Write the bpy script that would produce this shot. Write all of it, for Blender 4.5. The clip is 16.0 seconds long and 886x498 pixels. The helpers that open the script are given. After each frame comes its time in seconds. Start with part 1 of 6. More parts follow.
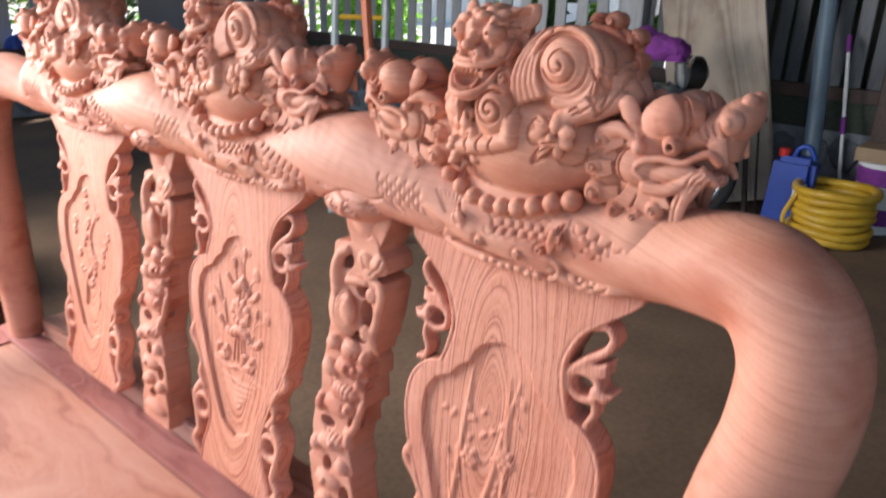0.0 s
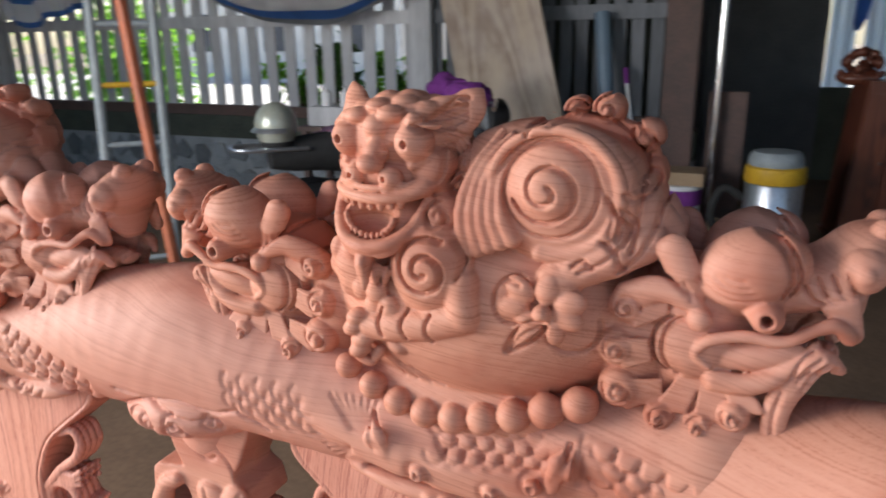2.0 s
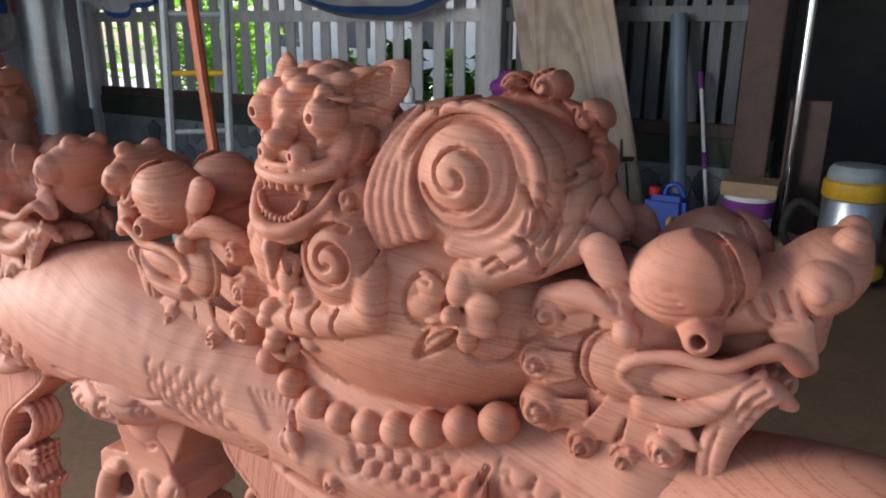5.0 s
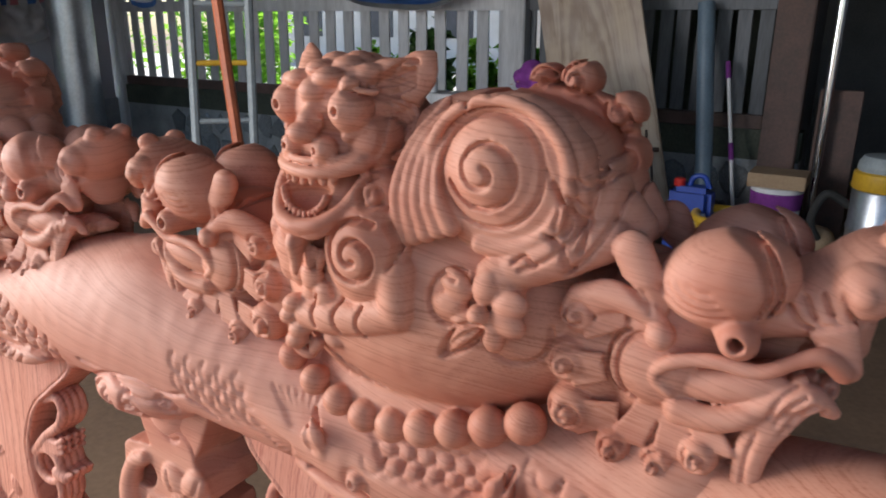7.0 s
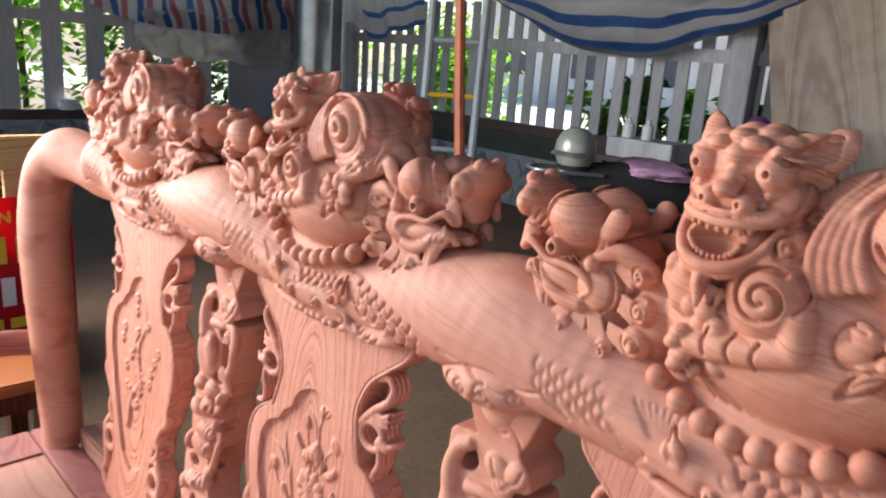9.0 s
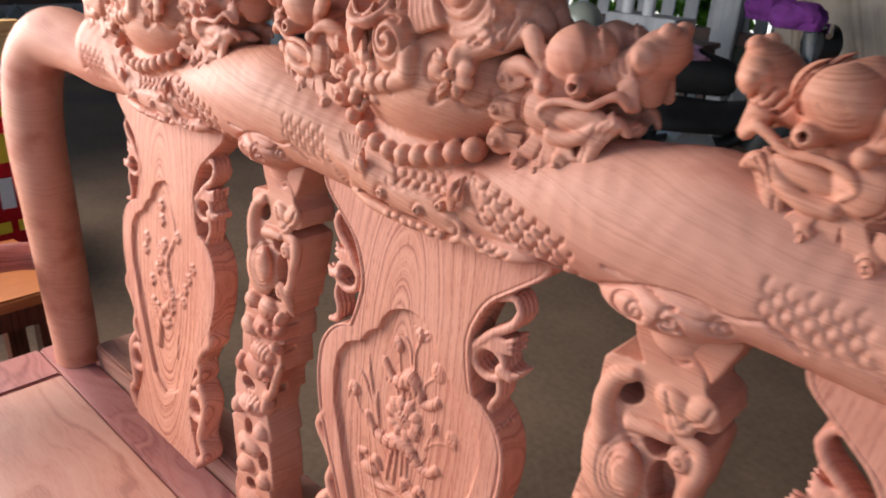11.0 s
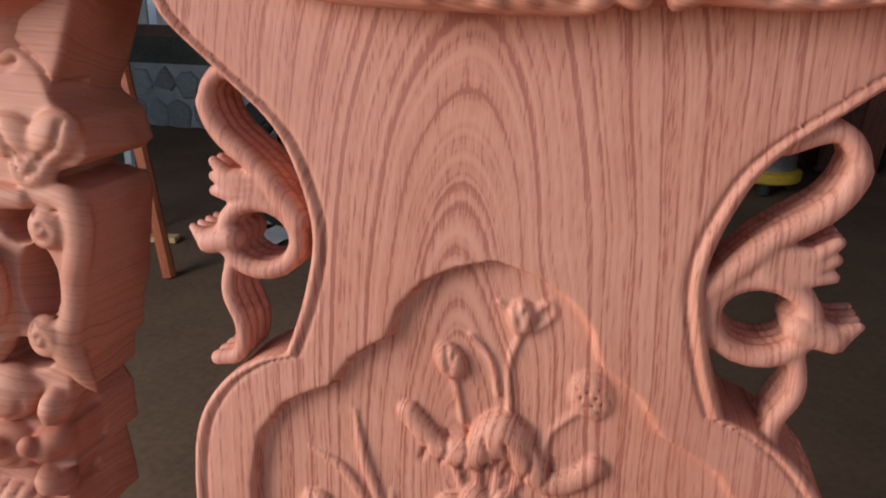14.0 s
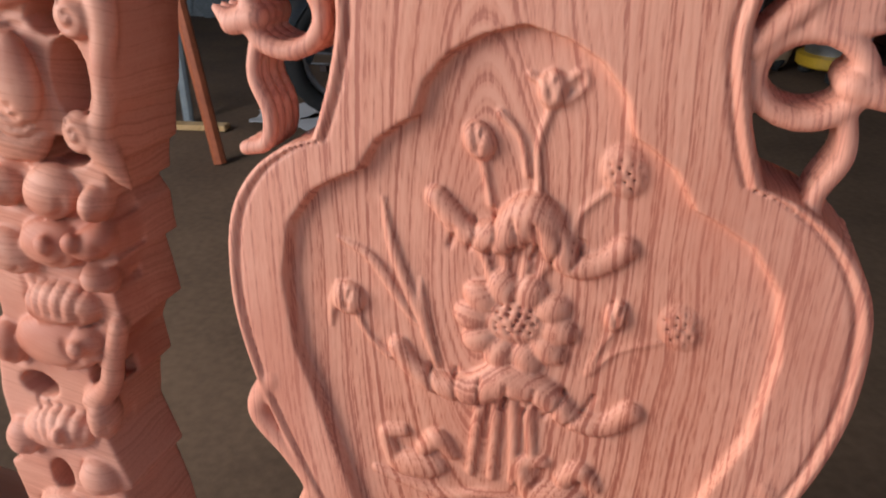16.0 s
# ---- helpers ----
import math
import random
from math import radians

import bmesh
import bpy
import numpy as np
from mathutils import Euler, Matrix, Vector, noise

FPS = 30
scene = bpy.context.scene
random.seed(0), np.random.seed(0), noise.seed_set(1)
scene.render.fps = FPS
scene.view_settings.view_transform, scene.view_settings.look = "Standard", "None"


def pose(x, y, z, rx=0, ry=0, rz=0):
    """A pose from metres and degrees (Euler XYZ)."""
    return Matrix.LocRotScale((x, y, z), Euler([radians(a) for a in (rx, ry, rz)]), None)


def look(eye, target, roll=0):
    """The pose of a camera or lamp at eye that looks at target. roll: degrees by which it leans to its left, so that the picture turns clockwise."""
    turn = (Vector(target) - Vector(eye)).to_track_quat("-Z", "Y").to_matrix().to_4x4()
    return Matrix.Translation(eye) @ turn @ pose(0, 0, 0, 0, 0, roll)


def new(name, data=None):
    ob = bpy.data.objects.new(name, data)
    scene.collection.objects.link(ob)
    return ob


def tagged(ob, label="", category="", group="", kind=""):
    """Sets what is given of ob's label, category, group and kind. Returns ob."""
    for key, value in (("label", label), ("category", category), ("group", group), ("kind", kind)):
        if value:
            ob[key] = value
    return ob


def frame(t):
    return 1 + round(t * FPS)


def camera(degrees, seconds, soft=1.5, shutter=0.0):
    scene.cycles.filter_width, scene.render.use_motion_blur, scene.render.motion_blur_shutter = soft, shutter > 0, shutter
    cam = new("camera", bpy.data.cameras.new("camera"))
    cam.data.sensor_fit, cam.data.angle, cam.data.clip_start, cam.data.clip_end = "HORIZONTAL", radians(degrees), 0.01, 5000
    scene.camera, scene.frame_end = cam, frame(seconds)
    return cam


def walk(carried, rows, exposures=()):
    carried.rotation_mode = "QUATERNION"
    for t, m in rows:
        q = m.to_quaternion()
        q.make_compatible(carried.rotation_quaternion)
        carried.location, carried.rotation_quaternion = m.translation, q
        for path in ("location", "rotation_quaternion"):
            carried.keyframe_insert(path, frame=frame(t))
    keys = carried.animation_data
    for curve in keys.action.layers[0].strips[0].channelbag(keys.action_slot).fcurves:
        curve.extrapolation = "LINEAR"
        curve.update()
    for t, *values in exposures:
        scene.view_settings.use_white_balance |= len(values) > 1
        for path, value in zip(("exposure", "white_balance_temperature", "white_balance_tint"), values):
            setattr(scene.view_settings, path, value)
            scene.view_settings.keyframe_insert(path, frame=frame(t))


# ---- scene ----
cam = camera(62.8, 16.0, soft=1.9, shutter=0.5)
METRES, EYE, TILT, LEAN, TURN = 2.15, 1.37, -20.2, -2.0, 40.6
ROWS = [
    (0.0, 0.0, 0.0, 0.0, 0.0, 0.0, -0.0),
    (0.5, 0.0116, 0.0506, 0.0253, -1.09, 2.94, 1.52),
    (1.0, 0.0331, 0.1065, 0.0515, -0.88, 3.13, 1.97),
    (1.5, 0.023, 0.1332, 0.0563, -4.45, 3.37, 2.91),
    (2.0, -0.0268, 0.1578, 0.0668, -15.24, 2.32, 8.51),
    (2.5, -0.0588, 0.1757, 0.0758, -21.69, 1.25, 9.37),
    (3.0, -0.0637, 0.179, 0.0775, -23.72, 1.75, 9.64),
    (3.5, -0.0468, 0.183, 0.0739, -23.23, 1.38, 10.16),
    (4.0, -0.0004, 0.1698, 0.0622, -14.87, 3.44, 8.13),
    (6.5, 0.0256, 0.1718, 0.0596, -8.08, 2.16, 4.57),
    (7.0, 0.0196, 0.1758, 0.0622, -8.1, 2.37, 4.72),
    (7.5, -0.0024, 0.1934, 0.0714, -8.44, 2.4, 3.68),
    (8.0, -0.0396, 0.2111, 0.084, -3.43, 3.43, 2.17),
    (8.5, -0.055, 0.1899, 0.081, 2.51, 4.4, -1.55),
    (9.0, -0.052, 0.1405, 0.0583, 4.79, 5.33, -3.92),
    (9.5, -0.0565, 0.1088, 0.0405, 6.34, 4.18, -4.38),
    (12.0, -0.1939, 0.3352, 0.0742, -7.8, -8.01, 3.13),
    (12.5, -0.2122, 0.4074, 0.0482, -15.47, -9.06, 8.02),
    (13.0, -0.2262, 0.4327, 0.0321, -21.96, -2.79, 9.8),
    (13.5, -0.2258, 0.4362, 0.0216, -24.04, -1.58, 9.05),
    (14.0, -0.2273, 0.4387, 0.0185, -24.0, -1.87, 9.38),
    (14.5, -0.2296, 0.4391, 0.0111, -23.14, -3.94, 9.13),
    (15.0, -0.2316, 0.4407, 0.0039, -22.8, -6.34, 9.54),
    (15.5, -0.2337, 0.4419, -0.0011, -22.26, -8.05, 10.11),
    (16.0, -0.2261, 0.4407, -0.0081, -20.03, -8.95, 9.39),
]
walk(cam, [(t, pose(1.04, -0.66, EYE, TILT, LEAN, TURN) @ pose(METRES * x, METRES * y, METRES * z, 90 + pitch, roll, yaw)) for t, x, y, z, yaw, pitch, roll in ROWS],
     exposures=((0.0, 1.0), (1.6, 0.9), (3.0, 0.50), (4.2, 0.62), (7.5, 0.64), (9.0, 0.8), (10.5, 0.6), (12.0, 0.15), (12.5, -0.35), (13.0, -0.47), (13.6, -0.20), (14.5, 0.05), (15.3, 0.12), (16.0, 0.22)))

# ---- world, sun, exposure ----
world = bpy.data.worlds.new("overcast_sky")
scene.world = world
world.use_nodes = True
wn = world.node_tree.nodes
sky = wn.new("ShaderNodeTexSky")
sky.sky_type, sky.sun_disc = "NISHITA", False
sky.sun_elevation, sky.sun_rotation = radians(62), radians(-35)
world.node_tree.links.new(sky.outputs[0], wn["Background"].inputs[0])
wn["Background"].inputs[1].default_value = 0.15
sun = new("sun", bpy.data.lights.new("sun", "SUN"))
sun.data.energy, sun.data.angle, sun.data.color = 5.0, radians(4), (1.0, 0.95, 0.88)
sun.matrix_world = look((-2.0, 3.0, 7.0), (0, 0, 0))


def area_lamp(name, eye, target, sx, sy, watts, colour):
    """Sky light that falls in through an open side of the shed."""
    d = bpy.data.lights.new(name, "AREA")
    d.shape, d.size, d.size_y, d.energy, d.color = "RECTANGLE", sx, sy, watts, colour
    ob = new(name, d)
    ob.matrix_world = look(eye, target)
    return ob


area_lamp("skylight_front", (-2.5, -1.05, 1.70), (-0.1, 0.0, 1.0), 2.2, 1.5, 118, (1.0, 0.975, 0.96))


# ---- materials ----
def material(name, colour, dark=None, rough=0.6, metal=0.0, scale=6.0, bump=0.15, fine=60.0, stretch=(1, 1, 1), spec=0.5, per_object=0.0):
    """Two scales of variation between two colours, with fine relief."""
    m = bpy.data.materials.new(name)
    m.use_nodes = True
    n, l = m.node_tree.nodes, m.node_tree.links
    b = n["Principled BSDF"]
    b.inputs["Metallic"].default_value = metal
    b.inputs["Specular IOR Level"].default_value = spec
    if dark is None:
        dark = tuple(c * 0.72 for c in colour)
    tc, mp = n.new("ShaderNodeTexCoord"), n.new("ShaderNodeMapping")
    mp.inputs["Scale"].default_value = stretch
    l.new(tc.outputs["Object"], mp.inputs[0])
    big, small = n.new("ShaderNodeTexNoise"), n.new("ShaderNodeTexNoise")
    big.inputs["Scale"].default_value, big.inputs["Detail"].default_value = scale, 5
    small.inputs["Scale"].default_value, small.inputs["Detail"].default_value = fine, 4
    l.new(mp.outputs[0], big.inputs[0])
    l.new(mp.outputs[0], small.inputs[0])
    add = n.new("ShaderNodeMath")
    add.operation = "MULTIPLY_ADD"
    add.inputs[1].default_value, add.inputs[2].default_value = 0.45, -0.05
    l.new(small.outputs[0], add.inputs[0])
    s2 = n.new("ShaderNodeMath")
    s2.operation = "MULTIPLY_ADD"
    s2.inputs[1].default_value = 0.75
    l.new(big.outputs[0], s2.inputs[0])
    l.new(add.outputs[0], s2.inputs[2])
    ramp = n.new("ShaderNodeValToRGB")
    ramp.color_ramp.elements[0].position, ramp.color_ramp.elements[1].position = 0.35, 0.72
    ramp.color_ramp.elements[0].color, ramp.color_ramp.elements[1].color = (*dark, 1), (*colour, 1)
    l.new(s2.outputs[0], ramp.inputs[0])
    last = ramp.outputs[0]
    if per_object:
        oi, hsv = n.new("ShaderNodeObjectInfo"), n.new("ShaderNodeHueSaturation")
        mr = n.new("ShaderNodeMapRange")
        mr.inputs[3].default_value, mr.inputs[4].default_value = 1 - per_object, 1 + per_object
        l.new(oi.outputs["Random"], mr.inputs[0])
        l.new(mr.outputs[0], hsv.inputs["Value"])
        l.new(last, hsv.inputs["Color"])
        last = hsv.outputs[0]
    l.new(last, b.inputs["Base Color"])
    rr = n.new("ShaderNodeMapRange")
    rr.inputs[3].default_value, rr.inputs[4].default_value = max(rough - 0.1, 0.03), min(rough + 0.1, 1)
    l.new(big.outputs[0], rr.inputs[0])
    l.new(rr.outputs[0], b.inputs["Roughness"])
    bp = n.new("ShaderNodeBump")
    bp.inputs["Strength"].default_value, bp.inputs["Distance"].default_value = bump, 0.004
    l.new(s2.outputs[0], bp.inputs["Height"])
    l.new(bp.outputs[0], b.inputs["Normal"])
    return m


def wood(name, light, mid, dark, offset, tilt, rings=55.0, turn=(0, 0, 0), rough=0.5, streaks=0.6, mottle=0.0):
    """Sawn and sanded heartwood: growth rings round a tilted pith, so that flat faces show stripes and arches, with pores along the grain.
    The grain runs along z of the turned coordinates."""
    m = bpy.data.materials.new(name)
    m.use_nodes = True
    n, l = m.node_tree.nodes, m.node_tree.links
    b = n["Principled BSDF"]
    b.inputs["Specular IOR Level"].default_value = 0.3
    tc, mp = n.new("ShaderNodeTexCoord"), n.new("ShaderNodeMapping")
    mp.inputs["Rotation"].default_value = [radians(a) for a in turn]
    l.new(tc.outputs["Object"], mp.inputs[0])
    warp = n.new("ShaderNodeTexNoise")
    warp.inputs["Scale"].default_value, warp.inputs["Detail"].default_value = 5.0, 3
    wm = n.new("ShaderNodeMapping")
    wm.inputs["Scale"].default_value = (1, 1, 0.45)
    l.new(mp.outputs[0], wm.inputs[0])
    l.new(wm.outputs[0], warp.inputs[0])
    sep = n.new("ShaderNodeSeparateXYZ")
    l.new(mp.outputs[0], sep.inputs[0])

    def calc(op, a, bb, c=None):
        k = n.new("ShaderNodeMath")
        k.operation = op
        for i, v in enumerate((a, bb, c)):
            if v is None:
                continue
            if isinstance(v, (int, float)):
                k.inputs[i].default_value = v
            else:
                l.new(v, k.inputs[i])
        return k.outputs[0]

    wob = calc("MULTIPLY_ADD", warp.outputs[0], 0.07, -0.035)
    px = calc("ADD", calc("ADD", sep.outputs[0], offset[0]), wob)
    py = calc("ADD", calc("MULTIPLY_ADD", sep.outputs[2], tilt, offset[1]), sep.outputs[1])
    r = calc("SQRT", calc("ADD", calc("MULTIPLY", px, px), calc("MULTIPLY", py, py)), 0.0)
    r = calc("MULTIPLY_ADD", warp.outputs[0], 0.02, r)
    def rings_at(scale, detail):
        t = n.new("ShaderNodeTexNoise")
        t.noise_dimensions = "1D"
        t.inputs["Scale"].default_value, t.inputs["Detail"].default_value = scale, detail
        l.new(r, t.inputs["W"])
        return t.outputs[0]

    def along(scale, squeeze, detail):
        t, pm = n.new("ShaderNodeTexNoise"), n.new("ShaderNodeMapping")
        t.inputs["Scale"].default_value, t.inputs["Detail"].default_value = scale, detail
        pm.inputs["Scale"].default_value = (1, 1, squeeze)
        l.new(mp.outputs[0], pm.inputs[0])
        l.new(pm.outputs[0], t.inputs[0])
        return t.outputs[0]

    broad, thin = rings_at(rings, 2), rings_at(rings * 3.2, 2)
    pore, hair = along(1100.0, 0.011, 2), along(480.0, 0.007, 3)
    blot = along(9.0, 1.0, 4)
    # the rings fade in and out along the board
    v = calc("MULTIPLY_ADD", broad, 0.50 * streaks, calc("MULTIPLY_ADD", thin, 0.85 * streaks, 0.0))
    v = calc("MULTIPLY_ADD", pore, 0.62 * streaks, v)
    v = calc("MULTIPLY_ADD", hair, 0.33 * streaks, v)
    v = calc("MULTIPLY_ADD", blot, 0.30, v)
    v = calc("MULTIPLY_ADD", v, 1 / (2.32 * streaks + 0.30), 0.0)
    ramp = n.new("ShaderNodeValToRGB")
    e = ramp.color_ramp.elements
    e[0].position, e[0].color = 0.425, (*dark, 1)
    e[1].position, e[1].color = 0.565, (*light, 1)
    k = e.new(0.475)
    k.color = (*mid, 1)
    l.new(v, ramp.inputs[0])
    # sapwood and heartwood drift: paler rose in places, deeper orange in others
    drift, tint = along(4.5, 0.5, 2), n.new("ShaderNodeMix")
    tint.data_type = "RGBA"
    dr = n.new("ShaderNodeMapRange")
    dr.inputs[1].default_value, dr.inputs[2].default_value, dr.inputs[4].default_value = 0.42, 0.66, 0.42
    l.new(drift, dr.inputs[0])
    l.new(dr.outputs[0], tint.inputs["Factor"])
    l.new(ramp.outputs[0], tint.inputs[6])
    tint.inputs[7].default_value = (min(light[0] * 1.08, 1), light[1] * 1.16, light[2] * 1.36, 1)
    # darker heart showing in flames where the cutter went through the rings
    flame, deep = along(16.0, 0.4, 5), n.new("ShaderNodeMix")
    deep.data_type = "RGBA"
    fr = n.new("ShaderNodeMapRange")
    fr.inputs[1].default_value, fr.inputs[2].default_value, fr.inputs[4].default_value = 0.50, 0.68, mottle
    l.new(flame, fr.inputs[0])
    l.new(fr.outputs[0], deep.inputs["Factor"])
    l.new(tint.outputs[2], deep.inputs[6])
    deep.inputs[7].default_value = (light[0] * 0.72, light[1] * 0.52, light[2] * 0.48, 1)
    l.new(deep.outputs[2], b.inputs["Base Color"])
    rr = n.new("ShaderNodeMapRange")
    rr.inputs[3].default_value, rr.inputs[4].default_value = rough + 0.12, rough - 0.08
    l.new(v, rr.inputs[0])
    l.new(rr.outputs[0], b.inputs["Roughness"])
    bp = n.new("ShaderNodeBump")
    bp.inputs["Strength"].default_value, bp.inputs["Distance"].default_value = 0.25, 0.0012
    l.new(v, bp.inputs["Height"])
    l.new(bp.outputs[0], b.inputs["Normal"])
    return m


PALE, HEART, DEEP = (0.70, 0.320, 0.210), (0.605, 0.240, 0.148), (0.37, 0.105, 0.062)
M_PANEL = wood("panel_rosewood", PALE, HEART, DEEP, (0.015, -0.135), 0.16, 150, streaks=1.0, rough=0.55, mottle=0.45)
M_CARVE = wood("carved_rosewood", (0.635, 0.292, 0.191), (0.595, 0.255, 0.162), (0.485, 0.188, 0.113), (0.0, 0.09), 0.03, 210, turn=(0, 83, 0), streaks=0.60, rough=0.58, mottle=0.95)
M_SEAT = wood("seat_rosewood", (0.52, 0.27, 0.19), (0.46, 0.20, 0.135), (0.32, 0.12, 0.08), (0.0, 0.25), 0.10, 40, turn=(0, 88, 0), rough=0.35)
M_FRAME = wood("frame_rosewood", (0.40, 0.17, 0.14), (0.34, 0.12, 0.10), (0.22, 0.07, 0.06), (0.0, 0.12), 0.04, 60, turn=(0, 89, 0), rough=0.38)
M_CONCRETE = material("worn_concrete", (0.195, 0.122, 0.076), (0.105, 0.064, 0.04), 0.85, scale=2.2, fine=45, bump=0.4)
M_EARTH = material("packed_earth", (0.30, 0.24, 0.18), (0.18, 0.15, 0.11), 0.95, scale=1.2, fine=30, bump=0.6)
M_GREYWOOD = material("weathered_grey_wood", (0.60, 0.60, 0.62), (0.36, 0.36, 0.38), 0.8, scale=9, fine=90, stretch=(1, 1, 0.12), per_object=0.15)
# Grey slats again, darker: the shade at this end is put into the colour.
M_GREYSHADE = material("old_grey_wood_shade_colour", (0.17, 0.18, 0.20), (0.09, 0.095, 0.105), 0.85, scale=9, fine=90, stretch=(1, 1, 0.12), per_object=0.2)
M_BROWNRAIL = material("brown_painted_rail", (0.12, 0.07, 0.06), (0.06, 0.04, 0.036), 0.7, scale=8)
M_MORTAR = material("dirty_mortar", (0.34, 0.36, 0.38), (0.18, 0.19, 0.20), 0.9, scale=5)
M_STONE = material("rubble_stone", (0.24, 0.26, 0.28), (0.09, 0.10, 0.11), 0.75, scale=14, per_object=0.5)
# Plinth plaster; the same dark colour also stands for shade behind the fence.
M_PLINTH = material("dark_mossy_plaster_and_shade", (0.075, 0.085, 0.065), (0.03, 0.035, 0.03), 0.9, scale=4)
M_ROOF = material("dark_roof_sheet", (0.10, 0.10, 0.11), (0.05, 0.05, 0.055), 0.6, scale=3)
M_GREYSHEET = material("grey_sheet_panel", (0.38, 0.37, 0.42), (0.29, 0.28, 0.32), 0.6, scale=2)


# ---- helpers for building ----
def mesh_of(name, verts, faces, mat, smooth=False):
    me = bpy.data.meshes.new(name)
    me.from_pydata([tuple(v) for v in verts], [], [tuple(f) for f in faces])
    me.materials.append(mat)
    if smooth:
        me.polygons.foreach_set("use_smooth", [True] * len(me.polygons))
    me.update()
    return me


def part(name, bm, mat, parent=None, label="", smooth=False, bevel=0.0):
    """Links a bmesh (freed) or a mesh as one object, under a thing or a part."""
    if isinstance(bm, bmesh.types.BMesh):
        if bevel:
            bmesh.ops.bevel(bm, geom=[e for e in bm.edges if e.is_manifold and e.calc_face_angle(0) > 0.5], offset=bevel, segments=2, affect="EDGES", clamp_overlap=True)
        me = bpy.data.meshes.new(name)
        bm.to_mesh(me)
        bm.free()
        me.materials.append(mat)
        if smooth or bevel:
            me.polygons.foreach_set("use_smooth", [True] * len(me.polygons))
            me.set_sharp_from_angle(angle=radians(40))
    else:
        me = bm
    ob = new(name, me)
    if parent:
        ob.parent = parent
    if label:
        ob["label"] = label
    return ob


def box(x0, x1, y0, y1, z0, z1, bm=None, m=None):
    bm = bm or bmesh.new()
    r = bmesh.ops.create_cube(bm, size=1, matrix=Matrix.LocRotScale(((x0 + x1) / 2, (y0 + y1) / 2, (z0 + z1) / 2), None, (abs(x1 - x0), abs(y1 - y0), abs(z1 - z0))))
    if m is not None:
        bmesh.ops.transform(bm, matrix=m, verts=r["verts"])
    return bm


def rod(points, radii, sides=12, bm=None, caps=True, squash=1.0):
    """A tube along points with a radius at each."""
    bm = bm or bmesh.new()
    pts = [Vector(p) for p in points]
    if isinstance(radii, (int, float)):
        radii = [radii] * len(pts)
    rings, up = [], None
    for i, p in enumerate(pts):
        d = (pts[min(i + 1, len(pts) - 1)] - pts[max(i - 1, 0)]).normalized()
        if up is None:
            up = d.orthogonal().normalized()
        up = (up - d * up.dot(d)).normalized()
        side = d.cross(up)
        rings.append([bm.verts.new(p + float(radii[i]) * (math.cos(a) * up + squash * math.sin(a) * side)) for a in (2 * math.pi * k / sides for k in range(sides))])
    for a, b in zip(rings, rings[1:]):
        for k in range(sides):
            bm.faces.new((a[k], a[(k + 1) % sides], b[(k + 1) % sides], b[k]))
    if caps:
        bm.faces.new(rings[0][::-1])
        bm.faces.new(rings[-1])
    return bm


def lathe(profile, sides=24, bm=None, centre=(0, 0, 0)):
    """A turned body from (radius, height) pairs, bottom to top."""
    bm = bm or bmesh.new()
    c = Vector(centre)
    rings = [[bm.verts.new(c + Vector((r * math.cos(a), r * math.sin(a), z))) for a in (2 * math.pi * k / sides for k in range(sides))] for r, z in profile]
    for a, b in zip(rings, rings[1:]):
        for k in range(sides):
            bm.faces.new((a[k], a[(k + 1) % sides], b[(k + 1) % sides], b[k]))
    bm.faces.new(rings[0][::-1])
    bm.faces.new(rings[-1])
    return bm


def empty(name, label, category, at=(0, 0, 0), group="", kind=""):
    e = new(name)
    e.location = at
    return tagged(e, label, category, group, kind)


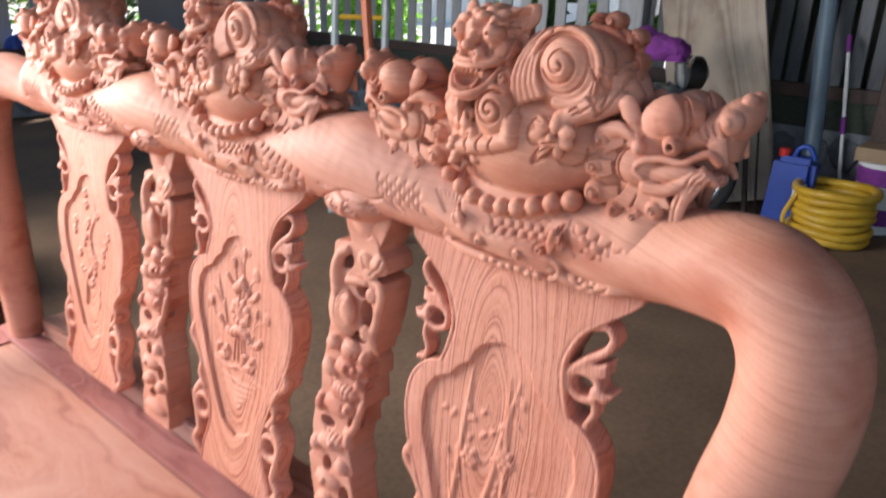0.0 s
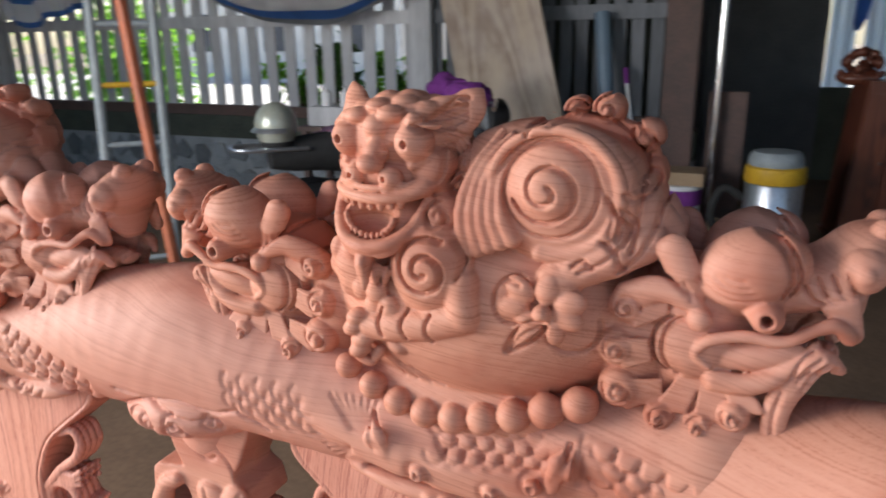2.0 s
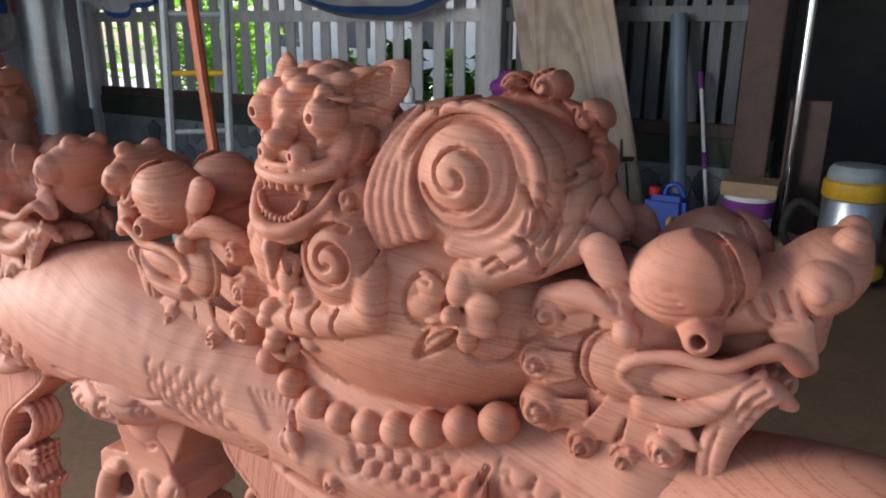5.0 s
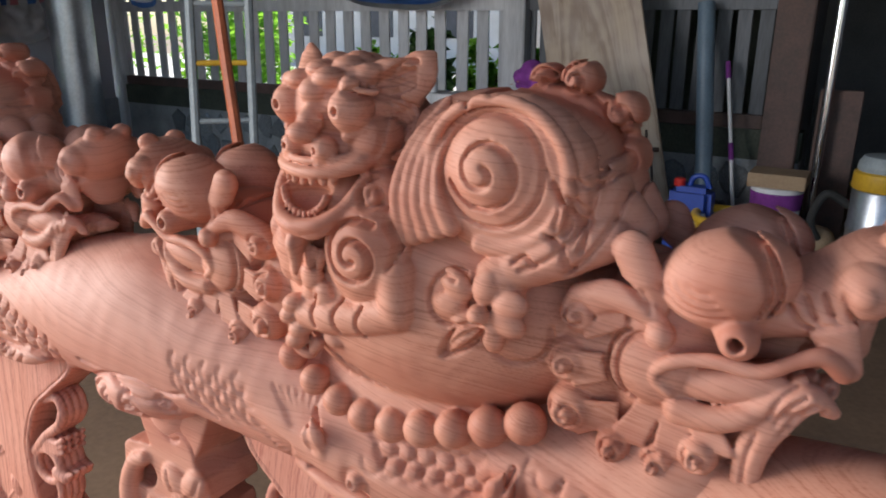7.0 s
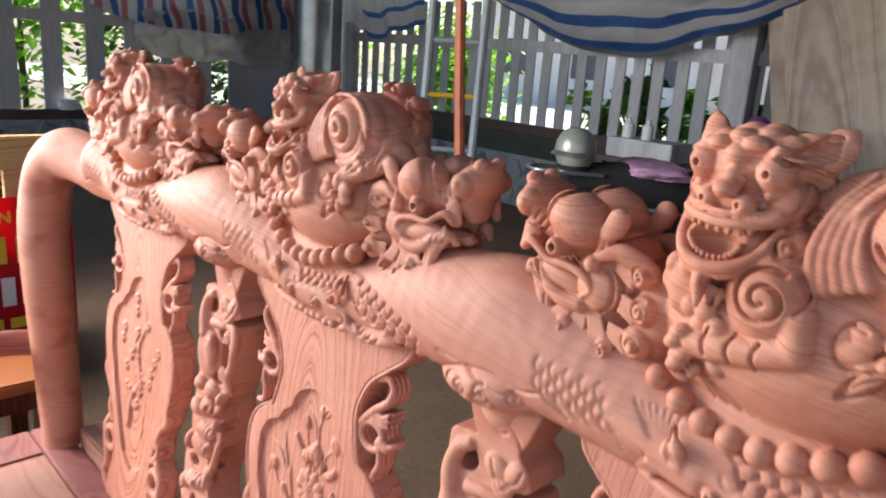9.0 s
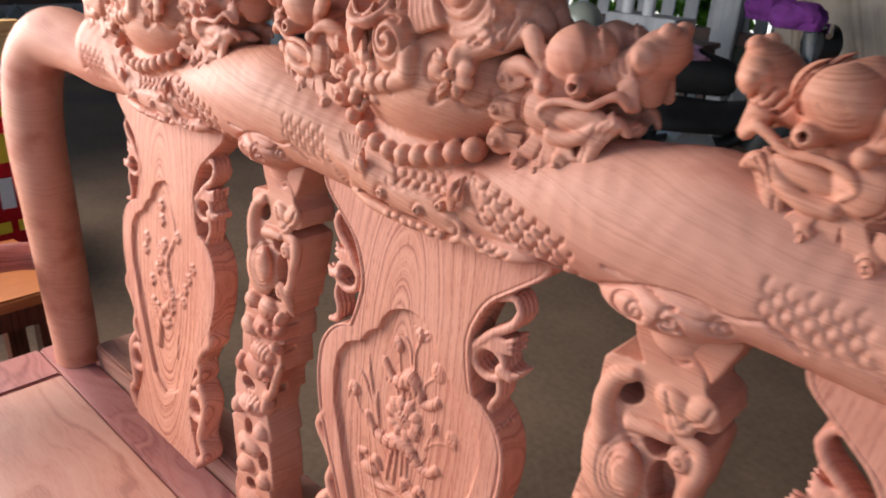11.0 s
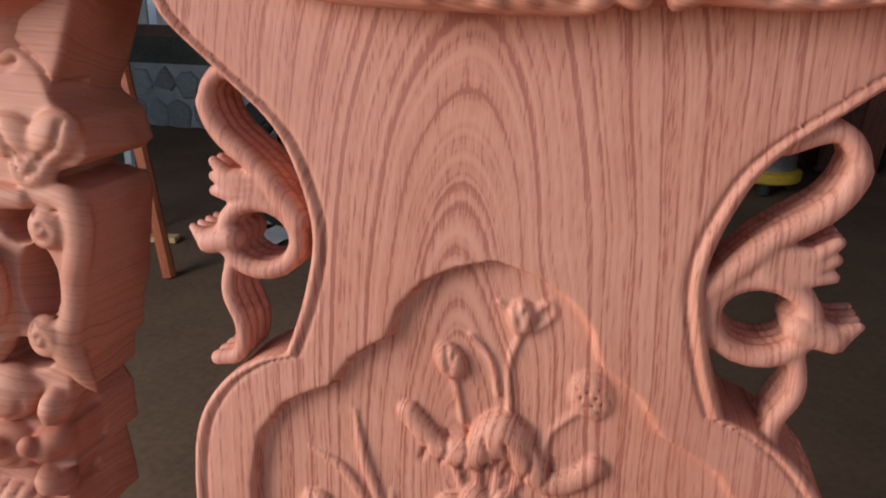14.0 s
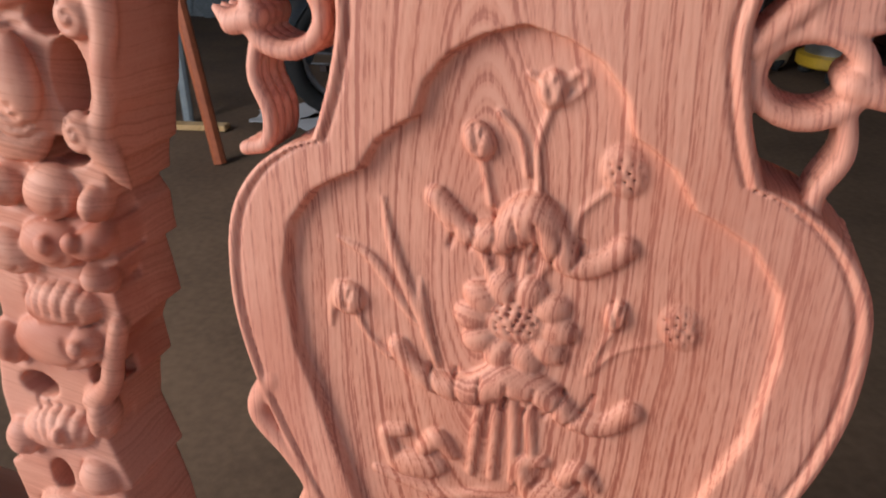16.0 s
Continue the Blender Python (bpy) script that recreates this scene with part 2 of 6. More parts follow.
# ---- carving: solids described by distance, cut and engraved, then meshed ----
class Block:
    """A block of wood as a distance field on a grid: shapes are added, cut and engraved, then mesh() gives the surface."""

    def __init__(self, lo, hi, h, soft=1.0, bite=1.0):
        self.soft, self.bite = soft, bite
        self.h, self.lo = h, np.array(lo, np.float32)
        n = [int((b - a) / h) + 2 for a, b in zip(lo, hi)]
        self.axes = [np.float32(lo[i]) + h * np.arange(n[i], dtype=np.float32) for i in range(3)]
        self.d = np.full(n, 0.03, np.float32)

    def near(self, lo, hi, pad):
        s = []
        for i in range(3):
            a = int(np.clip((lo[i] - pad - self.lo[i]) / self.h, 0, self.d.shape[i]))
            b = int(np.clip((hi[i] + pad - self.lo[i]) / self.h + 2, 0, self.d.shape[i]))
            s.append(slice(a, b))
        s = tuple(s)
        return s, np.meshgrid(*[self.axes[i][s[i]] for i in range(3)], indexing="ij", sparse=True)

    def merge(self, s, e, k, cut):
        d = self.d[s]
        if d.size == 0:
            return
        k = max(k * self.soft, 0.0004)
        if cut:
            e = -e
            t = np.clip(0.5 + 0.5 * (e - d) / k, 0, 1)
            self.d[s] = d * (1 - t) + e * t + k * t * (1 - t)
        else:
            t = np.clip(0.5 + 0.5 * (d - e) / k, 0, 1)
            self.d[s] = d * (1 - t) + e * t - k * t * (1 - t)

    def ball(self, c, r, k=0.004, turn=0.0, cut=False):
        """An ellipsoid, turned by degrees in the xz plane."""
        r = (r, r, r) if isinstance(r, (int, float)) else r
        m = max(r)
        s, (x, y, z) = self.near([v - m for v in c], [v + m for v in c], 2 * k + 0.004)
        a = radians(turn)
        x, y, z = x - c[0], y - c[1], z - c[2]
        x, z = x * math.cos(a) + z * math.sin(a), z * math.cos(a) - x * math.sin(a)
        k0 = np.sqrt((x / r[0]) ** 2 + (y / r[1]) ** 2 + (z / r[2]) ** 2)
        k1 = np.sqrt((x / r[0] ** 2) ** 2 + (y / r[1] ** 2) ** 2 + (z / r[2] ** 2) ** 2) + 1e-6
        self.merge(s, k0 * (k0 - 1) / k1, k, cut)

    def tube(self, pts, radii, k=0.003, cut=False, flat=1.0):
        """A tapered round bar through points; flat scales its depth in y."""
        if isinstance(radii, (int, float)):
            radii = [radii] * len(pts)
        p = np.array(pts, np.float32)
        m = max(radii) * max(1.0, flat)
        s, (x, y, z) = self.near(p.min(0) - m, p.max(0) + m, 2 * k + 0.004)
        e = None
        for a, b, ra, rb in zip(p, p[1:], radii, radii[1:]):
            w = b - a
            w2 = float(w @ w) + 1e-9
            t = np.clip(((x - a[0]) * w[0] + (y - a[1]) * w[1] + (z - a[2]) * w[2]) / w2, 0, 1)
            q = np.sqrt((x - a[0] - t * w[0]) ** 2 + ((y - a[1] - t * w[1]) / flat) ** 2 + (z - a[2] - t * w[2]) ** 2) - (ra + (rb - ra) * t)
            e = q if e is None else np.minimum(e, q)
        self.merge(s, e, k, cut)

    def slab(self, f, y0, y1, k=0.002, cut=False):
        """f(x, z) is the outline's distance; the slab reaches from y0 to y1."""
        x, y, z = np.meshgrid(*self.axes, indexing="ij", sparse=True)
        e2 = f(x, z)
        ey = np.abs(y - (y0 + y1) / 2) - (y1 - y0) / 2
        e = np.maximum(e2, ey) if k == 0 else np.maximum(e2, ey) + k * np.clip(1 - np.abs(e2 - ey) / (2 * k), 0, 1) ** 2 * 0.5
        self.merge((slice(None),) * 3, np.broadcast_to(e, self.d.shape), 0.0015, cut)

    def press(self, f, y_to=9.0):
        """Sinks the surface by f(x, z) metres, for all depths in front of y_to (negative f raises it)."""
        x, z = np.meshgrid(self.axes[0], self.axes[2], indexing="ij", sparse=True)
        j = int(np.clip((y_to - self.lo[1]) / self.h, 0, self.d.shape[1]))
        self.d[:, :j, :] += f(x, z)[:, None, :].astype(np.float32)

    def line(self, pts, width=0.0022, depth=0.0022, y_to=9.0):
        """A gouge line along points (x, z); only near them."""
        width, depth = max(width, 1.35 * self.h), depth * self.bite
        p = np.array(pts, np.float32)
        lo = (p[:, 0].min() - width, self.lo[1], p[:, 1].min() - width)
        hi = (p[:, 0].max() + width, min(y_to, self.axes[1][-1]), p[:, 1].max() + width)
        s, (x, y, z) = self.near(lo, hi, 0.0)
        dd = np.min([dist2(x[:, 0], z[0], a, b) for a, b in zip(p, p[1:])], 0)
        self.d[s] += (depth * np.clip(1 - dd / width, 0, 1))[:, None, :].astype(np.float32)

    def mesh(self, name, mat):
        d, n = self.d, self.d.shape
        inside = d < 0
        cells = tuple(k - 1 for k in n)
        cnt = np.zeros(cells, np.int8)
        sl = lambda o, m: slice(o, m - 1 + o)
        for i in (0, 1):
            for j in (0, 1):
                for k in (0, 1):
                    cnt += inside[sl(i, n[0]), sl(j, n[1]), sl(k, n[2])]
        act = np.argwhere((cnt > 0) & (cnt < 8))
        ids = np.full(cells, -1, np.int32)
        ids[tuple(act.T)] = np.arange(len(act), dtype=np.int32)
        pos, num = np.zeros((len(act), 3), np.float32), np.zeros(len(act), np.float32)
        for ax in range(3):
            o1, o2 = [a for a in range(3) if a != ax]
            for i in (0, 1):
                for j in (0, 1):
                    a = act.copy()
                    a[:, o1] += i
                    a[:, o2] += j
                    b = a.copy()
                    b[:, ax] += 1
                    da, db = d[tuple(a.T)], d[tuple(b.T)]
                    w = (da < 0) != (db < 0)
                    t = np.where(w, da / np.where(da == db, 1, da - db), 0)
                    q = a.astype(np.float32)
                    q[:, ax] += t
                    pos += q * w[:, None]
                    num += w
        pos = self.lo + self.h * pos / np.maximum(num, 1)[:, None]
        quads = []
        for ax in range(3):
            o1, o2 = (ax + 1) % 3, (ax + 2) % 3
            a, b = [slice(None)] * 3, [slice(None)] * 3
            a[ax], b[ax] = slice(0, n[ax] - 1), slice(1, n[ax])
            e = inside[tuple(a)] != inside[tuple(b)]
            w = np.argwhere(e)
            w = w[(w[:, o1] > 0) & (w[:, o2] > 0) & (w[:, o1] < n[o1] - 1) & (w[:, o2] < n[o2] - 1)]
            first = inside[tuple(w.T)]
            ring = []
            for i, j in ((-1, -1), (0, -1), (0, 0), (-1, 0)):
                c = w.copy()
                c[:, o1] += i
                c[:, o2] += j
                ring.append(ids[tuple(c.T)])
            q = np.stack(ring, 1)
            q[~first] = q[~first][:, ::-1]
            quads.append(q)
        q = np.concatenate(quads)
        q = q[(q >= 0).all(1)]
        me = bpy.data.meshes.new(name)
        me.vertices.add(len(pos))
        me.vertices.foreach_set("co", pos.ravel())
        me.loops.add(q.size)
        me.loops.foreach_set("vertex_index", q.ravel().astype(np.int32))
        me.polygons.add(len(q))
        me.polygons.foreach_set("loop_start", np.arange(0, q.size, 4, dtype=np.int32))
        me.polygons.foreach_set("use_smooth", np.ones(len(q), bool))
        me.materials.append(mat)
        me.update(calc_edges=True)
        me.validate()
        return me


def dist2(x, z, a, b):
    """Distance in the xz plane from the piece a-b."""
    wx, wz = b[0] - a[0], b[1] - a[1]
    t = np.clip(((x - a[0]) * wx + (z - a[1]) * wz) / (wx * wx + wz * wz + 1e-12), 0, 1)
    return np.sqrt((x - a[0] - t * wx) ** 2 + (z - a[1] - t * wz) ** 2)


def smooth_line(pts, steps=6):
    """A rounded line through points of any dimension."""
    p = np.array(pts, float)
    p = np.vstack([2 * p[0] - p[1], p, 2 * p[-1] - p[-2]])
    out = []
    for i in range(1, len(p) - 2):
        for t in np.linspace(0, 1, steps, endpoint=False):
            a, b, c, d = p[i - 1:i + 3]
            out.append(0.5 * (2 * b + (c - a) * t + (2 * a - 5 * b + 4 * c - d) * t * t + (3 * b - a - 3 * c + d) * t ** 3))
    out.append(p[-2])
    return np.array(out)


def spiral(cx, cz, r, turns=1.9, start=0.0, way=1):
    a = np.linspace(0, 2 * math.pi * turns, int(16 * turns))
    rr = r * (1 - 0.86 * a / a[-1])
    return np.stack([cx + rr * np.cos(radians(start) + way * a), cz + rr * np.sin(radians(start) + way * a)], 1)


def arc(cx, cz, rx, rz, a0, a1, n=14):
    a = np.radians(np.linspace(a0, a1, n))
    return np.stack([cx + rx * np.cos(a), cz + rz * np.sin(a)], 1)


def step(v, soft):
    return 1 / (1 + np.exp(np.clip(-v / soft, -40, 40)))


UNIT = 0.552           # from one splat to the next
MID = 0.04             # the middle splat
M_Y = 0.035            # the crest's middle plane


def crest_carving(h):
    """A carved guardian figure on a ball with a bead string, between two carved scroll-horned heads. Local x from the splat's middle."""
    b = Block((-0.285, -0.050, 1.100), (0.262, 0.120, 1.364), h, 0.30, 2.2)
    Y = M_Y
    # ball, standing on the rail, and the wood left standing beside it
    b.ball((-0.005, Y, 1.203), (0.112, 0.058, 0.070), 0.004)
    b.ball((-0.005, Y, 1.135), (0.12, 0.044, 0.035), 0.01)
    for x, z, rx, rz in ((-0.112, 1.190, 0.030, 0.046), (0.104, 1.195, 0.030, 0.046), (-0.165, 1.160, 0.050, 0.034), (0.145, 1.160, 0.050, 0.034)):
        b.ball((x, Y, z), (rx, 0.034, rz), 0.008)
    for i in range(9):
        t = i / 8
        x = -0.095 + 0.171 * t
        z = 1.154 - 0.066 * math.sin(math.pi * t) * (0.46 - 0.22 * t) + 0.003 * t
        y = Y - 0.045 * math.sqrt(max(0.05, 1 - ((x + 0.005) / 0.16) ** 2))
        for yy in (y, 2 * Y - y):
            b.ball((x, yy, z), 0.0098 + 0.0022 * t, 0.0006)
            b.tube([(x - 0.003, yy - 0.0005, z + 0.008), (x - 0.003, yy, z - 0.008)], 0.0005, 0.0004, cut=True)
    # trunk, chest and shoulders of the figure
    b.ball((-0.052, Y, 1.222), (0.042, 0.043, 0.052), 0.006)
    for s in (-1, 1):
        f = lambda dy: Y + s * dy
        b.ball((-0.022, f(0.046), 1.241), (0.029, 0.021, 0.033), 0.002)
        b.ball((-0.020, f(0.058), 1.243), (0.017, 0.010, 0.018), 0.003)
        b.ball((-0.078, f(0.036), 1.236), (0.022, 0.018, 0.030), 0.003)
        # folded foreleg with its paw
        b.tube([(0.000, f(0.050), 1.232), (0.003, f(0.053), 1.214)], [0.013, 0.0125], 0.003)
        b.tube([(0.003, f(0.053), 1.212), (-0.022, f(0.053), 1.203), (-0.048, f(0.051), 1.198), (-0.066, f(0.049), 1.195)], [0.0120, 0.0110, 0.0115, 0.0105], 0.0008)
        for q in range(4):
            b.ball((-0.076 - 0.005 * (q % 2) + 0.002 * q, f(0.053), 1.201 - 0.008 * q), (0.0085, 0.0075, 0.0062), 0.0008, turn=25)
        b.tube(smooth_line([(-0.082, f(0.046), 1.180), (-0.078, f(0.050), 1.171), (-0.068, f(0.050), 1.168), (-0.062, f(0.049), 1.176)], 4), [0.0042] * 13, 0.0008)
        b.ball((-0.048, f(0.050), 1.182), (0.008, 0.005, 0.0055), 0.0008, turn=-25)
        # body, flank with its coil, rump and mane
        b.ball((0.046, f(0.008), 1.288), (0.068, 0.042, 0.044), 0.008, turn=-8)
        b.ball((0.058, f(0.030), 1.290), (0.050, 0.022, 0.044), 0.004)
        b.ball((0.055, f(0.043), 1.296), (0.0275, 0.013, 0.0275), 0.0008)
        b.ball((0.054, f(0.052), 1.297), (0.0155, 0.0075, 0.0155), 0.0008)
        rg = arc(0.056, 1.294, 0.0395, 0.0375, -100, 200, 34)
        b.tube([(p[0], f(0.0445), p[1]) for p in rg], np.interp(np.linspace(0, 1, 34), [0, 0.4, 1], [0.0055, 0.0038, 0.0030]), 0.0010)
        b.tube(smooth_line([(0.070, f(0.012), 1.288), (0.096, f(0.014), 1.277), (0.118, f(0.010), 1.268)], 4), np.linspace(0.036, 0.012, 9), 0.006)
        for q in range(5):
            b.tube(smooth_line([(0.020 + 0.006 * q, f(0.030), 1.328 - 0.002 * q), (0.006 + 0.005 * q, f(0.042), 1.306), (-0.001 + 0.0065 * q, f(0.048), 1.280), (0.002 + 0.0075 * q, f(0.047), 1.2535 + 0.0028 * q)], 4), np.linspace(0.0022, 0.0058, 13), 0.0006)
        # hind leg and foot
        b.tube([(0.108, f(0.026), 1.266), (0.088, f(0.036), 1.257), (0.068, f(0.041), 1.246)], [0.014, 0.0145, 0.0115], 0.003)
        b.ball((0.061, f(0.042), 1.240), (0.0150, 0.0125, 0.0135), 0.002)
        # blossom under the foot, laid on the ball
        for a, k in ((15, 1.0), (75, 0.8), (140, 1.0), (190, 1.0), (240, 1.1), (290, 1.1), (335, 1.0)):
            b.ball((0.053 + 0.018 * k * math.cos(radians(a)), f(0.052), 1.226 + 0.014 * k * math.sin(radians(a))), (0.0105, 0.0055, 0.0078), 0.0006, turn=a)
        b.ball((0.054, f(0.056), 1.222), 0.0060, 0.0008)
        b.tube([(0.049, f(0.052), 1.215), (0.040, f(0.053), 1.205), (0.033, f(0.052), 1.195)], [0.008, 0.0065, 0.001], 0.0008, flat=0.5)
    # tail: a pierced ribbon with four rolled ends
    ty = Y + 0.016
    for x, z, r in ((0.055, 1.337, 0.0090), (0.075, 1.338, 0.0105), (0.100, 1.322, 0.0108), (0.105, 1.299, 0.0105)):
        b.tube([(x, ty - 0.001, z), (x, ty + 0.009, z)], r, 0.0010)
        b.ball((x, ty - r - 0.0005, z), (r * 0.5, 0.0035, r * 0.5), 0.0006)
    b.tube([(0.055, ty + 0.004, 1.330), (0.072, ty + 0.004, 1.327), (0.088, ty + 0.004, 1.324), (0.100, ty + 0.004, 1.318)], [0.010, 0.0085, 0.0070, 0.007], 0.0015, flat=1.3)
    b.tube(smooth_line([(0.040, ty - 0.008, 1.334), (0.056, ty - 0.012, 1.320), (0.072, ty - 0.008, 1.303), (0.088, ty - 0.002, 1.293), (0.102, ty, 1.293)], 4), np.linspace(0.003, 0.0085, 17), 0.0015)
    b.tube([(0.102, ty + 0.004, 1.318), (0.104, ty + 0.004, 1.302)], 0.0060, 0.001)

    # head of the figure, turned a little to the side: u across the face, w out of it
    def face(u, w, z):
        return (-0.0552 + 0.975 * u - 0.22 * w, 0.011 - 0.22 * u - 0.975 * w, z)
    b.ball(face(0, -0.008, 1.319), (0.041, 0.032, 0.030), 0.004)
    b.ball(face(0, -0.022, 1.300), (0.046, 0.034, 0.036), 0.006)
    b.ball(face(0.0, 0.006, 1.298), (0.034, 0.021, 0.015), 0.003)
    for u in (-0.031, 0.031):
        b.ball(face(u, 0.002, 1.302), (0.0165, 0.017, 0.0175), 0.002)
    b.ball(face(0, 0.008, 1.268), (0.034, 0.027, 0.021), 0.004)
    # mouth: a half-round opening with an inner bowl
    b.ball(face(0.0, 0.042, 1.2775), (0.0265, 0.024, 0.0120), 0.0010, cut=True)
    b.ball(face(0.0, 0.036, 1.2690), (0.0195, 0.022, 0.0115), 0.0010, cut=True)
    up = np.array([face(*p) for p in smooth_line([(-0.040, 0.010, 1.292), (-0.034, 0.020, 1.2875), (-0.020, 0.030, 1.2865), (0.0, 0.0345, 1.2855), (0.018, 0.031, 1.2865), (0.030, 0.022, 1.290), (0.042, 0.008, 1.298)], 5)])
    b.tube(up, np.interp(np.linspace(0, 1, len(up)), [0, 0.3, 0.7, 0.9, 1], [0.0045, 0.0036, 0.0036, 0.0058, 0.002]), 0.0008)
    b.tube(up + np.array((0, 0.002, 0.0062)), 0.0024, 0.0006)
    low = np.array([face(*p) for p in smooth_line([(-0.036, 0.016, 1.283), (-0.031, 0.026, 1.268), (-0.018, 0.036, 1.2575), (0.0, 0.040, 1.2545), (0.018, 0.036, 1.2575), (0.030, 0.025, 1.268), (0.036, 0.014, 1.284)], 5)])
    b.tube(low, np.interp(np.linspace(0, 1, len(low)), [0, 0.5, 1], [0.0042, 0.0052, 0.0042]), 0.0010)
    b.tube(low + np.array((0.001, -0.001, -0.0055)), 0.0022, 0.0006)
    for i in range(6, len(up) - 8, 2):
        b.ball(tuple(up[i] + np.array((0, 0.0005, -0.0052))), (0.0023, 0.0028, 0.0030), 0.0004)
    for a in np.linspace(190, 350, 13):
        b.ball(face(0.0205 * math.cos(radians(a)), 0.0300 + 0.004 * abs(math.sin(radians(a))), 1.2745 + 0.0135 * math.sin(radians(a))), (0.0021, 0.0036, 0.0026), 0.0004)
    # nose, nostrils, eyes, brows
    b.tube([face(0.002, 0.020, 1.322), face(0.003, 0.027, 1.313)], [0.0055, 0.0080], 0.0012)
    for u in (-0.0135, 0.0145):
        b.ball(face(u, 0.030, 1.3135), (0.0060, 0.0075, 0.0055), 0.0012, cut=True)
    b.ball(face(0.003, 0.0325, 1.3075), (0.0088, 0.0085, 0.0066), 0.0008)
    for z, w in ((1.3195, 0.026), (1.3145, 0.0305)):
        b.tube([face(-0.008, w - 0.004, z), face(0.002, w, z + 0.001), face(0.012, w - 0.004, z)], [0.0015, 0.0030, 0.0015], 0.0005)
    for u in (-0.0135, 0.0150):
        b.ball(face(u, 0.0270, 1.2985), 0.0078, 0.0010)
        b.tube([face(u - 0.001, 0.050, 1.2985), face(u - 0.001, 0.031, 1.2985)], 0.0021, 0.0005, cut=True)
    for u in (-0.027, 0.027):
        b.ball(face(u, 0.0165, 1.3205), 0.0128, 0.0008)
        b.ball(face(u * 1.02, 0.0225, 1.3205), 0.0078, 0.0008)
        b.tube([face(u * 1.02, 0.060, 1.3205), face(u * 1.02, 0.0250, 1.3205)], 0.0027, 0.0005, cut=True)
        b.tube([face(u - 0.016, 0.010, 1.313), face(u, 0.020, 1.3065), face(u + 0.016, 0.010, 1.313)], [0.002, 0.0036, 0.002], 0.0008)
        b.tube([face(u - 0.015, 0.012, 1.328), face(u, 0.018, 1.3345), face(u + 0.015, 0.010, 1.329)], [0.003, 0.0048, 0.003], 0.0010)
    b.ball(face(0.0, 0.0200, 1.3290), (0.0100, 0.0095, 0.0085), 0.0008)
    # curls over the skull
    for i in range(15):
        a, r = i * 2.4, math.sqrt((i + 0.4) / 15)
        b.ball(face(0.034 * r * math.cos(a), -0.008 + 0.030 * r * math.sin(a), 1.3455 - 0.011 * r * r), (0.0095, 0.0090, 0.0060), 0.0005)
    # ears like broad leaves, hollowed in front
    ear = smooth_line([face(0.018, 0.004, 1.329), face(0.030, -0.006, 1.331), face(0.042, -0.016, 1.337), face(0.051, -0.026, 1.352)], 5)
    b.tube(ear, np.interp(np.linspace(0, 1, 16), [0, 0.35, 0.75, 1], [0.009, 0.0165, 0.0120, 0.0006]), 0.0008, flat=0.34)
    b.tube([face(0.024, -0.004, 1.318), face(0.036, -0.014, 1.320), face(0.045, -0.024, 1.338)], [0.010, 0.0125, 0.003], 0.0015, flat=0.34)
    b.tube([face(0.030, 0.002, 1.331), face(0.041, -0.009, 1.336), face(0.048, -0.019, 1.347)], [0.0075, 0.0075, 0.001], 0.0006, cut=True, flat=0.42)
    for q in range(3):
        b.tube([face(0.027, -0.001, 1.328 + 0.004 * q), face(0.036, -0.0085, 1.3275 + 0.0055 * q), face(0.046 - 0.001 * q, -0.0185, 1.333 + 0.007 * q)], [0.0020, 0.0020, 0.0008], 0.0004)
    b.ball(face(0.026, 0.001, 1.335), (0.0070, 0.0050, 0.0070), 0.0006)
    b.tube([face(0.022, 0.006, 1.331), face(0.014, 0.010, 1.336), face(0.026, 0.004, 1.345)], [0.004, 0.0055, 0.0008], 0.0008, flat=0.6)
    ear = smooth_line([face(-0.030, 0.002, 1.322), face(-0.039, -0.006, 1.329), face(-0.046, -0.012, 1.340), face(-0.054, -0.018, 1.355)], 5)
    b.tube(ear, np.interp(np.linspace(0, 1, 16), [0, 0.4, 0.75, 1], [0.011, 0.0135, 0.0090, 0.0006]), 0.0008, flat=0.36)
    b.tube([face(-0.036, 0.008, 1.326), face(-0.044, 0.000, 1.340)], [0.0055, 0.002], 0.001, cut=True, flat=0.5)
    # cheek rolls and beard
    for u, w, z, r in ((0.046, -0.012, 1.294, 0.0125), (0.041, 0.004, 1.2755, 0.0140), (-0.043, 0.000, 1.288, 0.0085), (-0.041, 0.004, 1.270, 0.0100)):
        b.ball(face(u, w, z), (r, r * 0.9, r), 0.0008)
        b.ball(face(u, w + r * 0.75, z), (r * 0.52, r * 0.4, r * 0.52), 0.0006)
    b.tube([face(0.0, 0.034, 1.251), face(0.001, 0.040, 1.243), face(0.002, 0.042, 1.226)], [0.008, 0.0065, 0.0015], 0.0008)
    for row, (z, n) in enumerate(((1.246, 3), (1.234, 4), (1.222, 3), (1.210, 2))):
        for q in range(n):
            b.ball((-0.066 - 0.0125 * q + 0.006 * (row % 2) + 0.003 * row, Y - 0.054 + 0.0045 * q, z), (0.0078, 0.0052, 0.0098), 0.0005, turn=-8)

    def head(sx, ox):
        """One horned head that looks along sx."""
        def at(x, y, z):
            return (ox + sx * x, Y + y, z)
        # neck, skull, the upturned snout and the lower jaw
        b.tube([at(-0.006, 0, 1.210), at(0.006, 0, 1.165), at(0.010, 0, 1.13)], [0.028, 0.026, 0.024], 0.006, flat=1.2)
        b.ball(at(0.0, 0, 1.218), (0.036, 0.036, 0.036), 0.004)
        b.ball(at(0.034, 0, 1.238), (0.036, 0.034, 0.018), 0.004, turn=sx * 10)
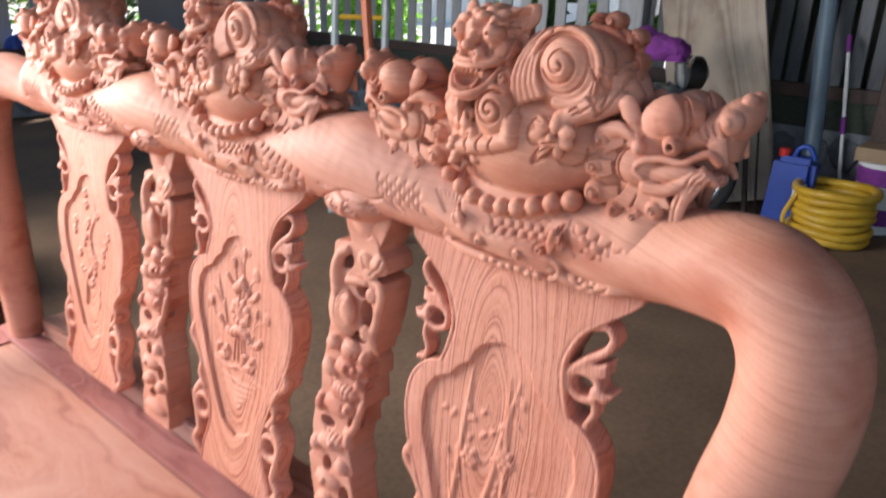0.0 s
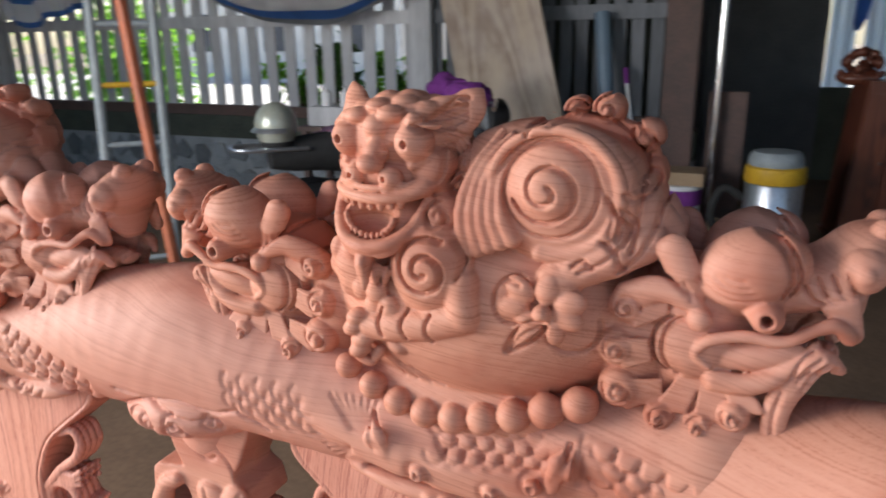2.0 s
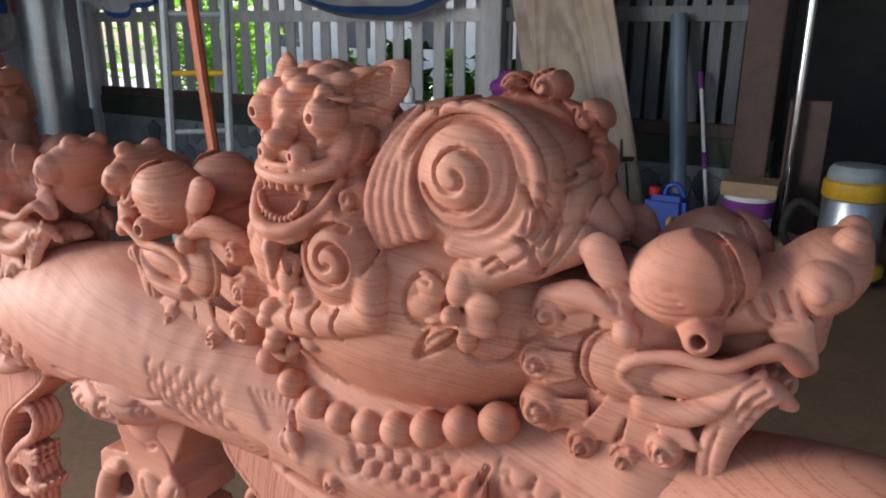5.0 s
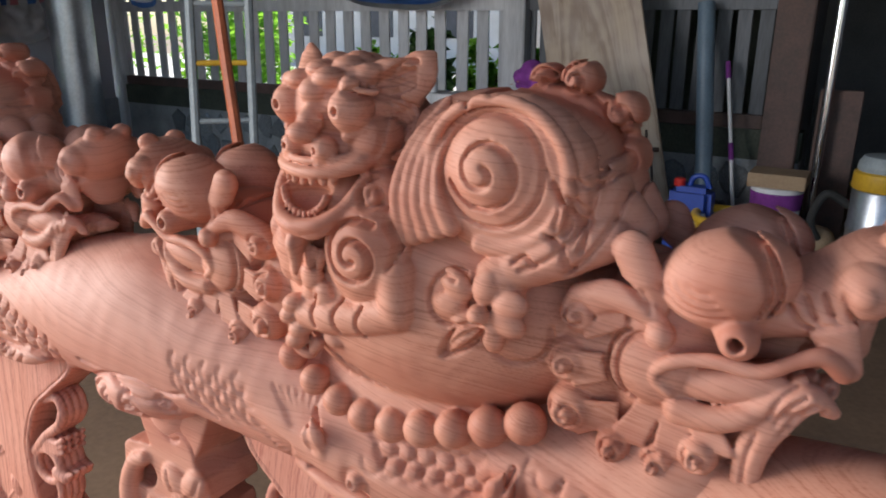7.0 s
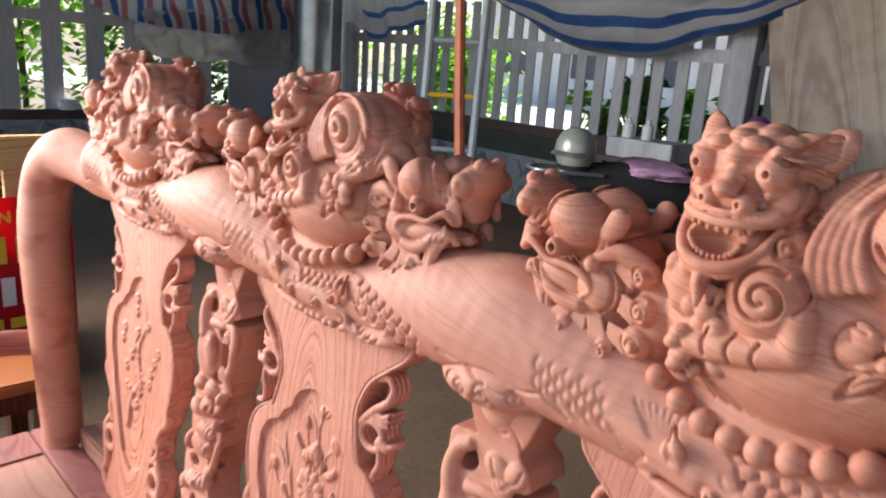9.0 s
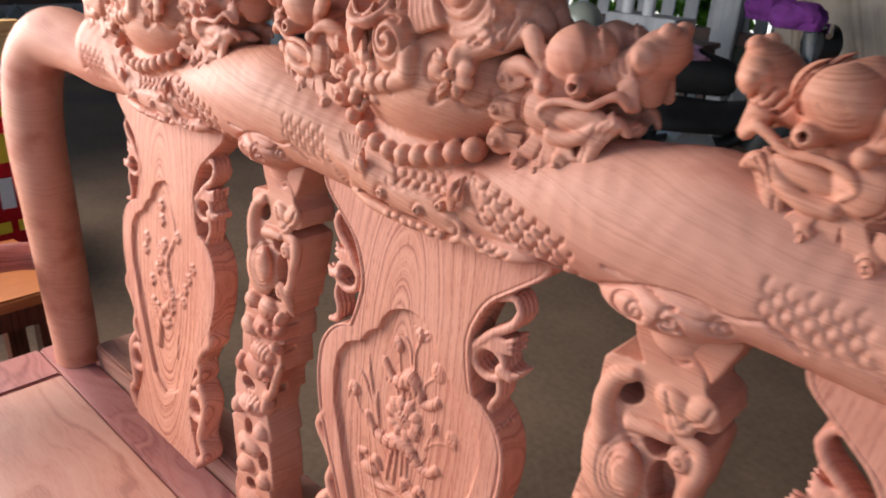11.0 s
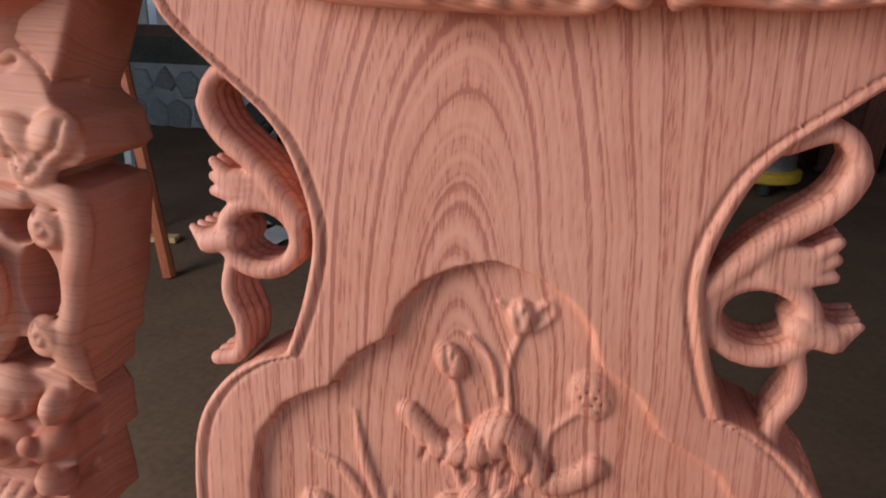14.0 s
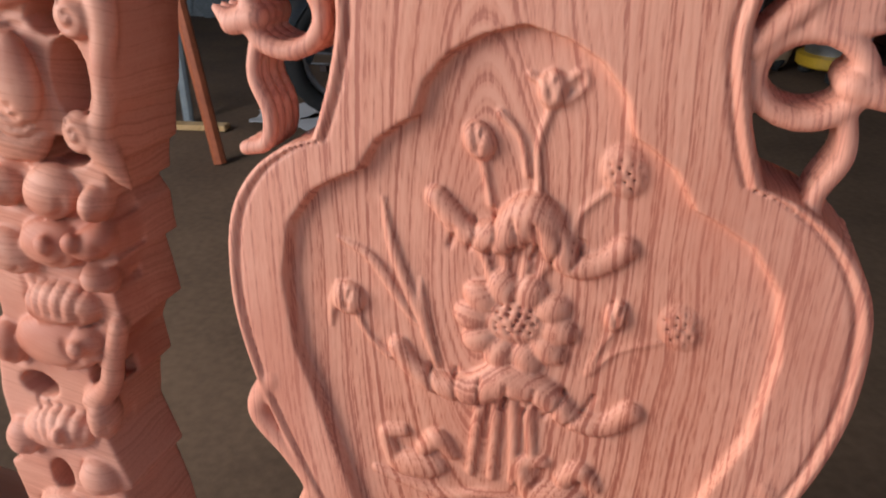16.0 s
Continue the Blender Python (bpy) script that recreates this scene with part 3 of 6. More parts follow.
        b.tube(smooth_line([at(0.040, 0, 1.240), at(0.062, 0, 1.245), at(0.080, 0, 1.256), at(0.094, 0, 1.272)], 4), np.interp(np.linspace(0, 1, 13), [0, 0.4, 0.8, 1], [0.017, 0.018, 0.0190, 0.010]), 0.003, flat=1.75)
        b.tube([at(0.080, 0, 1.240), at(0.084, 0, 1.226)], [0.013, 0.0070], 0.003, flat=2.2)
        b.tube(smooth_line([at(0.006, 0, 1.190), at(0.034, 0, 1.190), at(0.058, 0, 1.198), at(0.076, 0, 1.200)], 4), np.interp(np.linspace(0, 1, 13), [0, 0.5, 1], [0.014, 0.011, 0.006]), 0.003, flat=1.9)
        for s in (-1, 1):
            # paired bulbs of the eyes and brows, paddle ears, eye tube, nostril boss
            b.ball(at(0.030, s * 0.0265, 1.2555), (0.0310, 0.0240, 0.0235), 0.0008, turn=sx * 18)
            b.tube([at(0.001, s * 0.033, 1.238), at(-0.006, s * 0.036, 1.252), at(-0.012, s * 0.036, 1.264)], [0.0060, 0.0095, 0.0100], 0.0006, flat=0.62)
            b.tube(smooth_line([at(0.008, s * 0.036, 1.226), at(-0.004, s * 0.038, 1.236), at(-0.020, s * 0.036, 1.240), at(-0.036, s * 0.032, 1.232)], 4), np.interp(np.linspace(0, 1, 13), [0, 0.5, 1], [0.0040, 0.0072, 0.0100]), 0.0008, flat=0.7)
            b.ball(at(0.005, s * 0.040, 1.2255), (0.0072, 0.0062, 0.0072), 0.0006)
            b.tube([at(0.036, s * 0.028, 1.236), at(0.040, s * 0.042, 1.2325)], [0.0115, 0.0092], 0.0008)
            b.tube([at(0.040, s * 0.070, 1.2325), at(0.040, s * 0.037, 1.2325)], 0.0034, 0.0004, cut=True)
            b.ball(at(0.085, s * 0.027, 1.2600), (0.0125, 0.0110, 0.0125), 0.0006)
            b.ball(at(0.085, s * 0.037, 1.2600), (0.0050, 0.0030, 0.0050), 0.0008)
            b.ball(at(0.094, s * 0.012, 1.2790), (0.0075, 0.0080, 0.0070), 0.0012)
            # long wave of the upper lip, then the hanging lobe under the nose
            up = smooth_line([at(0.012, s * 0.038, 1.196), at(0.004, s * 0.039, 1.204), at(0.012, s * 0.040, 1.214), at(0.030, s * 0.039, 1.2185), at(0.050, s * 0.038, 1.2180), at(0.064, s * 0.037, 1.2265), at(0.074, s * 0.035, 1.2300), at(0.082, s * 0.031, 1.2230)], 4)
            b.tube(up, np.interp(np.linspace(0, 1, len(up)), [0, 0.3, 0.7, 1], [0.0022, 0.0036, 0.0036, 0.0050]), 0.0010)
            b.tube([at(0.076, s * 0.029, 1.240), at(0.083, s * 0.028, 1.224)], [0.010, 0.0065], 0.0015, flat=0.5)
            # tongue leaf in the mouth, lower lip, jaw flame
            b.ball(at(0.036, s * 0.029, 1.2045), (0.0270, 0.0085, 0.0098), 0.0008, turn=sx * 14)
            b.tube(smooth_line([at(0.016, s * 0.034, 1.187), at(0.036, s * 0.035, 1.188), at(0.056, s * 0.032, 1.200), at(0.067, s * 0.028, 1.215)], 4), np.interp(np.linspace(0, 1, 13), [0, 0.5, 1], [0.0070, 0.0060, 0.0022]), 0.0010)
            b.tube(smooth_line([at(0.046, s * 0.032, 1.194), at(0.062, s * 0.031, 1.204), at(0.072, s * 0.028, 1.206), at(0.081, s * 0.024, 1.200)], 4), np.interp(np.linspace(0, 1, 13), [0, 0.6, 1], [0.0060, 0.0078, 0.0032]), 0.0012)
            # cheek
            b.ball(at(0.000, s * 0.024, 1.204), (0.0255, 0.0165, 0.0235), 0.0016)
            # whisker falling to the rail
            w = smooth_line([at(0.070, s * 0.028, 1.200), at(0.058, s * 0.031, 1.192), at(0.051, s * 0.033, 1.174), at(0.050, s * 0.035, 1.152), at(0.052, s * 0.040, 1.128)], 4)
            b.tube(w, np.interp(np.linspace(0, 1, len(w)), [0, 0.25, 0.7, 1], [0.005, 0.0090, 0.0066, 0.0012]), 0.0006, flat=0.6)
            # ribbed fins, each with a rolled end
            for q, (x, z) in enumerate(((-0.014, 1.158), (0.009, 1.156), (0.028, 1.166))):
                b.ball(at(x, s * 0.034, z), (0.0095, 0.0095, 0.0100), 0.0006)
                b.ball(at(x - 0.001, s * 0.043, z - 0.001), (0.0050, 0.0030, 0.0050), 0.0004)
                for g in (-0.0075, -0.0045, -0.0015, 0.0015, 0.0045, 0.0075):
                    b.tube([at(0.004 + 0.011 * q + g * 0.7, s * 0.031, 1.188), at(x + 0.007 + g, s * 0.036, z + 0.006)], [0.0015, 0.0022], 0.0003)
            # rolls of the mane behind the cheek
            for x, z, r in ((-0.037, 1.226, 0.0120), (-0.042, 1.198, 0.0128), (-0.039, 1.171, 0.0140)):
                b.ball(at(x, s * 0.029, z), (r, r, r), 0.0006)
                b.ball(at(x - 0.002, s * (0.029 + r * 0.85), z - 0.001), (r * 0.46, r * 0.35, r * 0.46), 0.0004)
                for g in (-0.008, -0.004, 0.0, 0.004, 0.008):
                    b.tube([at(x + 0.006, s * 0.036, z + g - 0.002), at(-0.014, s * 0.034, z + 0.7 * g + 0.004)], [0.0024, 0.0014], 0.0004)

    head(1, 0.138)
    head(-1, -0.160)
    # knife work: coils, cloak folds and leaves
    for pts, w, dp in (
        (spiral(-0.021, 1.243, 0.021, 1.7, 60), 0.0022, 0.0030),
        (spiral(0.054, 1.297, 0.022, 1.6, 200), 0.0020, 0.0022),
        (arc(0.055, 1.296, 0.0285, 0.0285, 0, 360, 34), 0.0018, 0.0018),
        (arc(0.058, 1.291, 0.047, 0.045, -70, 120, 26), 0.0018, 0.0016),
        (arc(0.060, 1.289, 0.056, 0.052, -50, 60, 20), 0.0018, 0.0018),
        (smooth_line([(0.056, 1.218), (0.041, 1.212), (0.031, 1.193), (0.046, 1.201), (0.057, 1.214)]), 0.0020, 0.0022),
        (smooth_line([(0.054, 1.214), (0.042, 1.206), (0.032, 1.194)]), 0.0016, 0.0016),
        (arc(0.071, 1.208, 0.015, 0.015, 160, 380), 0.0018, 0.0018),
        (arc(0.034, 1.226, 0.012, 0.014, 60, 300), 0.0018, 0.0018),
        (smooth_line([(-0.004, 1.262), (0.003, 1.250), (0.000, 1.238)]), 0.0017, 0.0020),
        (smooth_line([(0.012, 1.334), (0.022, 1.338), (0.034, 1.336)]), 0.0018, 0.0020),
        (smooth_line([(0.036, 1.338), (0.041, 1.333), (0.039, 1.327)]), 0.0018, 0.0020),
        (smooth_line([(0.096, 1.288), (0.104, 1.276), (0.102, 1.262)]), 0.0018, 0.0018),
        (smooth_line([(0.086, 1.268), (0.094, 1.262), (0.098, 1.252)]), 0.0018, 0.0018),
        (smooth_line([(0.070, 1.252), (0.076, 1.256), (0.082, 1.252)]), 0.0018, 0.0020),
    ):
        b.line(pts, w, dp)
    for x in (-0.018, -0.036, -0.054):
        b.line(smooth_line([(x, 1.212), (x - 0.003, 1.203), (x, 1.193)]), 0.0016, 0.0022)
    for q in range(4):
        b.line(smooth_line([(-0.070 + 0.010 * q, 1.172 - 0.002 * q), (-0.058 + 0.010 * q, 1.164 - 0.002 * q), (-0.050 + 0.011 * q, 1.154)]), 0.0014, 0.0011)
        b.line(smooth_line([(-0.032 + 0.003 * q, 1.331 + 0.002 * q), (-0.020 + 0.002 * q, 1.328 + 0.006 * q), (-0.006, 1.334 + 0.004 * q)]), 0.0014, 0.0016)
        b.line(arc(-0.024, 1.306, 0.010 + 0.0042 * q, 0.012 + 0.0036 * q, -50, 70), 0.0014, 0.0015)
        b.line(arc(-0.090, 1.302, 0.006 + 0.0035 * q, 0.008 + 0.0036 * q, 110, 230), 0.0014, 0.0012)
        b.line(smooth_line([(0.084 + 0.004 * q, 1.300 - 0.006 * q), (0.092 + 0.004 * q, 1.286 - 0.006 * q), (0.090 + 0.004 * q, 1.272 - 0.004 * q)]), 0.0015, 0.0013)
        b.line(smooth_line([(-0.060 + 0.0022 * q, 1.248), (-0.058 + 0.0015 * q, 1.238), (-0.056, 1.228)]), 0.0013, 0.0012)
    rolls = [(0.055, 1.337, 0.0070, 20), (0.075, 1.338, 0.0085, 80), (0.100, 1.322, 0.0088, 150), (0.105, 1.299, 0.0080, 200), (-0.008, 1.294, 0.0085, 40), (-0.016, 1.2755, 0.0095, 90)]
    for sx, ox in ((1, 0.138), (-1, -0.160)):
        X = lambda x: ox + sx * x
        rolls += [(X(x), z, r, a) for x, z, r, a in ((-0.037, 1.226, 0.0085, 0), (-0.042, 1.198, 0.0090, 80), (-0.039, 1.171, 0.0100, 160), (-0.014, 1.158, 0.0065, 30), (0.009, 1.156, 0.0065, 90), (0.028, 1.166, 0.0065, 150))]
        for q in range(2):
            b.line(smooth_line([(X(0.030 + 0.004 * q), 1.280), (X(0.044 + 0.004 * q), 1.272), (X(0.050 + 0.004 * q), 1.256), (X(0.046 + 0.004 * q), 1.244)]), 0.0016, 0.0022)
            b.line(arc(X(-0.002 - 0.006 * q), 1.205, 0.013, 0.018, *((100, 260) if sx > 0 else (-80, 80))), 0.0018, 0.0020)
        for q in range(4):
            b.line(arc(X(0.024), 1.256, 0.007 + 0.0055 * q, 0.0026 + 0.0042 * q, 200, 300, 12), 0.0013, 0.0006)
            b.line(smooth_line([(X(0.056 + 0.007 * q), 1.250 + 0.003 * q), (X(0.064 + 0.006 * q), 1.240 + 0.003 * q), (X(0.074 + 0.004 * q), 1.243 + 0.001 * q)]), 0.0014, 0.0013)
            b.line(smooth_line([(X(-0.020 + 0.005 * q), 1.250 - 0.001 * q), (X(-0.012 + 0.004 * q), 1.248 - 0.004 * q)]), 0.0013, 0.0010)
            b.line(smooth_line([(X(0.066 + 0.004 * q), 1.212 - 0.003 * q), (X(0.060 + 0.004 * q), 1.206 - 0.003 * q), (X(0.056 + 0.003 * q), 1.196 - 0.004 * q)]), 0.0014, 0.0012)
        b.line(smooth_line([(X(0.052), 1.186), (X(0.049), 1.168), (X(0.051), 1.140)]), 0.0016, 0.0018)
    for x, z, r, a in rolls:
        b.line(spiral(x, z, r, 1.3, a), 0.0015, 0.0014)
    b.press(lambda x, z: 0.00016 * np.sin(310 * x + 90 * z + 3 * np.sin(130 * z)) * np.sin(240 * z + 2 * np.sin(90 * x)))
    return b.mesh("crest_carving", M_CARVE)


def rail_line(u):
    """Height of the rail's middle and its half height at u metres from a splat's middle."""
    w = 0.5 + 0.5 * np.cos(2 * math.pi * (np.abs(u) / UNIT))     # 1 at the splat, 0 between
    return 1.130 - 0.028 * w, 0.066 - 0.017 * w


def top_rail():
    x0, x1 = MID - UNIT - 0.245, MID + UNIT + 0.195
    b = Block((x0 - 0.01, -0.045, 1.015), (x1 + 0.02, 0.115, 1.225), 0.0019, 0.6, 1.3)
    xs = np.arange(x0 + 0.04, x1 - 0.03, 0.02)
    u = (xs - MID + UNIT / 2) % UNIT - UNIT / 2
    zc, rz = rail_line(u)
    b.tube([(x, M_Y, z) for x, z in zip(xs, zc)], list(rz), 0.002, flat=0.92)
    # bosses between the units, with their drop below
    for k in (-1.5, -0.5, 0.5, 1.5):
        x = MID + k * UNIT
        if x0 < x < x1:
            b.ball((x + 0.016, M_Y, 1.146), (0.085, 0.054, 0.054), 0.012)
            b.ball((x + 0.010, M_Y, 1.080), (0.080, 0.058, 0.032), 0.004, turn=8)
    # two scaly fish bodies over each splat: one with its face to the front, one curling to the end
    for k in (-1, 0, 1):
        c = MID + k * UNIT
        for s in (-1, 1):
            y = M_Y + s * 0.040
            P = lambda x, z, d=0.0: (c + x, y + s * d, z)
            b.tube(smooth_line([P(-0.215, 1.112, -0.008), P(-0.180, 1.122, -0.006), P(-0.140, 1.118, -0.002), P(-0.100, 1.106), P(-0.050, 1.094)], 5), np.interp(np.linspace(0, 1, 21), [0, 0.4, 1], [0.008, 0.017, 0.020]), 0.0030, flat=0.7)
            b.tube(smooth_line([P(-0.050, 1.094), P(-0.015, 1.090, 0.001), P(0.020, 1.088), P(0.050, 1.086, -0.002)], 5), [0.020] * 16, 0.0030, flat=0.6)
            b.tube(smooth_line([P(0.060, 1.120, -0.004), P(0.095, 1.118), P(0.130, 1.110), P(0.165, 1.100, -0.002), P(0.188, 1.082, -0.006)], 5), np.interp(np.linspace(0, 1, 21), [0, 0.4, 1], [0.016, 0.022, 0.010]), 0.0030, flat=0.6)
            # snout, teeth and rolled lip
            b.tube(smooth_line([P(-0.095, 1.070, -0.008), P(-0.060, 1.066), P(-0.020, 1.0645, 0.002), P(0.030, 1.064, 0.002)], 5), [0.0065] * 16, 0.0020)
            for i in range(7):
                b.ball(P(-0.028 + 0.0125 * i, 1.0650 + 0.0015 * math.sin(i * 2.1), 0.006), (0.0072, 0.0055, 0.0048), 0.0008, turn=20 * math.sin(i * 1.7))
            b.tube([P(p[0], p[1], 0.004) for p in spiral(0.062, 1.077, 0.013, 1.1, -90)], 0.0042, 0.0010)
            b.tube(smooth_line([P(0.075, 1.070), P(0.105, 1.069), P(0.135, 1.073), P(0.160, 1.079, -0.003), P(0.180, 1.086, -0.006)], 5), np.interp(np.linspace(0, 1, 21), [0, 0.5, 1], [0.0075, 0.0085, 0.005]), 0.0020)
            for x, z, r in ((-0.034, 1.087, 0.0068), (0.020, 1.084, 0.0060), (0.049, 1.097, 0.0060)):
                b.ball(P(x, z, 0.012), (r, 0.0060, r), 0.0008)
                b.tube([P(x, z, 0.04), P(x, z, 0.0155)], 0.0024, 0.0005, cut=True)
            # ears of the faces
            for x0, z0, x1, z1 in ((-0.060, 1.095, -0.074, 1.126), (0.062, 1.100, 0.074, 1.134)):
                b.tube([P(x0, z0, 0.012), P((x0 + x1) / 2, (z0 + z1) / 2, 0.014), P(x1, z1, 0.010)], [0.0050, 0.0100, 0.0015], 0.0008, flat=0.5)
        # eye rings, brow, fin hatching
        for x, z in ((-0.034, 1.087), (0.020, 1.084), (0.049, 1.097)):
            b.line(arc(c + x, z, 0.0090, 0.0080, 0, 360, 18), 0.0016, 0.0020)
        for g in range(7):
            b.line([(c - 0.088 + 0.002 * g, 1.110), (c - 0.106 + 0.006 * g, 1.132)], 0.0012, 0.0018)
            b.line([(c - 0.090, 1.096 - 0.001 * g), (c - 0.124 + 0.003 * g, 1.104 - 0.005 * g)], 0.0012, 0.0018)
            b.line([(c + 0.078, 1.104 + 0.002 * g), (c + 0.098 - 0.003 * g, 1.106 + 0.005 * g)], 0.0012, 0.0018)
        for g in range(3):
            b.line(smooth_line([(c - 0.062 - 0.003 * g, 1.100), (c - 0.066 - 0.002 * g, 1.110), (c - 0.072, 1.122)]), 0.0013, 0.0020)
            b.line(smooth_line([(c + 0.062 + 0.004 * g, 1.104), (c + 0.068 + 0.002 * g, 1.116), (c + 0.073, 1.130)]), 0.0013, 0.0020)
            b.line(smooth_line([(c + 0.150 + 0.010 * g, 1.080 - 0.004 * g), (c + 0.166 + 0.008 * g, 1.074 - 0.003 * g), (c + 0.180 + 0.006 * g, 1.066 - 0.002 * g)]), 0.0016, 0.0026)
            b.line(smooth_line([(c + 0.080 + 0.014 * g, 1.074), (c + 0.094 + 0.014 * g, 1.066), (c + 0.104 + 0.014 * g, 1.074)]), 0.0016, 0.0024)
            b.line(smooth_line([(c - 0.080 + 0.012 * g, 1.080 - 0.002 * g), (c - 0.060 + 0.010 * g, 1.074), (c - 0.045 + 0.010 * g, 1.078)]), 0.0016, 0.0020)
        b.line(smooth_line([(c - 0.085, 1.072), (c - 0.05, 1.0745), (c - 0.01, 1.0715), (c + 0.035, 1.072)]), 0.0018, 0.0030)
        # overlapping scales: small on the first body, large on the second
        for r in range(3):
            for q in range(6):
                b.line(arc(c - 0.022 + 0.0135 * q + 0.0068 * (r % 2), 1.124 - 0.0095 * r + 0.10 * 0.0135 * q, 0.0074, 0.0082, 190, 350, 9), 0.0014, 0.0026)
        for r in range(4):
            for q in range(5):
                b.line(arc(c - 0.190 + 0.0145 * q + 0.0073 * (r % 2), 1.132 - 0.0085 * r - 0.06 * 0.0145 * q, 0.0078, 0.0078, 130, 290, 9), 0.0014, 0.0016)
        for r in range(4):
            for q in range(7):
                b.line(arc(c + 0.094 + 0.0150 * q + 0.0075 * (r % 2), 1.134 - 0.0112 * r - 0.24 * 0.0150 * q, 0.0082, 0.0090, 190, 355, 9), 0.0015, 0.0030)
        # cloud edge over the upright, beside each boss
        b.line(smooth_line([(c - 0.330, 1.076), (c - 0.290, 1.094), (c - 0.253, 1.101), (c - 0.215, 1.097), (c - 0.191, 1.103), (c - 0.165, 1.090)]), 0.0022, 0.0034)
        for x, z, r in ((-0.287, 1.072, 0.009), (-0.256, 1.076, 0.012), (-0.221, 1.083, 0.010)):
            b.line(spiral(c + x, z, r, 1.4, 90), 0.0018, 0.0026)
    x_arr = lambda x, z: 0.00025 * np.sin(140 * x + 40 * z) * np.sin(160 * z + 3 * np.sin(50 * x))
    b.press(x_arr)
    # flat underside where the splats are joined, then the drops over the pickets
    x, y, z = np.meshgrid(*b.axes, indexing="ij", sparse=True)
    u = np.abs((x - MID + UNIT / 2) % UNIT - UNIT / 2)
    b.d = np.maximum(b.d, (1.0555 - 0.02 * np.clip((u - 0.17) / 0.05, 0, 1)) - z + 0 * y).astype(np.float32)
    for k in (-0.5, 0.5):
        x = MID + k * UNIT
        b.tube([(x + 0.01, M_Y, 1.09), (x + 0.01, M_Y, 1.050)], [0.055, 0.034], 0.012, flat=0.75)
        b.line(arc(x - 0.02, 1.072, 0.016, 0.012, 0, 330, 18), 0.0028, 0.003)
        b.line(arc(x + 0.018, 1.066, 0.012, 0.010, 0, 330, 18), 0.0028, 0.003)
        b.line(smooth_line([(x - 0.045, 1.10), (x - 0.01, 1.095), (x + 0.03, 1.085), (x + 0.06, 1.088)]), 0.0028, 0.003)
    return b.mesh("top_rail", M_CARVE)


def splat_edge(z):
    """Half width of a splat at height z: wide under the rail, a waist, a belly and a narrow foot."""
    zs = np.array([0.485, 0.52, 0.56, 0.60, 0.64, 0.68, 0.72, 0.76, 0.80, 0.835, 0.86, 0.880, 0.893, 0.8985, 0.902, 0.93, 0.96, 0.99, 1.01, 1.03, 1.056, 1.08])
    ws = np.array([0.108, 0.104, 0.088, 0.080, 0.088, 0.104, 0.124, 0.141, 0.151, 0.152, 0.147, 0.134, 0.117, 0.103, 0.099, 0.090, 0.086, 0.095, 0.108, 0.132, 0.162, 0.166])
    t = smooth_line(np.stack([zs, ws], 1), 8)
    return np.interp(z, t[:, 0], t[:, 1])


def recess_edge(z):
    zs = np.array([0.60, 0.64, 0.69, 0.745, 0.785, 0.825, 0.855, 0.874, 0.8835, 0.886, 0.902, 0.911, 0.914, 0.930, 0.943, 0.951, 0.956])
    ws = np.array([0.040, 0.060, 0.080, 0.099, 0.114, 0.119, 0.114, 0.100, 0.083, 0.076, 0.066, 0.054, 0.048, 0.043, 0.032, 0.018, 0.0])
    return np.where(z > 0.956, -(z - 0.956) * 3, np.interp(z, zs, ws)) - np.where(z < 0.60, (0.60 - z) * 2, 0)


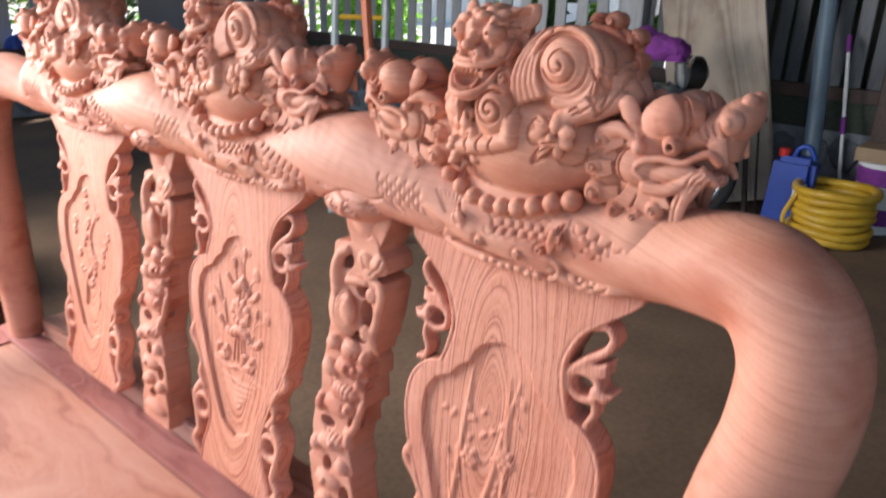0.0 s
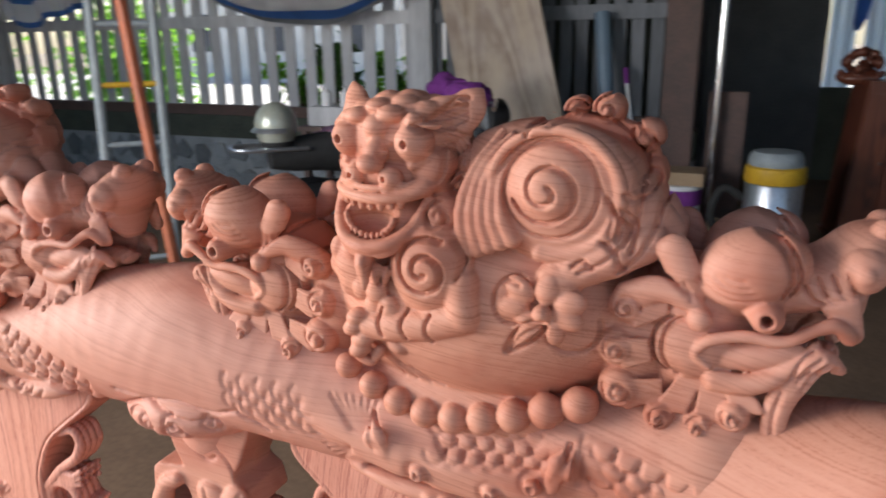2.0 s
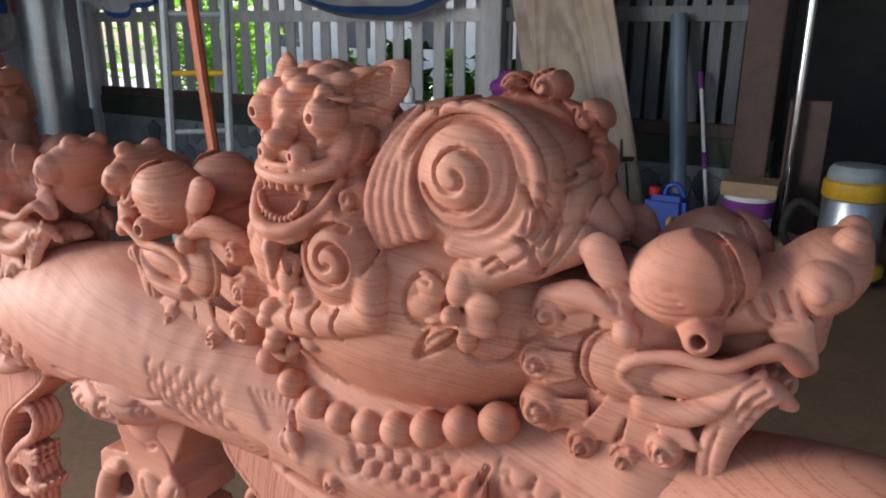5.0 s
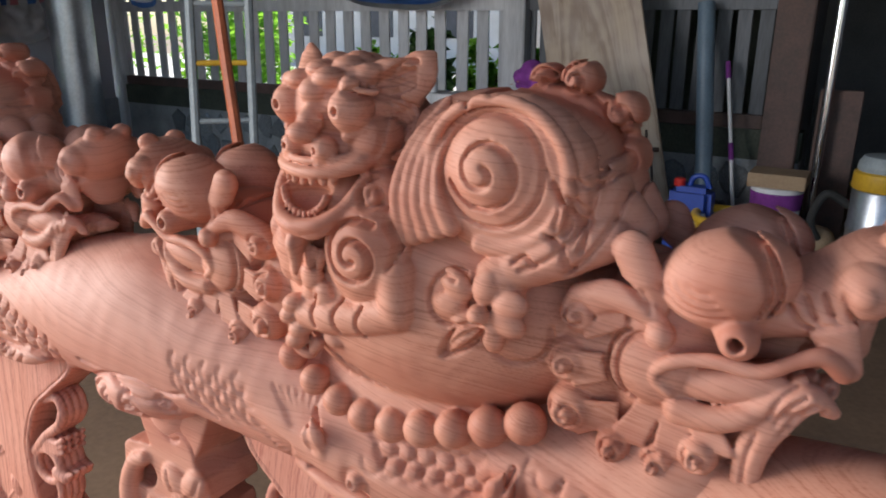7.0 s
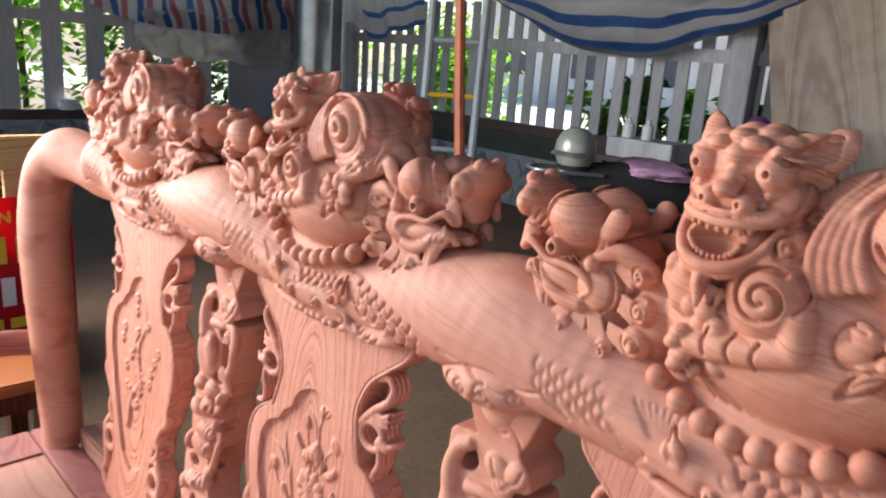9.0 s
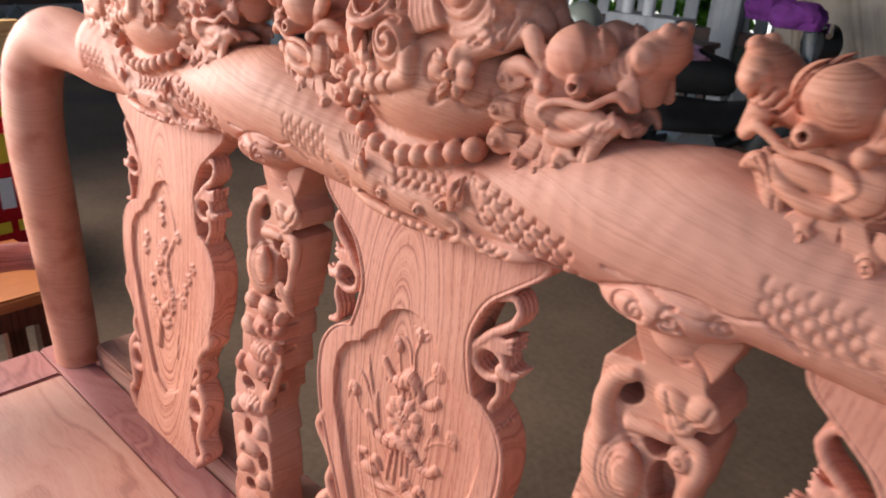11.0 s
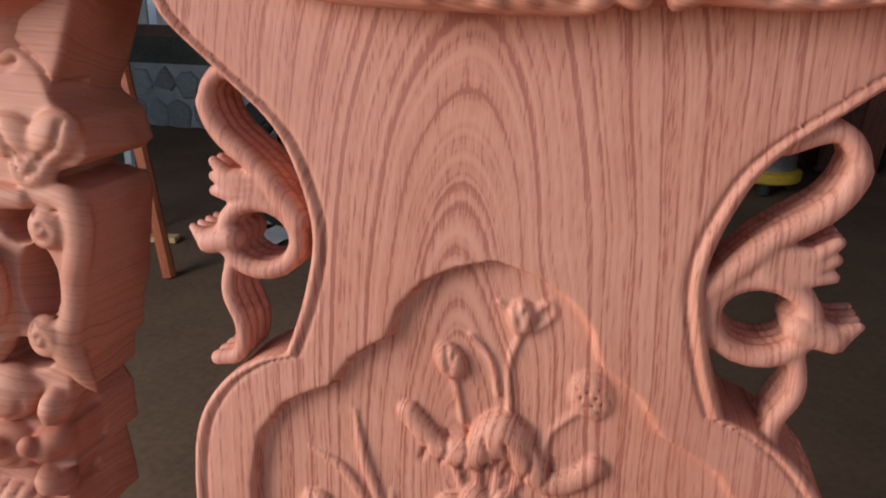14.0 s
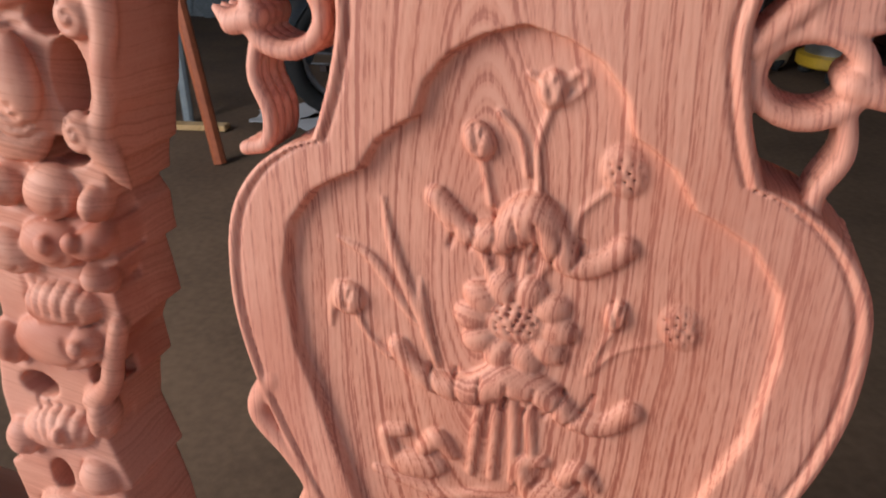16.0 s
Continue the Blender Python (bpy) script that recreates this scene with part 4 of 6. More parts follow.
def splat(motif, h):
    """One carved back splat with a sunk field, pierced scroll brackets and a low relief motif. Local x from its middle, front face at y = 0."""
    b = Block((-0.185, -0.014, 0.482), (0.185, 0.050, 1.075), h, 0.6, 1.5)
    b.slab(lambda x, z: (np.abs(x) - splat_edge(z)) * 0.72, 0.0, 0.040, 0.001)
    b.press(lambda x, z: np.where(z < 0.4835, 0.02, 0.0) + 0 * x)
    # raised edge bead and sunk field
    e = lambda x, z: splat_edge(z) - np.abs(x)
    b.press(lambda x, z: -0.0011 * np.exp(-((e(x, z) - 0.0028) / 0.0020) ** 2) + 0.0018 * np.exp(-((e(x, z) - 0.0068) / 0.0011) ** 2), 0.02)
    rec = lambda x, z: (recess_edge(z) - np.abs(x)) * 0.75
    b.press(lambda x, z: 0.0072 * (1 - 0.28 * np.clip(x / 0.1, 0, 1)) * step(rec(x, z), 0.0004), 0.02)
    # scroll brackets at the waist and the foot
    for s in (-1, 1):
        for y in (0.007, 0.014, 0.021, 0.028):
            X = lambda x: s * (x - (0.013 if s > 0 else 0.007))
            D = 0.012 if s > 0 else 0.0
            b.tube(smooth_line([(X(0.122), y, 1.024 - D), (X(0.140), y, 1.030 - D), (X(0.149), y, 1.018 - D), (X(0.142), y, 1.002 - D), (X(0.122), y, 0.986 - D), (X(0.102), y, 0.964 - D)]), [0.0042] * 13 + [0.0052] * 12 + [0.0058] * 6, 0.0010)
            ring = arc(X(0.122), 0.954 - D, 0.0195, 0.0165, 0, 360, 20)
            b.tube([(p[0], y, p[1]) for p in ring], 0.0046, 0.0010)
            b.tube([(X(0.138), y, 0.952 - D), (X(0.150), y, 0.949 - D), (X(0.159), y, 0.955 - D)], [0.007, 0.006, 0.002], 0.0015)
            for q in range(3):
                b.tube([(X(0.120), y, 0.982 - D - 0.004 * q), (X(0.138), y, 0.981 - D - 0.004 * q), (X(0.1465), y, 0.988 - D - 0.007 * q)], [0.0045, 0.004, 0.0026], 0.001)
            b.tube(smooth_line([(X(0.137), y, 0.943 - D), (X(0.140), y, 0.925 - D), (X(0.133), y, 0.908 - D), (X(0.135), y, 0.893 - D), (X(0.147), y, 0.889 - D)]), 0.0038, 0.0010)
            b.tube(smooth_line([(X(0.138), y, 0.760), (X(0.150), y, 0.735), (X(0.130), y, 0.712), (X(0.116), y, 0.690), (X(0.122), y, 0.664), (X(0.106), y, 0.640)]), 0.008, 0.002)
            ring = arc(X(0.112), 0.600, 0.022, 0.022, 0, 360, 20)
            b.tube([(p[0], y, p[1]) for p in ring], 0.0075, 0.0015)
            b.tube(smooth_line([(X(0.122), y, 0.640), (X(0.138), y, 0.615), (X(0.130), y, 0.575), (X(0.124), y, 0.545), (X(0.138), y, 0.520), (X(0.120), y, 0.497)]), 0.009, 0.003)
    motif(b)
    return b.mesh("splat", M_PANEL)


F = 0.0072            # depth of the sunk field


def relief(b, pts, radii, k=0.0010, lift=0.0):
    b.tube([(p[0], F - 0.0003 - lift, p[1]) for p in smooth_line(pts, 5)], np.interp(np.linspace(0, 1, (len(pts) - 1) * 5 + 1), np.linspace(0, 1, len(radii)), radii), k, flat=0.8)


def lotus_motif(b):
    c = 0.003
    # open blossom with seed head
    for a in range(0, 360, 36):
        b.ball((c + 0.021 * math.cos(radians(a)), F, 0.818 + 0.018 * math.sin(radians(a))), (0.010, 0.0055, 0.008), 0.0007, turn=a)
    b.ball((c, F - 0.001, 0.820), (0.0165, 0.0050, 0.0125), 0.0008)
    for i in range(22):
        r, a = 0.013 * math.sqrt((i + 0.5) / 22), i * 2.4
        b.ball((c + r * math.cos(a), F - 0.006, 0.822 + 0.7 * r * math.sin(a)), (0.0012, 0.004, 0.0012), 0.0003, cut=True)
    # rolled leaves
    relief(b, [(-0.038, 0.876), (-0.030, 0.868), (-0.022, 0.861), (-0.006, 0.862), (0.008, 0.874), (0.020, 0.860), (0.030, 0.852), (0.042, 0.856), (0.050, 0.864)], [0.0060, 0.0062, 0.0068, 0.0095, 0.0110, 0.0085, 0.0062, 0.0058, 0.0062])
    relief(b, [(-0.057, 0.793), (-0.050, 0.784), (-0.036, 0.776), (-0.016, 0.777), (0.0, 0.786), (0.02, 0.783), (0.034, 0.772), (0.050, 0.771), (0.062, 0.782)], [0.0060, 0.0062, 0.0068, 0.0090, 0.0105, 0.0085, 0.0065, 0.0060, 0.0064])
    for x in (-0.012, -0.003, 0.006, 0.014):
        relief(b, [(x * 1.4, 0.858), (x, 0.846), (x * 0.8, 0.836)], [0.003, 0.0022, 0.002])
        relief(b, [(x * 0.9, 0.775), (x * 1.1, 0.755), (x * 1.3, 0.725)], [0.0035, 0.003, 0.0026])
    for q in range(7):
        x = -0.030 + 0.010 * q
        b.line(smooth_line([(x, 0.872 - 0.0009 * (q - 3) ** 2), (x + 0.002, 0.862), (x - 0.002, 0.852)]), 0.0016, 0.0016, 0.01)
        b.line(smooth_line([(-0.040 + 0.014 * q, 0.786), (-0.038 + 0.013 * q, 0.777), (-0.034 + 0.011 * q, 0.768)]), 0.0016, 0.0016, 0.01)
    # buds and seed pods on stems
    for x, z, rx, rz, tn in ((-0.019, 0.905, 0.0075, 0.0095, 30), (0.012, 0.930, 0.0065, 0.0085, 0), (0.050, 0.831, 0.005, 0.0085, -10), (-0.085, 0.816, 0.0095, 0.0095, 0)):
        b.ball((x, F - 0.0005, z), (rx, 0.0055, rz), 0.0007, turn=tn)
        b.line([(x - 0.002, z + rz * 0.7), (x, z - rz * 0.4), (x + 0.002, z + rz * 0.5)], 0.0010, 0.0012, 0.01)
    for x, z in ((0.046, 0.898), (0.078, 0.830)):
        b.ball((x, F, z), (0.0105, 0.0042, 0.0125), 0.0007, turn=20)
        for i in range(15):
            r, a = 0.009 * math.sqrt((i + 0.5) / 15), i * 2.4
            b.ball((x + r * math.cos(a), F - 0.005, z + r * math.sin(a)), (0.0010, 0.004, 0.0010), 0.0003, cut=True)
    for p in ([(0.012, 0.922), (0.008, 0.905), (0.010, 0.885)], [(-0.017, 0.897), (-0.014, 0.885), (-0.012, 0.876)], [(0.040, 0.889), (0.030, 0.878), (0.026, 0.866)], [(0.070, 0.821), (0.052, 0.812), (0.042, 0.800)], [(0.049, 0.822), (0.044, 0.812), (0.040, 0.798)],
              [(-0.080, 0.807), (-0.074, 0.796), (-0.062, 0.786)], [(0.002, 0.935), (0.008, 0.932)], [(0.016, 0.932), (0.024, 0.938), (0.026, 0.932), (0.018, 0.925)], [(-0.010, 0.918), (0.0, 0.908), (0.004, 0.892)]):
        relief(b, p, [0.0021, 0.0019, 0.0021])
    # grass blades
    for p in ([(-0.066, 0.872), (-0.060, 0.846), (-0.048, 0.818), (-0.040, 0.805)], [(-0.090, 0.848), (-0.072, 0.840), (-0.058, 0.822), (-0.048, 0.808)], [(-0.046, 0.832), (-0.044, 0.812), (-0.036, 0.786)]):
        relief(b, p, [0.0012, 0.0032, 0.0032, 0.0016])
    relief(b, [(-0.090, 0.822), (-0.094, 0.812), (-0.096, 0.798)], [0.003, 0.003, 0.0012])
    # water birds and bank
    for x in (-0.046, 0.030):
        b.ball((x, F, 0.722), (0.018, 0.006, 0.009), 0.001, turn=8)
        relief(b, [(x - 0.014, 0.724), (x - 0.018, 0.738), (x - 0.008, 0.742)], [0.005, 0.0045, 0.004])
        relief(b, [(x + 0.004, 0.734), (x + 0.012, 0.742), (x + 0.020, 0.734)], [0.005, 0.006, 0.004])
    relief(b, [(-0.07, 0.712), (-0.03, 0.706), (0.0, 0.714), (0.04, 0.704), (0.072, 0.700)], [0.003, 0.0035, 0.003, 0.0035, 0.003])
    for q in range(5):
        relief(b, [(-0.05 + 0.01 * q, 0.690 - 0.012 * q), (0.0, 0.684 - 0.012 * q), (0.05 - 0.01 * q, 0.690 - 0.012 * q)], [0.002, 0.004, 0.002])


def bamboo_motif(b):
    for x0, x1 in ((-0.02, 0.028), (0.030, 0.012), (-0.06, -0.045)):
        relief(b, [(x0, 0.66), (x0 * 0.6 + x1 * 0.4, 0.75), (x0 * 0.3 + x1 * 0.7, 0.84), (x1, 0.915)], [0.005, 0.0042, 0.0035, 0.002])
    rnd = random.Random(4)
    for i in range(38):
        z = 0.70 + 0.2 * rnd.random()
        w = float(recess_edge(np.array(z))) - 0.026
        x, a = (rnd.random() * 2 - 1) * w, rnd.choice((-1, 1)) * (0.4 + rnd.random() * 0.8)
        n = 0.014 + 0.012 * rnd.random()
        relief(b, [(x, z), (x + n * 0.5 * math.sin(a), z - n * 0.5 * math.cos(a) + 0.003), (x + n * math.sin(a), z - n * math.cos(a))], [0.0014, 0.0036, 0.0008])
    for x, z in ((0.02, 0.80), (-0.035, 0.78), (0.05, 0.745)):
        for a in range(0, 360, 60):
            b.ball((x + 0.010 * math.cos(radians(a)), F, z + 0.010 * math.sin(radians(a))), (0.007, 0.005, 0.0055), 0.0006, turn=a)
        b.ball((x, F - 0.001, z), 0.0045, 0.0006)


def plum_motif(b):
    relief(b, [(-0.03, 0.66), (-0.02, 0.72), (0.01, 0.76), (-0.005, 0.82), (0.02, 0.87), (0.005, 0.92)], [0.008, 0.007, 0.006, 0.005, 0.004, 0.002])
    for p in ([(0.01, 0.76), (0.04, 0.775), (0.06, 0.81)], [(-0.005, 0.82), (-0.035, 0.83), (-0.055, 0.86)], [(0.02, 0.87), (0.045, 0.88)], [(-0.02, 0.72), (-0.05, 0.74)], [(0.03, 0.66), (0.035, 0.72)]):
        relief(b, p, [0.004, 0.0015])
    rnd = random.Random(7)
    for i in range(24):
        z = 0.70 + 0.215 * rnd.random()
        x = (rnd.random() * 2 - 1) * (float(recess_edge(np.array(z))) - 0.03)
        for a in range(0, 360, 72):
            b.ball((x + 0.0065 * math.cos(radians(a)), F, z + 0.0065 * math.sin(radians(a))), (0.0050, 0.005, 0.0042), 0.0006, turn=a)
        b.ball((x, F - 0.002, z), 0.003, 0.0005)


def picket():
    """A narrow upright sawn to a waving outline, with a leaf cap, an S scroll, a perching bird and stacked blossoms in front. Local x from its middle."""
    b = Block((-0.095, -0.016, 0.482), (0.092, 0.076, 1.062), 0.0019, 0.6, 1.4)
    zr = [0.482, 0.53, 0.56, 0.565, 0.61, 0.640, 0.645, 0.68, 0.715, 0.720, 0.745, 0.762, 0.766, 0.789, 0.806, 0.810, 0.835, 0.846, 0.850, 0.868, 0.872, 0.895, 0.905, 0.960, 0.967, 0.970, 0.975, 0.979, 0.985, 1.003, 1.010, 1.014, 1.03, 1.06]
    wr = [0.050, 0.046, 0.036, 0.044, 0.036, 0.026, 0.034, 0.020, 0.024, 0.034, 0.030, 0.038, 0.048, 0.044, 0.040, 0.050, 0.048, 0.040, 0.050, 0.052, 0.058, 0.060, 0.064, 0.070, 0.066, 0.044, 0.044, 0.064, 0.072, 0.066, 0.054, 0.052, 0.060, 0.070]
    zl = [0.482, 0.52, 0.56, 0.60, 0.64, 0.645, 0.70, 0.754, 0.76, 0.80, 0.84, 0.886, 0.92, 0.96, 1.004, 1.010, 1.014, 1.03, 1.06]
    wl = [0.050, 0.056, 0.050, 0.062, 0.072, 0.062, 0.066, 0.058, 0.050, 0.052, 0.044, 0.038, 0.044, 0.040, 0.040, 0.034, 0.004, 0.014, 0.026]
    b.slab(lambda x, z: np.maximum(x - np.interp(z, zr, wr), -x - np.interp(z, zl, wl)) * 0.75, 0.006, 0.062, 0.001)
    b.press(lambda x, z: np.where(z < 0.4835, 0.02, 0.0) + 0 * x)
    # deep pockets beside the scroll and between the blossoms, two of them right through
    for x, z, rx, rz, to in ((0.026, 0.948, 0.013, 0.012, 0.036), (0.036, 0.915, 0.013, 0.022, 0.038), (0.022, 0.874, 0.020, 0.009, 0.030), (-0.012, 0.984, 0.016, 0.014, 0.09), (0.024, 0.728, 0.010, 0.008, 0.028), (-0.030, 0.712, 0.016, 0.010, 0.09), (-0.026, 0.640, 0.010, 0.014, 0.04), (0.016, 0.600, 0.012, 0.016, 0.09), (-0.012, 0.545, 0.013, 0.010, 0.04)):
        s, (X, Yy, Z) = b.near((x - rx - 0.01, -0.016, z - rz - 0.01), (x + rx + 0.01, 0.08, z + rz + 0.01), 0.0)
        e = (np.sqrt(((X - x) / rx) ** 2 + ((Z - z) / rz) ** 2) - 1) * min(rx, rz)
        b.merge(s, np.maximum(e, Yy - to), 0.0010, True)
    # leaf cap
    for x, z, rx, rz, tn in ((0.030, 0.992, 0.018, 0.013, -20), (0.054, 0.994, 0.016, 0.013, 30), (0.040, 0.978, 0.014, 0.012, 0)):
        b.ball((x, 0.006, z), (rx, 0.008, rz), 0.0010, turn=tn)
    for p in ([(0.024, 1.000), (0.034, 0.986), (0.048, 0.980)], [(0.062, 1.002), (0.058, 0.990), (0.048, 0.984)], [(0.030, 0.984), (0.038, 0.974), (0.046, 0.978)], [(0.030, 1.040), (0.046, 1.030), (0.054, 1.016)], [(0.010, 1.034), (0.024, 1.026), (0.034, 1.030)]):
        b.line(smooth_line(p), 0.0016, 0.0022, 0.03)
    # S scroll with two rolled knobs and a leaf tip
    b.tube(smooth_line([(0.040, 0.006, 0.964), (0.060, 0.006, 0.962), (0.064, 0.006, 0.945), (0.059, 0.006, 0.920), (0.056, 0.006, 0.900), (0.050, 0.006, 0.884), (0.058, 0.007, 0.868), (0.064, 0.009, 0.858)], 5), np.interp(np.linspace(0, 1, 36), [0, 0.25, 0.5, 0.75, 1], [0.006, 0.0085, 0.0060, 0.0090, 0.002]), 0.0015, flat=0.8)
    for x, z, r in ((0.048, 0.948, 0.0115), (0.041, 0.888, 0.0115)):
        b.ball((x, 0.004, z), (r, 0.008, r * 1.05), 0.0008)
        b.line(spiral(x, z, r * 0.85, 1.2, 60), 0.0015, 0.0018, 0.03)
    # bird: round breast, wing, neck and beak
    b.ball((-0.010, 0.006, 0.905), (0.030, 0.014, 0.042), 0.002, turn=12)
    b.ball((0.006, -0.002, 0.915), (0.016, 0.009, 0.026), 0.001, turn=10)
    b.tube(smooth_line([(-0.022, 0.006, 0.935), (-0.030, 0.006, 0.965), (-0.024, 0.006, 0.990), (-0.010, 0.006, 1.000)], 4), np.linspace(0.013, 0.007, 13), 0.002)
    b.tube([(0.000, 0.006, 0.958), (0.020, 0.004, 0.962), (0.034, 0.004, 0.962)], [0.009, 0.007, 0.006], 0.0010)
    for q in range(4):
        b.line(arc(0.004, 0.915, 0.008 + 0.0050 * q, 0.014 + 0.0062 * q, 100 - 12 * q, 300), 0.0015, 0.0017, 0.03)
        b.line(smooth_line([(-0.030 + 0.004 * q, 0.880 - 0.004 * q), (-0.018 + 0.005 * q, 0.866 - 0.002 * q), (-0.002 + 0.005 * q, 0.868 - 0.001 * q)]), 0.0015, 0.0016, 0.03)
    # fruit, blossoms and cupped petals down the front
    for x, z, rx, rz, tn in ((0.012, 0.850, 0.020, 0.017, 20), (-0.024, 0.850, 0.016, 0.014, 0), (0.042, 0.846, 0.009, 0.012, 0), (0.036, 0.822, 0.016, 0.011, 35), (0.006, 0.818, 0.024, 0.016, 0), (-0.028, 0.808, 0.020, 0.015, -20), (0.036, 0.800, 0.012, 0.008, -30),
                            (0.004, 0.778, 0.030, 0.016, 8), (-0.004, 0.750, 0.034, 0.019, 0), (0.020, 0.756, 0.012, 0.011, 0), (-0.044, 0.742, 0.012, 0.016, 15), (0.022, 0.700, 0.010, 0.016, 10), (-0.018, 0.682, 0.030, 0.016, 12), (-0.050, 0.668, 0.014, 0.015, 0),
                            (0.010, 0.650, 0.016, 0.014, -20), (-0.020, 0.612, 0.030, 0.016, 0), (0.022, 0.570, 0.016, 0.014, 0), (-0.026, 0.575, 0.022, 0.014, 20), (0.0, 0.518, 0.040, 0.016, 0)):
        b.ball((x, 0.006, z), (rx, 0.0125, rz), 0.0010, turn=tn)
        b.line(arc(x, z - rz * 0.1, rx * 0.62, rz * 0.60, 200 + tn, 350 + tn, 12), 0.0014, 0.0015, 0.03)
        b.line(arc(x, z, rx * 0.98, rz * 0.98, 170 + tn, 330 + tn, 14), 0.0014, 0.0018, 0.03)
    for x, z in ((0.010, 0.822), (0.030, 0.826), (0.020, 0.756), (-0.010, 0.686), (-0.022, 0.615)):
        b.ball((x, -0.006, z), (0.0062, 0.0050, 0.0062), 0.0006)
    for q in range(6):
        b.line(smooth_line([(-0.026 + 0.010 * q, 0.792), (-0.024 + 0.009 * q, 0.784), (-0.020 + 0.008 * q, 0.776)]), 0.0013, 0.0014, 0.03)
        b.line(smooth_line([(-0.034 + 0.010 * q, 0.700), (-0.030 + 0.009 * q, 0.690), (-0.024 + 0.007 * q, 0.680)]), 0.0013, 0.0014, 0.03)
    b.tube(smooth_line([(0.044, 0.006, 0.770), (0.036, 0.006, 0.745), (0.030, 0.006, 0.725), (0.016, 0.006, 0.712)], 4), np.linspace(0.006, 0.008, 13), 0.0015)
    return b.mesh("picket", M_CARVE)


def arm(s, cx):
    """The bent end of the rail that turns down to the seat as a round post. s: 1 for the end at larger x."""
    path = smooth_line([(cx - s * 0.335, 0.032, 1.100), (cx - s * 0.215, 0.030, 1.102), (cx - s * 0.115, 0.020, 1.120), (cx - s * 0.035, 0.0, 1.122), (cx + s * 0.008, -0.018, 1.075), (cx + s * 0.012, -0.032, 1.00), (cx - s * 0.004, -0.042, 0.92), (cx - s * 0.020, -0.044, 0.82), (cx - s * 0.016, -0.040, 0.70), (cx - s * 0.004, -0.034, 0.58), (cx, -0.030, 0.446)], 7)
    n = len(path)
    rad = np.interp(np.linspace(0, 1, n), [0, 0.12, 0.25, 0.4, 0.55, 0.75, 1], [0.036, 0.048, 0.055, 0.056, 0.055, 0.052, 0.048])
    bm = rod(path, list(rad), 28, squash=0.92)
    return bm


# ---- the carved bench ----
bench = empty("carved_bench", "large unfinished rosewood bench with carved crest and pierced back", "bench")
# seat: centre board, mitred frame, base rail under the splats
part("seat_board", box(-0.894, 0.964, -0.64, -0.083, 0.424, 0.447), M_SEAT, bench, "pale reddish flat seat board", bevel=0.003)
for nm, y0, y1 in (("back_rail", -0.081, -0.012), ("front_rail", -0.72, -0.642)):
    part(nm, box(-1.02, 1.09, y0, y1, 0.39, 0.450), M_FRAME, bench, "dark red frame rail", bevel=0.004)
for x0, x1 in ((-1.02, -0.896), (0.966, 1.09)):
    part("side_rail", box(x0, x1, -0.640, -0.083, 0.39, 0.450), M_FRAME, bench, "dark red frame rail", bevel=0.004)
part("base_rail", box(-0.885, 0.868, -0.010, 0.075, 0.39, 0.495), M_SEAT, bench, "plain raised rail below the splats", bevel=0.004)
for x in (-0.97, 1.04):
    for y in (-0.67, 0.02):
        part("leg", rod([(x, y, 0.0), (x, y, 0.06), (x, y, 0.2), (x, y, 0.392)], [0.06, 0.05, 0.045, 0.055], 16), M_FRAME, bench, smooth=True)
LEAN_BACK = Matrix(((1, 0, 0, 0), (0, 1, 0.10, -0.095), (0, 0, 1, 0), (0, 0, 0, 1)))


def lean_back(me):
    me.transform(LEAN_BACK)
    return me


rail = part("top_rail", top_rail(), None, bench, "carved top rail with scales and curls")
for k, h in ((-1, 0.0030), (0, 0.0020), (1, 0.00128)):
    c = part("crest_carving", crest_carving(h), None, bench, "carved crest figure on a beaded ball")
    c.location = (MID + k * UNIT, 0, 0)
for k, motif, h in ((0, lotus_motif, 0.0013), (1, bamboo_motif, 0.0024), (-1, plum_motif, 0.0024)):
    c = part("splat", lean_back(splat(motif, h)), None, bench, "carved back splat with plant relief")
    c.location = (MID + k * UNIT, 0, 0)
picket_mesh = lean_back(picket())
for k in (-0.5, 0.5):
    c = part("picket", picket_mesh, None, bench, "pierced narrow carved upright")
    c.location = (MID + k * UNIT - 0.006, 0, 0)
for s, cx in ((-1, -0.935), (1, 0.912)):
    part("arm", arm(s, cx), M_CARVE, bench, "thick rounded arm bending down to the seat", smooth=True)

# left armrest of the bench, with a rolled carved end
rest = part("armrest", rod(smooth_line([(-0.955, -0.02, 0.675), (-0.985, -0.10, 0.690), (-0.995, -0.20, 0.690), (-1.0, -0.32, 0.672), (-1.0, -0.42, 0.640)], 4), 0.036, 12, squash=0.75), M_FRAME, bench, "dark polished armrest with rolled end", smooth=True)
for q in range(3):
    part("scroll", rod([(-1.05, -0.17 - 0.028 * q, 0.715), (-0.945, -0.17 - 0.028 * q, 0.712)], [0.018, 0.018], 12), M_FRAME, rest, smooth=True)
part("armrest_post", lathe([(0.035, 0.448), (0.045, 0.47), (0.03, 0.52), (0.045, 0.58), (0.036, 0.65)], 16, centre=(-1.0, -0.42, 0)), M_FRAME, bench, smooth=True)
rest = part("armrest", rod(smooth_line([(0.94, -0.02, 0.675), (0.985, -0.10, 0.690), (1.04, -0.20, 0.690), (1.05, -0.32, 0.672), (1.05, -0.42, 0.640)], 4), 0.036, 12, squash=0.75), M_FRAME, bench, smooth=True)
part("armrest_post", lathe([(0.035, 0.448), (0.045, 0.47), (0.03, 0.52), (0.045, 0.58), (0.036, 0.65)], 16, centre=(1.05, -0.42, 0)), M_FRAME, bench, smooth=True)

# ---- the shed ----
YF, XL = 4.9, -6.6     # back fence and left fence


